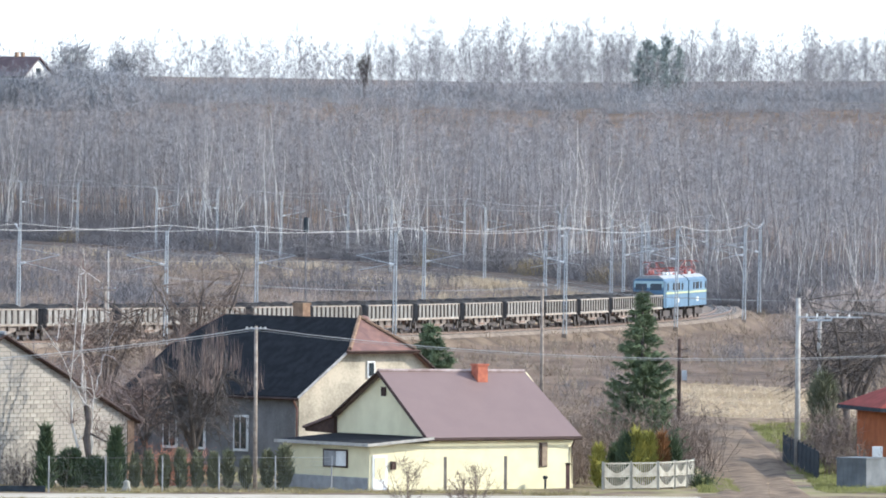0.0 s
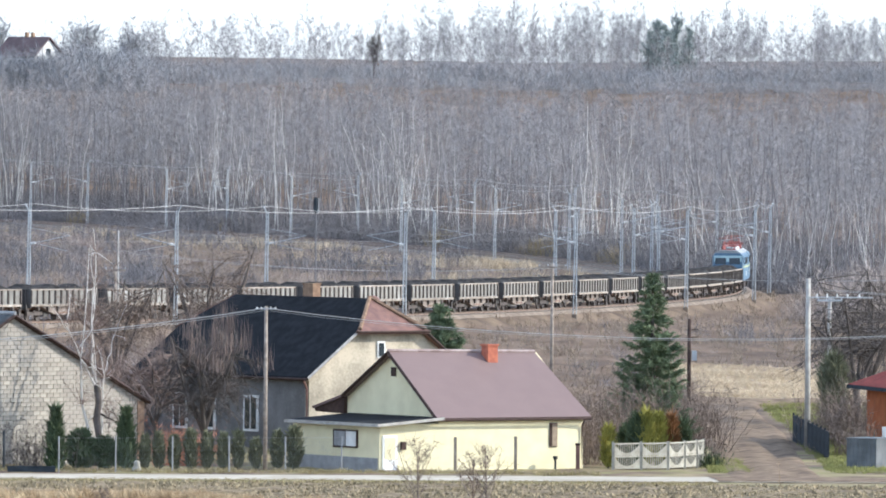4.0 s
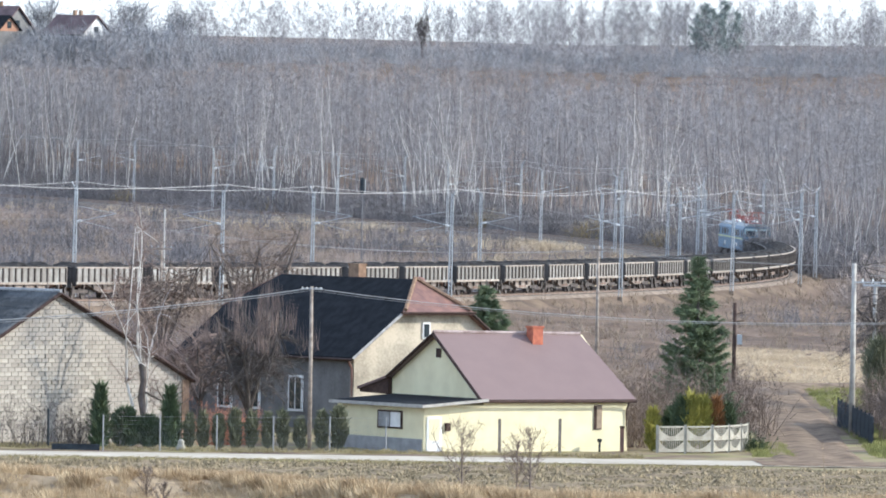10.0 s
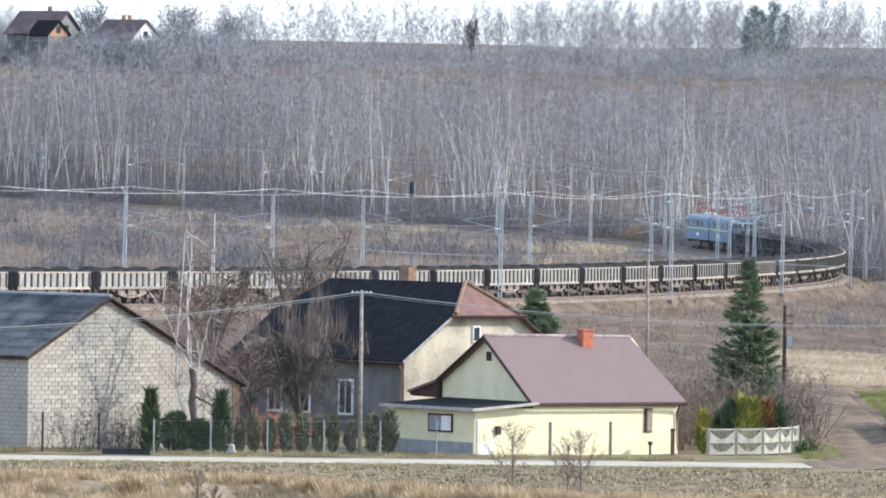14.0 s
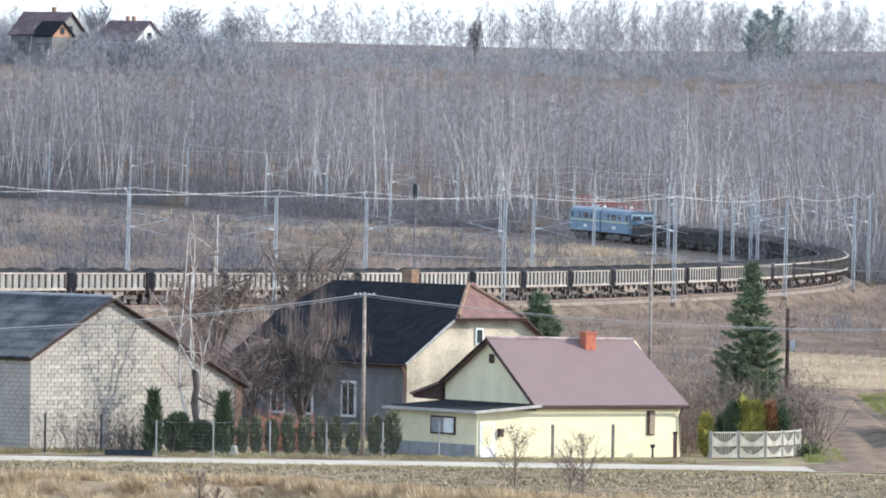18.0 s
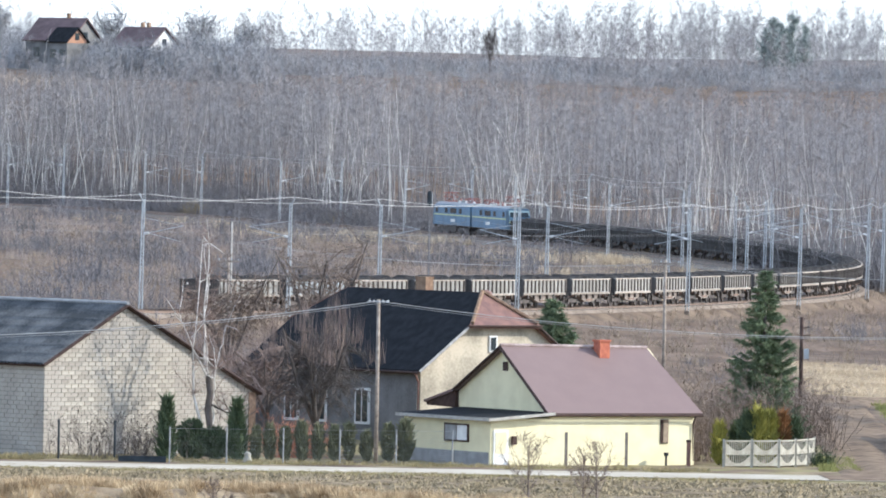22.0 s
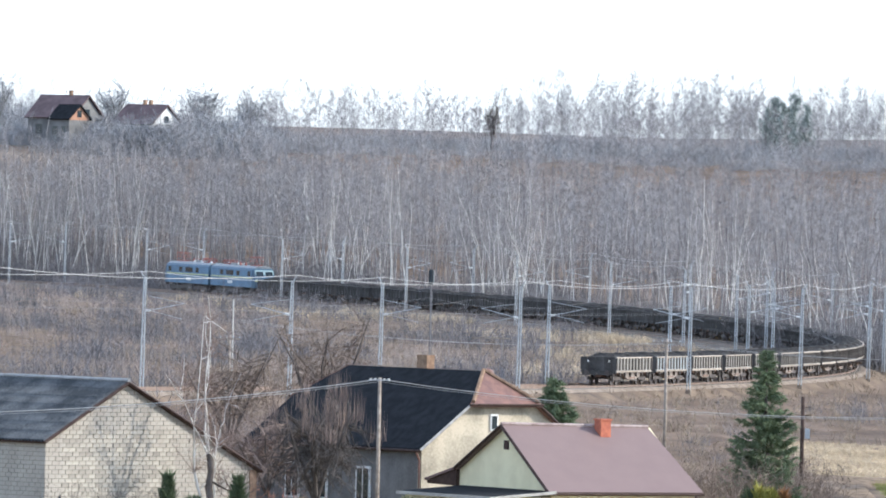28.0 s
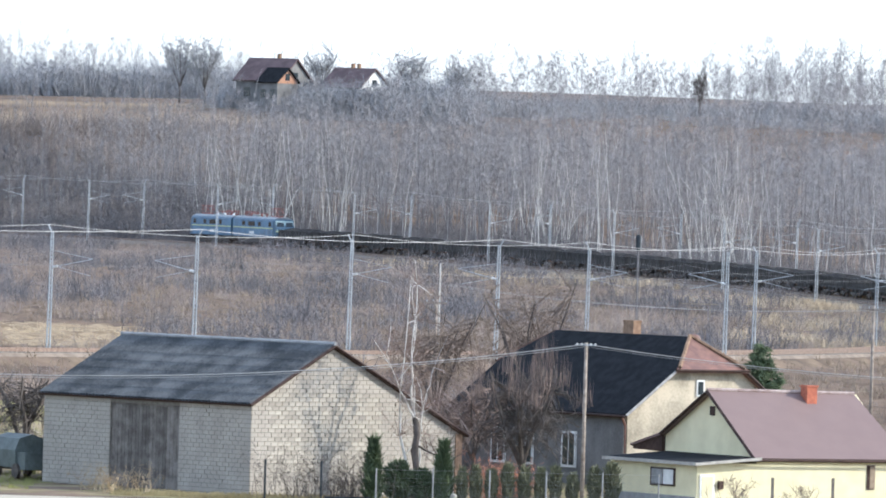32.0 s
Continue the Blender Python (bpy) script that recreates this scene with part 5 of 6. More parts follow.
def build_brush():
    rng = np.random.default_rng(21)
    protos = [bush(300 + i, 2.2, 27, 0.016) for i in range(8)]
    pl = []
    while len(pl) < 5200:
        x, y = rng.uniform(-95, 95), rng.uniform(600, 1420)
        if abs(x / y) > 0.08:
            continue
        pl.append((x, y, 0, rng.random() * 6.28, rng.uniform(0.35, 1.25), rng.integers(8)))
    pl = np.array(pl)
    dist, _ = to_line(pl[:, 0], pl[:, 1])
    x, y = pl[:, 0], pl[:, 1]
    yn = np.interp(np.clip(x, -175, 36), TX[:_top], TY[:_top])
    front = y < yn
    ok = (dist > 9) & ~((x > 21) & (x < 40) & (y > 560) & (y < 770)) & ~((x < -43) & (y > 745) & (y < 860)) & (~front | (rng.random(len(x)) < 0.95))
    pl[front, 4] *= np.where(x[front] < 2, 0.95, 0.5)
    pl[:, 4] *= 0.75 + 0.5 * np.sin(x / 9.0 + np.sin(y / 23.0) * 2) ** 2
    pl = pl[ok]
    pl[:, 2] = ground_z(pl[:, 0], pl[:, 1]) - 0.05
    # low dry weeds on the slope before the near track and between the tracks
    low = [bush(380 + i, 0.85, 10, 0.017) for i in range(6)]
    n = 11000
    x, y = rng.uniform(-60, 66, n), rng.uniform(585, 1260, n)
    dist, _ = to_line(x, y)
    path = (np.abs(x - np.interp(y, [553, 600, 622, 662, 672], [22.6, 22.9, 23.3, 23.0, 24])) < 3.2) & (y < 676)
    pale = (x > 23) & (x < 37) & (y > 684) & (y < 752)
    ok = (dist > 4.7) & (abs(x / y) < 0.075) & ~path & ~pale & ~((x < -43) & (y > 745) & (y < 855)) & ~((x > 21) & (y < 684) & (rng.random(n) < 0.7))
    wl = np.c_[x, y, ground_z(x, y) - 0.05, rng.random(n) * 6.28, rng.uniform(0.5, 1.5, n), rng.integers(0, 6, n)][ok]
    scatter("dry_weeds", M["weed"], low, wl, "low brown dead weeds on the railway slope", "weeds")
    x, y = pl[:, 0], pl[:, 1]
    # patches of larger bushes coloured dark, as shaded hollows in the scrub
    dark = np.sin(x / 7.0 + 2.0 * np.sin(y / 41.0)) + np.sin(y / 19.0 + x / 11.0) + rng.normal(0, 0.35, len(x)) > 0.55
    pl[dark, 4] *= 1.5
    pl[~dark, 4] *= 0.8
    scatter("scrub", M["brush"], protos, pl[~dark], "leafless brown scrub between the tracks", "scrub")
    scatter("shaded_scrub", M["thorn"], protos, pl[dark], "dark blue-grey scrub in patches between the tracks, shade in its colour", "scrub")


def build_grass():
    rng = np.random.default_rng(31)
    protos = []
    for i in range(8):
        n = 16
        b = np.c_[rng.normal(0, 0.22, (n, 2)), np.zeros(n)]
        e = b + np.c_[rng.normal(-0.08, 0.12, n), rng.normal(0, 0.1, n), rng.uniform(0.2, 0.62, n)]
        protos.append(Shape().blades(b, e, 0.034))
    tall = []
    for i in range(10):
        n = 30
        b = np.c_[rng.normal(0, 0.17, (n, 2)), np.zeros(n)]
        way = rng.normal(-0.16, 0.10)
        hh = rng.uniform(0.28, 0.8, n)
        e = b + np.c_[b[:, 0] * 0.9 + hh * rng.normal(way, 0.14, n), b[:, 1] * 0.9 + rng.normal(0, 0.1, n), hh]
        tall.append(Shape().blades(b, e, 0.024))
    n = 10500
    x = rng.uniform(-29, 29, n)
    deep = 32 * rng.random(n) ** 1.1
    y = field_edge(x) + 1.0 - deep
    blot = np.sin(x * 0.8 + np.sin(y / 3.1) * 2) + np.sin(y / 2.2 + x / 5) + 0.8 * np.sin(x * 2.3 + y * 0.7)
    sc = rng.uniform(0.55, 1.0, n) + 0.2 * np.clip(blot, -1, 1.6)
    sc *= np.where(deep < 5, 0.55, 1.0)
    pl = np.c_[x, y, ground_z(x, y) - 0.03, rng.random(n) * 1.2 - 0.6, sc, rng.integers(0, 10, n)][(blot > -1.5) | (deep < 3)]
    scatter("dry_grass", M["straw"], tall, pl, "tall straw-coloured dry grass at the field edge", "grass", 0.08)
    # pale grass of the open plots behind
    pl = []
    for x0, x1, y0, y1, n in ((22.5, 38, 684, 754, 3000), (-62, -43, 752, 852, 1500)):
        x, y = rng.uniform(x0, x1, n), rng.uniform(y0, y1, n)
        pl.append(np.c_[x, y, ground_z(x, y) - 0.02, rng.random(n) * 6.28, rng.uniform(0.25, 0.55, n), rng.integers(0, 8, n)])
    scatter("plot_grass", M["straw_pale"], protos, np.concatenate(pl), "flat pale dry grass on the open plots", "grass")
    # tussocks of pale grass along the inside of the curve
    n = 2600
    a, off = rng.uniform(180, 640, n), -7.5 - 22 * rng.random(n) ** 1.7
    p = line(a, off)
    keep = np.sin(a / 17.0 + np.sin(a / 7.0)) + rng.normal(0, 0.4, n) > 0.2
    x, y = p[keep, 0], p[keep, 1]
    scatter("tussock_grass", M["straw_pale"], tall, np.c_[x, y, ground_z(x, y) - 0.03, rng.random(len(x)) * 6.28, rng.uniform(0.9, 1.9, len(x)), rng.integers(0, 10, len(x))], "pale dry tussock grass beside the far track", "grass")
    # short green verge grass
    spots = ((19.3, 21.4, 562, 582, 500), (26.0, 31, 563, 606, 1300), (26.4, 31, 606, 640, 1000), (26.2, 34, 640, 674, 1500), (-31, 19, 541.5, 547.4, 3400), (-31, -16, 556.5, 562.5, 900), (-16, 13, 556.5, 560.5, 700), (-50, -36, 562, 640, 2400))
    verge, lawn = [], []
    for x0, x1, y0, y1, n in spots:
        x, y = rng.uniform(x0, x1, n), rng.uniform(y0, y1, n)
        low = 0.45 if y1 < 548 else 1.0
        (lawn if x0 > 19 or x1 < -30 else verge).append(np.c_[x, y, ground_z(x, y) - 0.02, rng.random(n) * 6.28, rng.uniform(0.25, 0.6, n) * low, rng.integers(0, 8, n)])
    scatter("verge_grass", M["grass_green"], protos, np.concatenate(verge), "short straw-green winter grass on the verges", "grass")
    scatter("lawn_grass", M["lawn"], protos, np.concatenate(lawn), "short yellow-green grass on the open plots", "grass")
    # clods of the ploughed field
    lumps = []
    for i in range(5):
        v = np.array([(-1, 0, 0), (0, -1, 0), (1, 0, 0), (0, 1, 0), (0, 0, 0.9), (0, 0, -0.3)]) * 0.16 + rng.normal(0, 0.045, (6, 3))
        lumps.append(Shape().add(v, [(0, 1, 4, 4), (1, 2, 4, 4), (2, 3, 4, 4), (3, 0, 4, 4), (1, 0, 5, 5), (2, 1, 5, 5), (3, 2, 5, 5), (0, 3, 5, 5)]))
    n = 34000
    x, y = rng.uniform(-30, 32, n), rng.uniform(496, 542, n)
    keep = y > field_edge(x) - 0.5
    pl = np.c_[x, y, ground_z(x, y) + 0.0, rng.random(n) * 6.28, rng.uniform(0.35, 0.85, n) + 0.7 * rng.random(n) ** 5, rng.integers(0, 5, n)][keep]
    scatter("soil_clods", M["clod"], lumps, pl, "brown clods of the ploughed field", "soil")


# ---- garden trees, hedges ----
def tree(name, label, category, x, y, h, seed, spread, r0, nb, nt, low=0.2, trunk="bark", crown="twig", droop=0.0, twig_r=0.012, twig_l=0.1, lean=(0, 0), group=""):
    t, c = bare_tree(seed, h, spread, r0, nb, nt, droop, 8, twig_r, low, twig_l)
    ob = thing(name, label, category, at_ground(x, y, 0, -0.1) @ pose(0, 0, 0, lean[0], lean[1], 0), group)
    part("trunk", t, M[trunk], ob, smooth=True)
    part("crown", c, M[crown], ob)
    return ob


def subs_ends(subs, h):
    """The forty highest branch ends of a crown."""
    e = np.array([q[2] for q in subs])
    return e[np.argsort(-e[:, 2])][:40]


def orchard_tree(x, y, h, w, seed, label, stems=5, twigs="bark", n=3200, shoots=0, name="fruit_tree", category="fruit tree", girth=1.0, twig=0.011):
    """An old spreading fruit tree: several crooked limbs and a dense round crown of twigs."""
    r = np.random.default_rng(seed)
    ob = thing(name, label, category, at_ground(x, y, 0, -0.1))
    t, c = Shape(), Shape()
    t.tube([(0, 0, 0), (0.05, 0.05, h * 0.12), (0, 0, h * 0.24)], [0.30 * girth, 0.24 * girth, 0.22 * girth], 8)
    limbs = []
    for i in range(stems):
        a = 6.283 * i / stems + r.random()
        e = np.array((math.cos(a) * w * 0.34, math.sin(a) * w * 0.34, h * r.uniform(0.62, 0.85)))
        m = np.array((e[0] * 0.35, e[1] * 0.35, h * 0.42)) + r.normal(0, 0.12, 3)
        t.tube([(0, 0, h * 0.2), m, (m + e) / 2 + r.normal(0, 0.15, 3), e], [0.17 * girth, 0.12 * girth, 0.08 * girth, 0.03], 6, cap=False)
        limbs += [(np.array((0, 0, h * 0.25)), m, e)]
    subs = []
    for i in range(130):
        l = limbs[r.integers(len(limbs))]
        q = r.uniform(0.35, 1.0)
        p0 = l[0] * (1 - q) ** 2 + 2 * l[1] * q * (1 - q) + l[2] * q * q
        a, rr = r.random() * 6.283, math.sqrt(r.random())
        e = np.array((math.cos(a) * w * 0.5 * rr, math.sin(a) * w * 0.5 * rr, h * (0.22 + 0.76 * r.random() * (1 - 0.45 * rr * rr))))
        m = (p0 + e) / 2 + r.normal(0, 0.2, 3) + (0, 0, 0.25)
        c.tube([p0, m, e], [0.04, 0.025, 0.012], 3, cap=False)
        subs.append((p0, m, e))
    s = np.array(subs)[r.integers(len(subs), size=n)]
    q = r.uniform(0.2, 1, (n, 1))
    p0 = s[:, 0] * (1 - q) ** 2 + 2 * s[:, 1] * q * (1 - q) + s[:, 2] * q * q
    d = r.normal(0, 1, (n, 3)) + np.where(p0[:, 2:3] > h * 0.6, np.array([[0, 0, 1.4]]), np.array([[0, 0, -0.5]]))
    d /= np.linalg.norm(d, axis=1)[:, None]
    c.blades(p0, p0 + d * r.uniform(0.25, 0.8, (n, 1)), twig)
    if shoots:
        k = subs_ends(subs, h)[r.integers(0, 40, shoots)] + r.normal(0, 0.2, (shoots, 3))
        up = Shape().blades(k, k + r.normal(0, 0.14, (shoots, 3)) + np.c_[np.zeros((shoots, 2)), r.uniform(0.5, 1.9, shoots)], 0.013)
        tagged(part("shoot_growth", up, M["hazel"], ob, "brown upright water shoots"), kind="stuff")
    part("trunk", t, M["bark"], ob, smooth=True)
    part("crown", c, M[twigs], ob)
    return ob


def evergreen(name, label, category, x, y, h, w, seed, material, shape="cone", n=900, group="", y_off=0.0):
    """A dense clipped conifer of many small sprays over a stem."""
    r = np.random.default_rng(seed)
    ob = thing(name, label, category, at_ground(x, y, r.uniform(0, 360), 0.0), group)
    q = r.random(n) ** 0.8
    prof = (1 - q) ** 0.75 * (0.75 + 0.25 * np.minimum(q * 8, 1)) if shape == "cone" else np.sqrt(np.maximum(1 - (2 * q - 0.92) ** 2 * 0.92, 0.02))
    a = r.random(n) * 6.283
    rad = w / 2 * prof * (0.6 + 0.5 * r.random(n)) * (1 + 0.2 * np.sin(a * 3 + q * 11 + seed) + 0.1 * np.sin(a * 5 - q * 23))
    p0 = np.c_[np.cos(a) * rad * 0.8, np.sin(a) * rad * 0.8, 0.08 + q * h * 0.92]
    ln = h * 0.075 * r.uniform(0.6, 1.9, n)
    p1 = p0 + np.c_[np.cos(a) * ln * 0.6, np.sin(a) * ln * 0.6, ln] + r.normal(0, 0.35, (n, 3)) * ln[:, None]
    part("foliage", Shape().spikes(p0, p1, 0.045 + 0.025 * r.random(n)).tube([(0, 0, 0.1), (0, 0, h * 0.5), (0, 0, h * 0.93)], [w * 0.34, w * 0.3, 0.02] if shape == "cone" else [w * 0.22, w * 0.30, w * 0.06], 9), M[material], ob)
    part("stem", Shape().tube([(0, 0, -0.1), (0, 0, 0.25)], 0.05, 6), M["bark"], ob)
    return ob


def spruce(x, y, h, w, seed, label, needles="needle", thick=0.036, long=1.15):
    r = np.random.default_rng(seed)
    ob = thing("spruce_tree", label, "spruce tree", at_ground(x, y, 0, -0.1))
    part("trunk", Shape().tube([(0, 0, 0), (0.05, 0, h * 0.5), (0, 0, h)], [0.2, 0.13, 0.02], 8), M["bark"], ob, smooth=True)
    lim, p0s, p1s = Shape(), [], []
    z = 0.5
    while z < h - 0.25:
        q = z / h
        R = w / 2 * (1 - q) ** 0.9 + 0.10
        for k in range(7 if q < 0.8 else 5):
            a = r.random() * 6.283
            L = R * r.uniform(0.6, 1.12)
            t = np.linspace(0, 1, 4)
            path = np.c_[np.cos(a) * L * t, np.sin(a) * L * t, z - 0.28 * L * np.sin(t * 2.2) + 0.22 * L * t ** 3]
            lim.tube(path, [0.03, 0.025, 0.015, 0.008], 3, cap=False)
            n = int(18 + 44 * L)
            u = r.uniform(0.15, 1, n)
            b = np.stack([np.interp(u, t, path[:, j]) for j in range(3)], 1)
            d = np.c_[np.cos(a) + r.normal(0, 0.8, n), np.sin(a) + r.normal(0, 0.8, n), r.normal(-0.35, 0.45, n)]
            d /= np.linalg.norm(d, axis=1)[:, None]
            p0s.append(b - d * 0.05)
            p1s.append(b + d * r.uniform(0.15, 0.42, (n, 1)) * long)
        z += h * 0.018
    part("branches", lim, M["bark"], ob)
    part("needles", Shape().spikes(np.concatenate(p0s), np.concatenate(p1s), thick), M[needles], ob)
    return ob


def shrub(name, label, category, x, y, h, seed, n, material, r0=0.012, spread=1.0, group=""):
    ob = thing(name, label, category, at_ground(x, y, 0, -0.05), group)
    sh = bush(seed, h, n, r0)
    r = np.random.default_rng(seed)
    v = np.concatenate(sh.v)
    pick = v[r.integers(len(v), size=n * 5)]
    pick = pick[pick[:, 2] > 0.25 * h]
    d = r.normal(0, 1, pick.shape) + (0, 0, 0.8)
    d /= np.linalg.norm(d, axis=1)[:, None]
    sh.blades(pick, pick + d * h * r.uniform(0.08, 0.22, (len(pick), 1)), r0)
    tagged(part("crown", sh, M[material], ob), kind="stuff")
    return ob


def stemmed_birch(x, y):
    """A thick dark trunk cut off at twice a man's height, with tall white stems grown round and out of it."""
    r = np.random.default_rng(64)
    ob = thing("birch_tree", "old birch with dark cut trunk, white stems and reddish twigs", "birch tree", at_ground(x, y, 0, -0.1))
    part("trunk", Shape().tube([(0, 0, 0), (0.02, 0, 0.8), (0.10, 0, 1.7), (-0.05, 0.05, 2.7), (0.06, 0, 3.6), (0.0, 0, 4.2), (-0.12, 0, 4.7)], [0.30, 0.22, 0.20, 0.21, 0.18, 0.21, 0.09], 10), M["bark"], ob, smooth=True)
    tw = Shape()
    stems = (([(0.1, 0, 0.9), (-0.7, -0.1, 2.2), (-0.92, -0.3, 4.6), (-0.8, -0.45, 7.0), (-0.5, -0.5, 10.8)], 0.11, "birch_edge"),
             ([(0, 0, 3.7), (-0.35, 0.5, 5.5), (-0.45, 1.2, 7.2), (-0.2, 1.9, 10.0)], 0.10, "birch_edge"),
             ([(0, 0, 4.0), (-0.35, 0.3, 6.0), (-0.35, 0.7, 8.0), (-0.15, 0.9, 10.6)], 0.08, "birch_edge"),
             ([(0.2, -0.1, 0.8), (0.27, 0, 2.8), (0.3, 0.05, 4.4), (0.55, 0.2, 5.6)], 0.07, "birch_edge"),
             ([(0, 0, 4.2), (-0.9, -0.6, 5.6), (-1.7, -1.1, 7.4)], 0.07, "birch_edge"),
             ([(0, 0, 4.1), (0.5, 0.9, 5.2), (0.8, 1.6, 6.8)], 0.06, "birch"),
             ([(0.1, 0, 2.9), (0.9, -0.4, 2.5), (1.8, -0.6, 2.1)], 0.07, "bark"))
    for pts, r0, bark in stems:
        p = np.array(pts, float)
        q = np.linspace(0, len(p) - 1, 9)
        path = np.stack([np.interp(q, range(len(p)), p[:, j]) for j in range(3)], 1)
        path[1:-1] = (path[:-2] + 2 * path[1:-1] + path[2:]) / 4 + r.normal(0, 0.05, (7, 3))
        path[:, 2] *= 1 + 0.012 * path[:, 2]
        stem = part("stem", Shape().tube(path, np.linspace(r0, 0.02, 9) * np.interp(q, [0, len(p) - 1], [1.0, 0.75]), 7, cap=False), M[bark], ob, smooth=True)
        for k in range(18 if r0 > 0.065 else 8):
            b0 = path[min(8, int(2 + 7 * r.random()))]
            e = b0 + r.normal(0, 0.75, 3) + (0, 0, 0.8)
            limb = [b0, (b0 + e) / 2 + r.normal(0, 0.1, 3), e]
            if k < 5:
                part("limb", Shape().tube(limb, [0.028, 0.02, 0.008], 4, cap=False), M[bark], stem)
            else:
                tw.tube(limb, [0.02, 0.013, 0.006], 3, cap=False)
            d = r.normal(0, 0.45, (30, 3)) + (0, 0, 0.2)
            u = 0.2 + 0.8 * r.random((30, 1))
            tw.blades(b0 * (1 - u) + e * u, b0 * (1 - u) + e * u + d, 0.0055)
    tagged(part("crown", tw, M["birch_twig"], ob, "fine reddish-brown twigs"), kind="stuff")
    return ob


def gardens():
    # hedge and trees before the barn and the old house
    evergreen("thuja", "tall dark green columnar thuja behind the mesh fence", "thuja", -16.75, 558.6, 3.5, 1.15, 1, "thuja", n=1500)
    evergreen("thuja", "tall dark green columnar thuja behind the mesh fence", "thuja", -12.95, 560.0, 3.4, 1.3, 2, "thuja", n=1500)
    evergreen("juniper", "wide dark evergreen shrub behind the mesh fence", "evergreen shrub", -15.4, 560.2, 2.2, 2.0, 3, "thuja", "round", 1500)
    evergreen("juniper", "wide dark evergreen shrub behind the mesh fence", "evergreen shrub", -14.1, 560.4, 1.8, 1.6, 4, "thuja", "round", 1200)
    for i, (x, h, w) in enumerate(((-11.9, 1.9, 0.8), (-11.15, 1.9, 0.85), (-10.3, 2.1, 0.95), (-9.4, 2.1, 0.9), (-8.5, 2.0, 0.9), (-7.6, 2.2, 0.85), (-6.8, 1.95, 0.85), (-5.85, 1.8, 0.95), (-4.65, 2.2, 0.95), (-3.75, 2.2, 1.3))):
        evergreen("hedge_thuja", "small dull-green clipped thuja in a hedge row", "thuja", x, 560.4 + 0.25 * i, h * (1.0 + 0.1 * math.sin(i * 2.3)), w * 0.74, 10 + i, "hedge", "round", 800, "thujas of the hedge")
    orchard_tree(-8.9, 576, 8.7, 7.2, 5, "old leafless fruit tree with a dense tangled crown", 6, "bark", 8200, 900)
    orchard_tree(-11.9, 588, 6.8, 6.0, 6, "old leafless fruit tree behind the barn", 6, "hazel", 3600, girth=0.6)
    orchard_tree(-9.6, 640, 12.0, 9.0, 7, "spreading leafless tree near the railway", 8, "sapling", 3600, girth=0.6)
    orchard_tree(-15.2, 632, 10.5, 9.0, 8, "spreading leafless tree near the railway", 8, "sapling", 3200, girth=0.6)
    orchard_tree(-37.6, 585, 6.6, 5.5, 9, "crooked leafless apple tree beside the barn", 5, "bark", 900)
    stemmed_birch(-14.7, 567.2)
    for i, (x, y, h) in enumerate(((-15.0, 596, 5.6), (-13.2, 600, 6.2), (-11.6, 604, 6.0), (-16.6, 604, 5.2))):
        shrub("hazel_thicket", "brown leafless hazel thicket behind the barn", "shrub", x, y, h, 170 + i, 190, "hazel", 0.012, group="hazels behind the barn")
    for i, (x, y, h) in enumerate(((-20.8, 559.5, 3.4), (-18.4, 559.0, 2.6), (-17.6, 560.4, 3.0))):
        shrub("garden_shrub", "leafless garden shrub against the barn gable", "shrub", x, y, h, 70 + i, 90, "bark", 0.014, group="shrubs before the barn")
    for i, (x, y, h) in enumerate(((-10.4, 568, 2.7), (-9.5, 569, 2.5))):
        shrub("red_shrub", "reddish-leaved shrub behind the hedge", "shrub", x, y, h, 80 + i, 120, "shrub_red", 0.015)
    # by the yellow house
    spruce(16.75, 590, 10.9, 6.5, 15, "tall green spruce beside the dirt track")
    spruce(4.9, 640, 7.4, 6.8, 16, "dark green spruce behind the old house")
    for i, (x, y, h, w, m) in enumerate(((13.75, 569.0, 2.4, 0.8, "thuja_gold"), (15.4, 569.6, 3.1, 1.2, "thuja"), (15.9, 569.4, 3.25, 0.8, "thuja_gold"), (16.6, 569.9, 3.1, 0.8, "thuja_gold"), (17.3, 570.2, 3.0, 0.8, "thuja_brown"), (17.9, 570.6, 2.7, 1.2, "thuja"), (14.8, 570.6, 2.4, 1.0, "thuja"))):
        evergreen("garden_thuja", {"thuja_gold": "golden-green thuja behind the concrete fence", "thuja": "dark green thuja behind the concrete fence", "thuja_brown": "rust-brown dying thuja behind the concrete fence"}[m], "thuja", x, y, h, w, 40 + i, m, "round", 1100, "thujas behind the concrete fence")
    for i, (x, y, h) in enumerate(((13.2, 575, 4.2), (14.2, 582, 5.2), (12.6, 580, 4.6), (15.2, 584, 5.0), (19.0, 590, 4.6), (19.0, 600, 4.2), (19.3, 612, 4.0), (13.6, 592, 4.5), (11.6, 586, 4.4))):
        shrub("tall_shrub", "tall leafless grey-brown shrub beside the spruce", "shrub", x, y, h, 90 + i, 150, "sapling", 0.018, group="shrubs round the spruce")
    shrub("verge_shrub", "small dark shrub at the end of the concrete fence", "shrub", 19.7, 572, 1.2, 101, 60, "thuja", 0.03)
    # right-hand plot
    orchard_tree(31.0, 640, 10.5, 9.5, 17, "large dark leafless tree above the orange house", 6)
    orchard_tree(33.0, 662, 11.5, 11.0, 18, "spreading leafless tree at the field edge", 6)
    for i, (x, y, h) in enumerate(((28.4, 604, 3.6), (29.4, 612, 3.2), (27.9, 615, 3.0), (28.6, 590, 2.4), (30.5, 628, 4.0))):
        shrub("plot_shrub", "leafless brown shrub behind the dark fence", "shrub", x, y, h, 110 + i, 120, "sapling", 0.018)
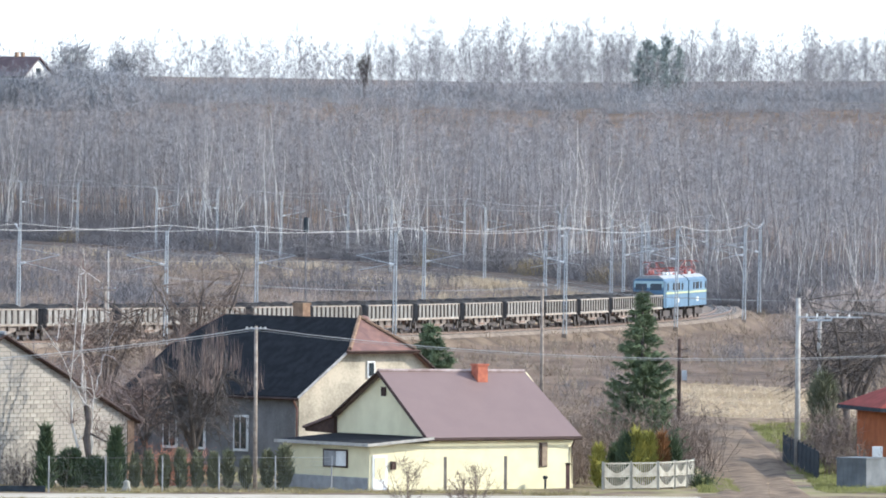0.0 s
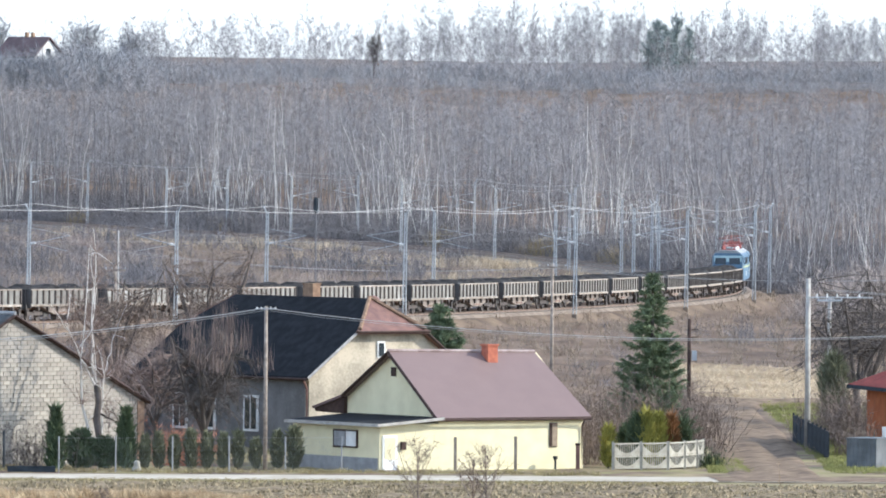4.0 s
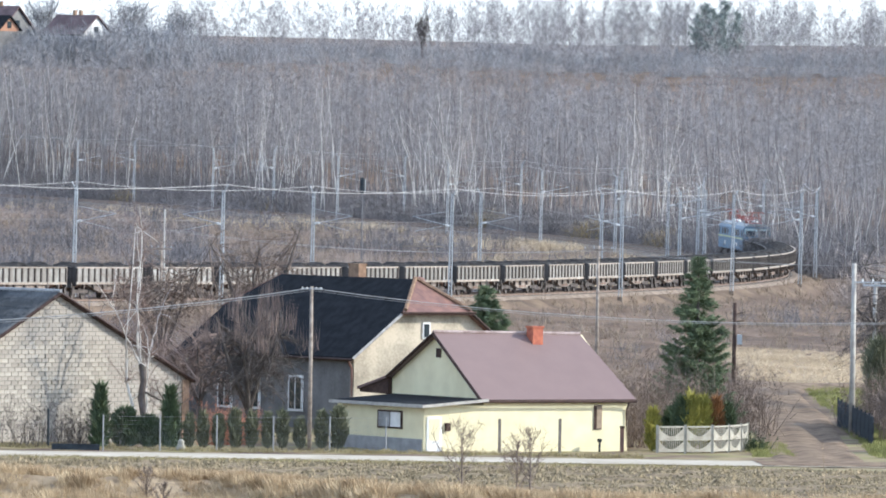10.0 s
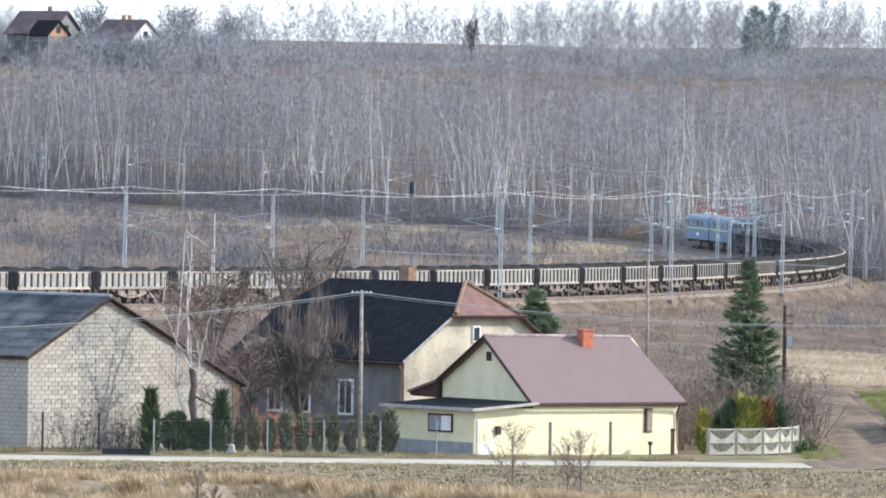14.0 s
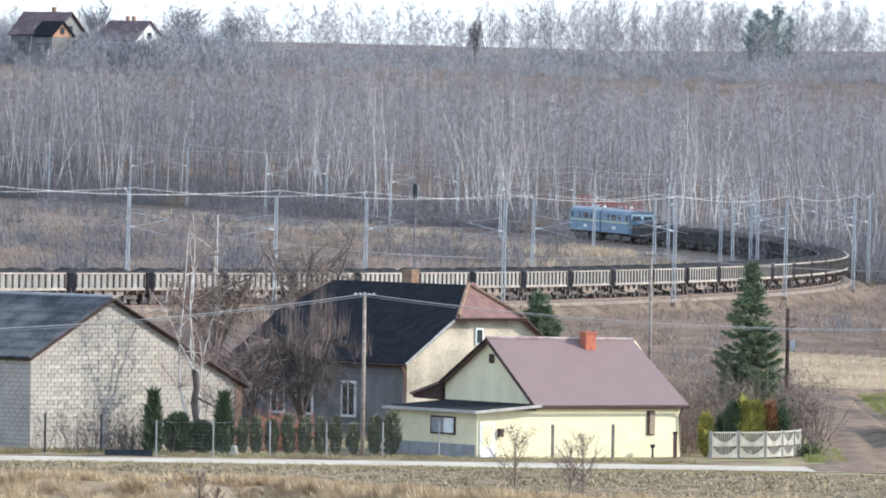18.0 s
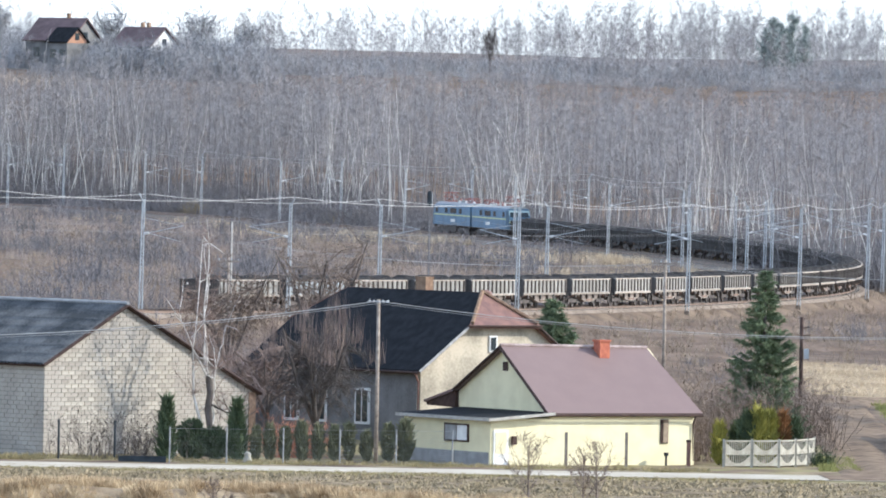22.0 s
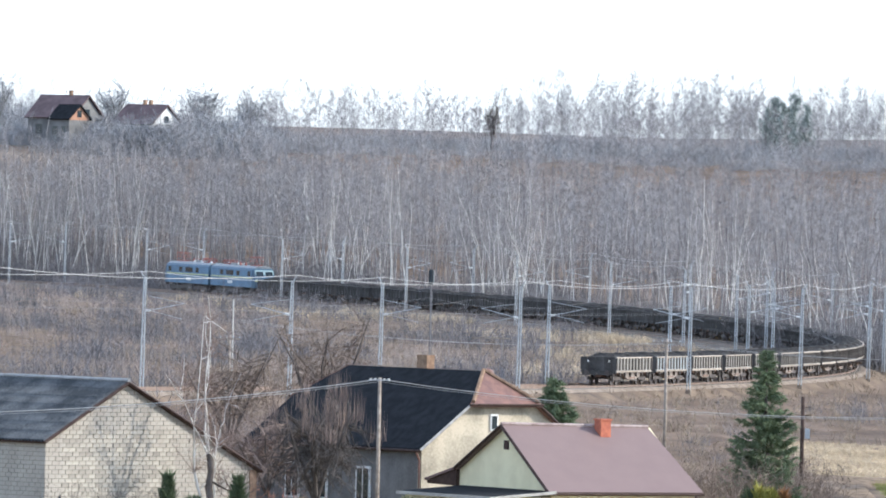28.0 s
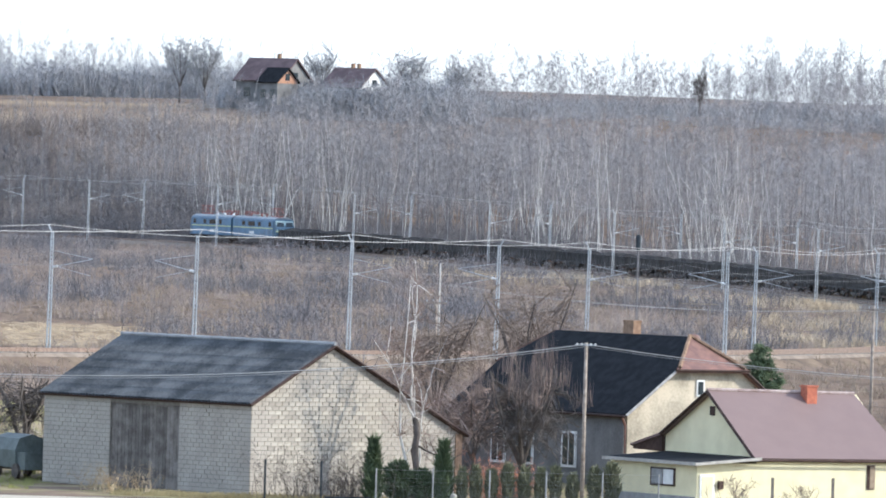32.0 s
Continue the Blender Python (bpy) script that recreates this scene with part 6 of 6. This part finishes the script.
    evergreen("ivy_tree", "dark ivy-covered shrub behind the pole", "shrub", 29.4, 636, 4.6, 1.9, 120, "hedge", "round", 1200)
    # saplings in the field edge
    for i, (x, y, h) in enumerate(((2.8, 505.6, 3.5), (5.5, 503, 2.8), (6.2, 506.5, 3.0), (-12.8, 506, 2.0), (-11.9, 503, 1.4))):
        tree("sapling", "thin leafless sapling at the edge of the ploughed field", "sapling", x, y, h, 130 + i, 0.75, 0.06, 22, 420, 0.1, "sapling", "sapling", 0.0, 0.010, 0.13, group="saplings at the field edge")
    tree("dry_stalk", "single dry weed stalk at the field edge", "weed", 20.7, 502.5, 3.0, 140, 0.06, 0.02, 6, 12, 0.4, "straw", "straw", 0.0, 0.008, 0.05)
    for i, x in enumerate((-31.2, -29.8, -32.4)):
        shrub("weed_clump", "dry brown weeds before the barn door", "weeds", x, 561.5 + i, 1.8, 150 + i, 40, "straw", 0.012)


gardens()


# ---- fences, poles, small things ----
def fences():
    post = Shape().tube([(0, 0, -0.2), (0, 0, 1.95)], 0.04, 8).mesh("post", M["grey_base"])
    f = thing("mesh_fence", "grey wire-mesh garden fence on thin posts", "fence")
    xs = np.linspace(-16.5, -1.1, 6)
    for x in xs:
        y = 556.0 + (x + 16.5) * 0.28
        part("post", post, None, f).location = (x, y, gz(x, y))
    xs2 = np.linspace(-16.5, -1.1, 140)
    ys2 = 556.0 + (xs2 + 16.5) * 0.28
    zg = ground_z(xs2, ys2)
    for k in range(9):
        part("wire", Shape().tube(np.c_[xs2[::6], ys2[::6], zg[::6] + 0.1 + k * 0.22], 0.002 if k not in (8,) else 0.006, 4), M["grey_base"], f)
    up = Shape()
    up.spikes(np.c_[xs2, ys2, zg], np.c_[xs2, ys2, zg + 1.85], 0.004)
    tagged(part("wire_mesh", up, M["grey_base"], f), kind="stuff")
    g = thing("yard_fence", "dark thin fence posts before the barn gable", "fence")
    for x, y in ((-22.6, 557.0), (-19.55, 557.4)):
        part("post", Shape().tube([(0, 0, -0.2), (0, 0, 2.2)], 0.06, 8), M["fence_dark"], g).location = (x, y, gz(x, y))
    part("kerb", Shape().box((-18.0, 556.2, FLAT + 0.1), (2.6, 0.3, 0.45), 0.1), M["fence_dark"], g, "low dark kerb wall")
    h = thing("post_row", "weathered posts along the yellow house wall", "fence posts")
    for x, y in ((5.15, 561.6), (8.5, 563.6)):
        part("post", Shape().box((0, 0, 0.85), (0.17, 0.17, 2.1)), M["wood_pole"], h).location = (x, y, gz(x, y))
    b = thing("water_post", "short black garden standpipe by the house wall", "standpipe", at_ground(10.75, 566.0))
    part("body", Shape().tube([(0, 0, -0.1), (0, 0, 0.55), (0, 0, 0.6), (0, 0, 0.75)], [0.06, 0.06, 0.13, 0.13], 8), M["fence_dark"], b)
    b = thing("gas_post", "red-brown marker post at the corner of the house", "marker post", at_ground(12.0, 566.5))
    part("body", Shape().box((0, 0, 0.6), (0.22, 0.2, 1.5)), M["rust_tile"], b)
    part("cap", Shape().box((0, 0, 1.4), (0.28, 0.26, 0.12)), M["dark_wood"], b)
    s = thing("garden_statue", "small white garden ornament by the hedge", "garden ornament", at_ground(-12.3, 557.8))
    part("figure", Shape().tube([(0, 0, 0), (0, 0, 0.2), (0.03, 0, 0.3), (0, 0, 0.5), (0.02, 0, 0.62)], [0.3, 0.26, 0.16, 0.2, 0.08], 10), M["fence_concrete"], s, smooth=True)
    # concrete panel fence
    cf = thing("concrete_fence", "pale precast concrete fence with arched openwork panels", "fence")
    pts = [(13.93, 565.5), (15.51, 566.5), (17.05, 567.5), (18.02, 569.3), (18.75, 571.1), (19.2, 573.0)]
    for (x0, y0), (x1, y1) in zip(pts[:-1], pts[1:]):
        L, a = math.hypot(x1 - x0, y1 - y0), math.atan2(y1 - y0, x1 - x0)
        z = FLAT
        cx, cy = (x0 + x1) / 2, (y0 + y1) / 2
        for row in (0, 1):
            zb = 0.08 + row * 0.72
            n = 12
            half = L / 2 - 0.1
            arch = [(-half, zb), (half, zb)] + [(half * (1 - 2 * i / n), zb + 0.14 + 0.50 * (1 - 2 * i / n) ** 2) for i in range(n + 1)]
            top = np.array(arch[2:])
            ring = np.concatenate([top, np.c_[top[:, 0], np.full(n + 1, zb)]])
            v = np.concatenate([np.c_[ring[:, 0], np.full(2 * n + 2, q), ring[:, 1]] for q in (-0.028, 0.028)])
            k, m = np.arange(n), 2 * n + 2
            pan = Shape().add(v, np.concatenate([np.stack(q, -1) for q in ((k, k + 1, k + n + 2, k + n + 1), (k + m, k + m + n + 1, k + m + n + 2, k + m + 1), (k, k + m, k + m + 1, k + 1), (k + n + 1, k + n + 2, k + m + n + 2, k + m + n + 1))]))
            ob = part("panel", pan, M["fence_concrete"], cf)
            ob.matrix_world = pose(cx, cy, z, 0, 0, math.degrees(a))
            part("top_rail", Shape().box((0, 0, zb + 0.67), (L - 0.14, 0.06, 0.08)), M["fence_concrete"], ob)
            for i in range(2, n - 1):
                part("slat", Shape().box((-half + 2 * half * i / n, 0, zb + 0.38), (0.035, 0.04, 0.52)), M["fence_concrete"], ob)
    for x, y in pts:
        part("post", Shape().box((0, 0, 0.75), (0.14, 0.14, 1.66)), M["fence_concrete"], cf).location = (x, y, FLAT)
    # dark sheet fence and grey store on the right-hand plot
    df = thing("dark_fence", "dark grey solid board fence along the track", "fence")
    a, b2 = np.array((25.85, 611.0)), np.array((26.75, 584.0))
    for i in range(9):
        p, q = a + (b2 - a) * i / 9, a + (b2 - a) * (i + 1) / 9
        m = (p + q) / 2
        part("panel", Shape().box((0, 0, 0.75), (math.hypot(*(q - p)) - 0.06, 0.06, 1.65)), M["fence_dark"], df).matrix_world = pose(m[0], m[1], gz(*m), 0, 0, math.degrees(math.atan2(q[1] - p[1], q[0] - p[0])))
        part("post", Shape().box((0, 0, 0.8), (0.1, 0.1, 1.8)), M["fence_dark"], df).location = (p[0], p[1], gz(*p))
    gw = thing("metal_shed", "grey sheet-metal store beside the road", "shed", pose(27.2, 572.0, gz(27.5, 572), 0, 0, -32))
    part("wall", Shape().box((0.95, 1.2, 0.8), (1.9, 2.4, 1.7)), M["shed_sheet"], gw)
    part("roof", Shape().box((0.95, 1.2, 1.68), (2.0, 2.5, 0.07)), M["shed_sheet"], gw)
    for i in range(7):
        part("rib", Shape().box((0.15 + i * 0.27, -0.015, 0.8), (0.05, 0.03, 1.66)), M["shed_sheet"], gw)
    bx = thing("meter_box", "white utility box on a post by the shed", "utility box", at_ground(30.4, 590))
    part("box", Shape().box((0, 0, 1.25), (0.6, 0.35, 0.9)), M["white"], bx)
    part("stand", Shape().box((0, 0, 0.4), (0.15, 0.15, 0.9)), M["fence_dark"], bx)
    # orange house
    oh = thing("orange_house", "orange rendered house with a red sheet-metal roof", "house", pose(31.75, 600, -4.85, 0, 0, 12))
    part("wall", Shape().box((4.5, 4, 1.75), (9.0, 8.0, 4.1)), M["orange"], oh)
    rf = Shape()
    slab(rf, (-0.95, -0.9, 3.75), (10, -0.9, 3.75), (6.5, 4, 5.6), (2.8, 4, 5.6), 0.14)
    slab(rf, (10, 8.9, 3.75), (-0.95, 8.9, 3.75), (2.8, 4, 5.6), (6.5, 4, 5.6), 0.14)
    slab(rf, (-0.95, 8.9, 3.75), (-0.95, -0.9, 3.75), (2.8, 4, 5.6), (2.8, 4.01, 5.6), 0.14)
    slab(rf, (10, -0.9, 3.75), (10, 8.9, 3.75), (6.5, 4.01, 5.6), (6.5, 4, 5.6), 0.14)
    part("roof", rf, M["red_roof"], oh)
    part("eaves_board", Shape().box((4.5, -0.92, 3.62), (10.9, 0.06, 0.22)).box((-0.97, 4, 3.62), (0.06, 9.8, 0.22)), M["fence_dark"], oh)
    part("drainpipe", Shape().tube([(-0.6, -0.85, 3.55), (0.5, -0.1, 3.1), (0.5, -0.1, 0.0)], 0.07, 8), M["fence_dark"], oh)
    part("window", Shape().box((2.6, -0.03, 1.9), (1.1, 0.08, 1.3)), M["dark_glass"], oh)


def pole(x, y, h, material, label, arm=0.0, top="", r=0.13, category="utility pole", name="utility_pole"):
    ob = thing(name, label, category, at_ground(x, y))
    part("post", Shape().tube([(0, 0, -0.3), (0, 0, h)], [r, r * 0.72], 10), M[material], ob, smooth=True)
    if arm:
        part("crossarm", Shape().box((0, -0.12, h - 0.25), (arm, 0.1, 0.12)), M["wood_pole" if material == "wood_pole" else "galv"], ob)
        for k in (-0.45, -0.15, 0.15, 0.45):
            part("insulator", Shape().tube([(k * arm, -0.12, h - 0.2), (k * arm, -0.12, h - 0.06)], 0.04, 6), M["galv"], ob)
    return ob


def span(parent, a, b, sag, r=0.02, n=15):
    t = np.linspace(0, 1, n)
    a, b = np.array(a, float), np.array(b, float)
    p = a[None] * (1 - t)[:, None] + b[None] * t[:, None]
    p[:, 2] -= 4 * sag * t * (1 - t)
    part("wire", Shape().tube(p, r, 5, cap=False), M["cable"], parent)


def poles():
    pole(-5.3, 560, 9.05, "wood_pole", "tall weathered wooden utility pole in the hedge row", 0.0)
    w = thing("power_lines", "bundled overhead power lines between the village poles", "power lines")
    top = (-5.32, 559.9, 4.05)
    for k, r in ((0.0, 0.028), (0.12, 0.014)):
        span(w, (top[0], top[1], top[2] - k), (-46.0, 558.0, 1.7 - k), 1.05, r)
        span(w, (top[0], top[1], top[2] - k), (38.0, 557.5, 3.5 - k * 0.5), 1.2, r * 0.75)
    brk = part("bracket", Shape().box((-5.3, 559.85, 4.02), (1.2, 0.07, 0.07)), M["galv"], w)
    for k in (-0.5, -0.25, 0.25, 0.5):
        part("insulator", Shape().tube([(-5.3 + k, 559.8, 4.0), (-5.3 + k, 559.8, 4.12)], 0.045, 6), M["loco_white"], brk)
    p = pole(26.2, 600, 10.0, "concrete", "tall pale concrete utility pole by the dark fence", 0.0, r=0.19)
    part("crossarm", Shape().box((1.9, -0.1, 8.9), (3.8, 0.08, 0.08)), M["galv"], p)
    for k in (0.5, 1.1, 1.7, 2.3, 3.0):
        part("insulator", Shape().tube([(k, -0.1, 8.9), (k, -0.1, 9.1)], 0.06, 6), M["loco_white"], p)
    pole(29.3, 640, 8.0, "concrete", "grey concrete pole among the bare trees", 1.6, r=0.17)
    p = pole(20.5, 640, 6.4, "dark_wood", "dark wooden pole with a box by the dirt track", 0.0, r=0.15)
    part("switch_box", Shape().box((0.32, -0.1, 4.1), (0.3, 0.26, 0.62)), M["galv"], p, "grey switch box")
    for k in (5.2, 5.7):
        part("bracket", Shape().tube([(0, 0, k), (0.55, -0.05, k + 0.08)], 0.03, 6), M["dark_wood"], p)
    tp = pole(12.25, 660, 9.2, "wood_pole", "wooden telegraph pole with a crossarm in the scrub", 1.9, r=0.13)
    pole(-16.2, 668, 7.6, "wood_pole", "wooden telegraph pole with a crossarm in the scrub", 1.4, r=0.12)
    pole(-16.55, 690, 9.2, "concrete", "slim pale lighting pole beside the railway", 0.0, r=0.08)
    for k in (-0.9, -0.3, 0.3, 0.9):
        span(w, (12.25 + k, 660, 5.0), (-16.2 + k * 0.7, 668, 5.8), 0.7, 0.007)
        span(w, (12.25 + k, 660, 5.0), (44 + k, 650, 5.2), 0.8, 0.007)
        span(w, (29.3 + k * 0.8, 640, 4.0), (70 + k, 610, 3.5), 0.6, 0.009)
    # signal by the far track
    sx, sy = -4.66, 1000.0
    z = gz(sx, sy)
    sg = thing("railway_signal", "tall railway signal post with an oval head", "railway signal", pose(sx, sy, z))
    part("post", Shape().tube([(0, 0, -0.3), (0, 0, 7.6)], 0.07, 8), M["thicket_bark"], sg)
    part("head", Shape().tube([(0, -0.1, 7.5), (0, -0.1, 7.7), (0, -0.1, 8.9), (0, -0.1, 9.1)], [0.14, 0.26, 0.26, 0.14], 10), M["fence_dark"], sg)
    part("backing_rim", Shape().tube([(0.26, 0, 7.6), (0.26, 0, 9.0)], 0.05, 6), M["galv"], sg, "pale rim")
    part("ladder", Shape().box((0.14, -0.12, 3.5), (0.05, 0.05, 7.0)), M["thicket_bark"], sg)
    # goal-like timber frame in the scrub
    gfx, gfy = 1.3, 905.0
    fr = thing("timber_frame", "weathered two-legged timber frame in the scrub", "timber frame", at_ground(gfx, gfy))
    for k in (-1.0, 1.0):
        part("leg", Shape().box((k, 0, 1.9), (0.12, 0.12, 4.0)), M["wood_pole"], fr)
    part("beam", Shape().box((0, 0, 3.8), (3.4, 0.12, 0.14)), M["wood_pole"], fr)


fences()
poles()


# ---- beside the barn: a covered trailer ----
def trailer():
    x, y = -37.0, 578.0
    t = thing("covered_trailer", "farm trailer under a grey-green tarpaulin beside the barn", "trailer", at_ground(x, y, 30))
    hoop = [(-1.0, 0.6), (1.0, 0.6), (1.05, 1.6), (0.8, 2.25), (0.0, 2.5), (-0.8, 2.25), (-1.05, 1.6)]
    part("tarpaulin", Shape().prism(hoop, -0.6, 2.6, axis=1), M["tarp"], t)
    part("tarpaulin_flap", Shape().prism([(-0.9, 0.5), (0.9, 0.5), (0.9, 1.3), (-0.9, 1.5)], -1.6, -0.6, axis=1), M["tarp"], t)
    part("chassis", Shape().box((0, 0.6, 0.55), (1.7, 4.0, 0.16)), M["wheel"], t)
    for sx in (-0.95, 0.95):
        for sy in (-0.6, 1.8):
            part("wheel", disc(Shape(), (sx, sy, 0.42), 0.42, 0.2), M["wheel"], t)


trailer()


# ---- houses on the hill ----
def hill_house(x, y, w, d, e, r, rz, wall, roof, label, chim=(), gable=""):
    z = gz(x, y)
    h = thing("hill_house", label, "house", pose(x, y, z, 0, 0, rz))
    part("wall", Shape().prism([(-d / 2, -0.5), (d / 2, -0.5), (d / 2, e), (0, r), (-d / 2, e)], -w / 2, w / 2), M[wall], h)
    rf = Shape()
    k = (r - e) / (d / 2)
    slab(rf, (-w / 2 - 0.4, -d / 2 - 0.5, e - 0.5 * k + 0.2), (w / 2 + 0.4, -d / 2 - 0.5, e - 0.5 * k + 0.2), (w / 2 + 0.4, 0, r + 0.2), (-w / 2 - 0.4, 0, r + 0.2), 0.2)
    part("roof", rf, M[roof], h)
    rf = Shape()
    slab(rf, (w / 2 + 0.4, d / 2 + 0.5, e - 0.5 * k + 0.2), (-w / 2 - 0.4, d / 2 + 0.5, e - 0.5 * k + 0.2), (-w / 2 - 0.4, 0, r + 0.2), (w / 2 + 0.4, 0, r + 0.2), 0.2)
    part("roof", rf, M[roof], h)
    if gable:
        part("gable", Shape().prism([(-d / 2 + 0.1, e - 0.4), (d / 2 - 0.1, e - 0.4), (d / 2 - 0.1, e), (0, r - 0.05), (-d / 2 + 0.1, e)], w / 2, w / 2 + 0.06), M[gable], h, "orange brick gable")
    for c in chim:
        part("chimney", Shape().box((c, 0.1, r + 0.5), (0.5, 0.5, 0.8)), M["brick_brown"], h)
    for xx in (-w / 4, w / 4):
        part("window", Shape().box((xx, -d / 2 - 0.03, e * 0.55), (1.2, 0.08, 1.4)), M["dark_glass"], h)
    part("gable_window", Shape().box((w / 2 + 0.03, 0, e + 0.6), (0.08, 1.0, 1.1)), M["dark_glass"], h)
    return h


def hill_top():
    # the dark plaster stands in for this house's unlit left wall
    a = hill_house(-65.6, 1604, 8.6, 8.0, 4.4, 7.6, -33, "shade_plaster", "hill_roof", "house with shade-greyed walls and a maroon roof on the hilltop", (1.0,))
    hill_house(-64.6, 1598, 4.0, 4.4, 4.6, 6.5, -42, "shade_plaster", "tar", "grey side wing with an orange gable on the hilltop", (), "hill_brick")
    hill_house(-52.6, 1602, 7.5, 7.5, 3.6, 6.4, -36, "white", "hill_roof", "white gabled house with a maroon roof on the hilltop", (-0.6, 0.6))
    hill_house(-84.5, 1690, 5.0, 4.5, 2.4, 4.0, 40, "beige", "barn_roof", "small far house between the hilltop trees")
    rng = np.random.default_rng(41)
    protos = [bush(700 + i, 4.2, 40, 0.030) for i in range(6)]
    pl = []
    for x0, x1, y0, n, s in ((-60.5, -54, 1588, 240, 1.25), (-54, -34, 1588, 240, 1.5), (-70, -66.5, 1590, 20, 0.7), (-75, -66, 1600, 60, 1.0), (-20, 20, 1632, 160, 0.8), (10, 140, 1636, 700, 0.9), (-26, 140, 1598, 460, 0.6), (-112, -70, 1645, 420, 1.5), (-34, -20, 1600, 50, 0.9), (-46, 12, 1642, 260, 0.6), (-62, -46, 1610, 40, 1.3)):
        for i in range(n):
            x = rng.uniform(x0, x1)
            pl.append((x, y0 + rng.uniform(0, 22), 0, rng.random() * 6.28, s * rng.uniform(0.6, 1.15), rng.integers(6)))
    pl = np.array(pl)
    pl[:, 2] = ground_z(pl[:, 0], pl[:, 1]) - 0.2
    scatter("hilltop_thicket", M["thicket"], protos, pl, "dense haze-greyed leafless thicket round the hilltop houses", "thicket")
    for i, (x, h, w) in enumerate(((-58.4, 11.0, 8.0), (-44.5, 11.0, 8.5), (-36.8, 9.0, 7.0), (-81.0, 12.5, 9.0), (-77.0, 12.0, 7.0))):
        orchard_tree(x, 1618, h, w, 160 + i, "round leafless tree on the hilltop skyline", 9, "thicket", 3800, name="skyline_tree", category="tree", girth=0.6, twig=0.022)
    o = orchard_tree(1.6, 1640, 8.5, 4.0, 170, "dark crooked leafless tree on the skyline", 5, "bark", 1500, name="skyline_tree", category="tree", twig=0.02)

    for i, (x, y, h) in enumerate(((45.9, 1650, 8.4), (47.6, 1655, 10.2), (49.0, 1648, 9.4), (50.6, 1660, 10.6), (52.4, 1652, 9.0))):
        tree("ridge_conifer", "distant haze-paled conifer on the wooded ridge", "conifer", x, y, h, 180 + i, 0.34, 0.14, 46, 1500, 0.06, "bark", "conifer_haze", 0.1, 0.034, 0.09, group="conifers on the ridge")


hill_top()
build_woods()
build_brush()
build_grass()


def motions():
    for ob, s, reach in TRAIN:
        turn = pose(0, 0, 0, 0, 0, 180) if reach < 0 else Matrix()
        walk(ob, [(t, pose_on_line(s + SPEED * t, abs(reach)) @ turn) for t in range(0, 33, 2)])


motions()
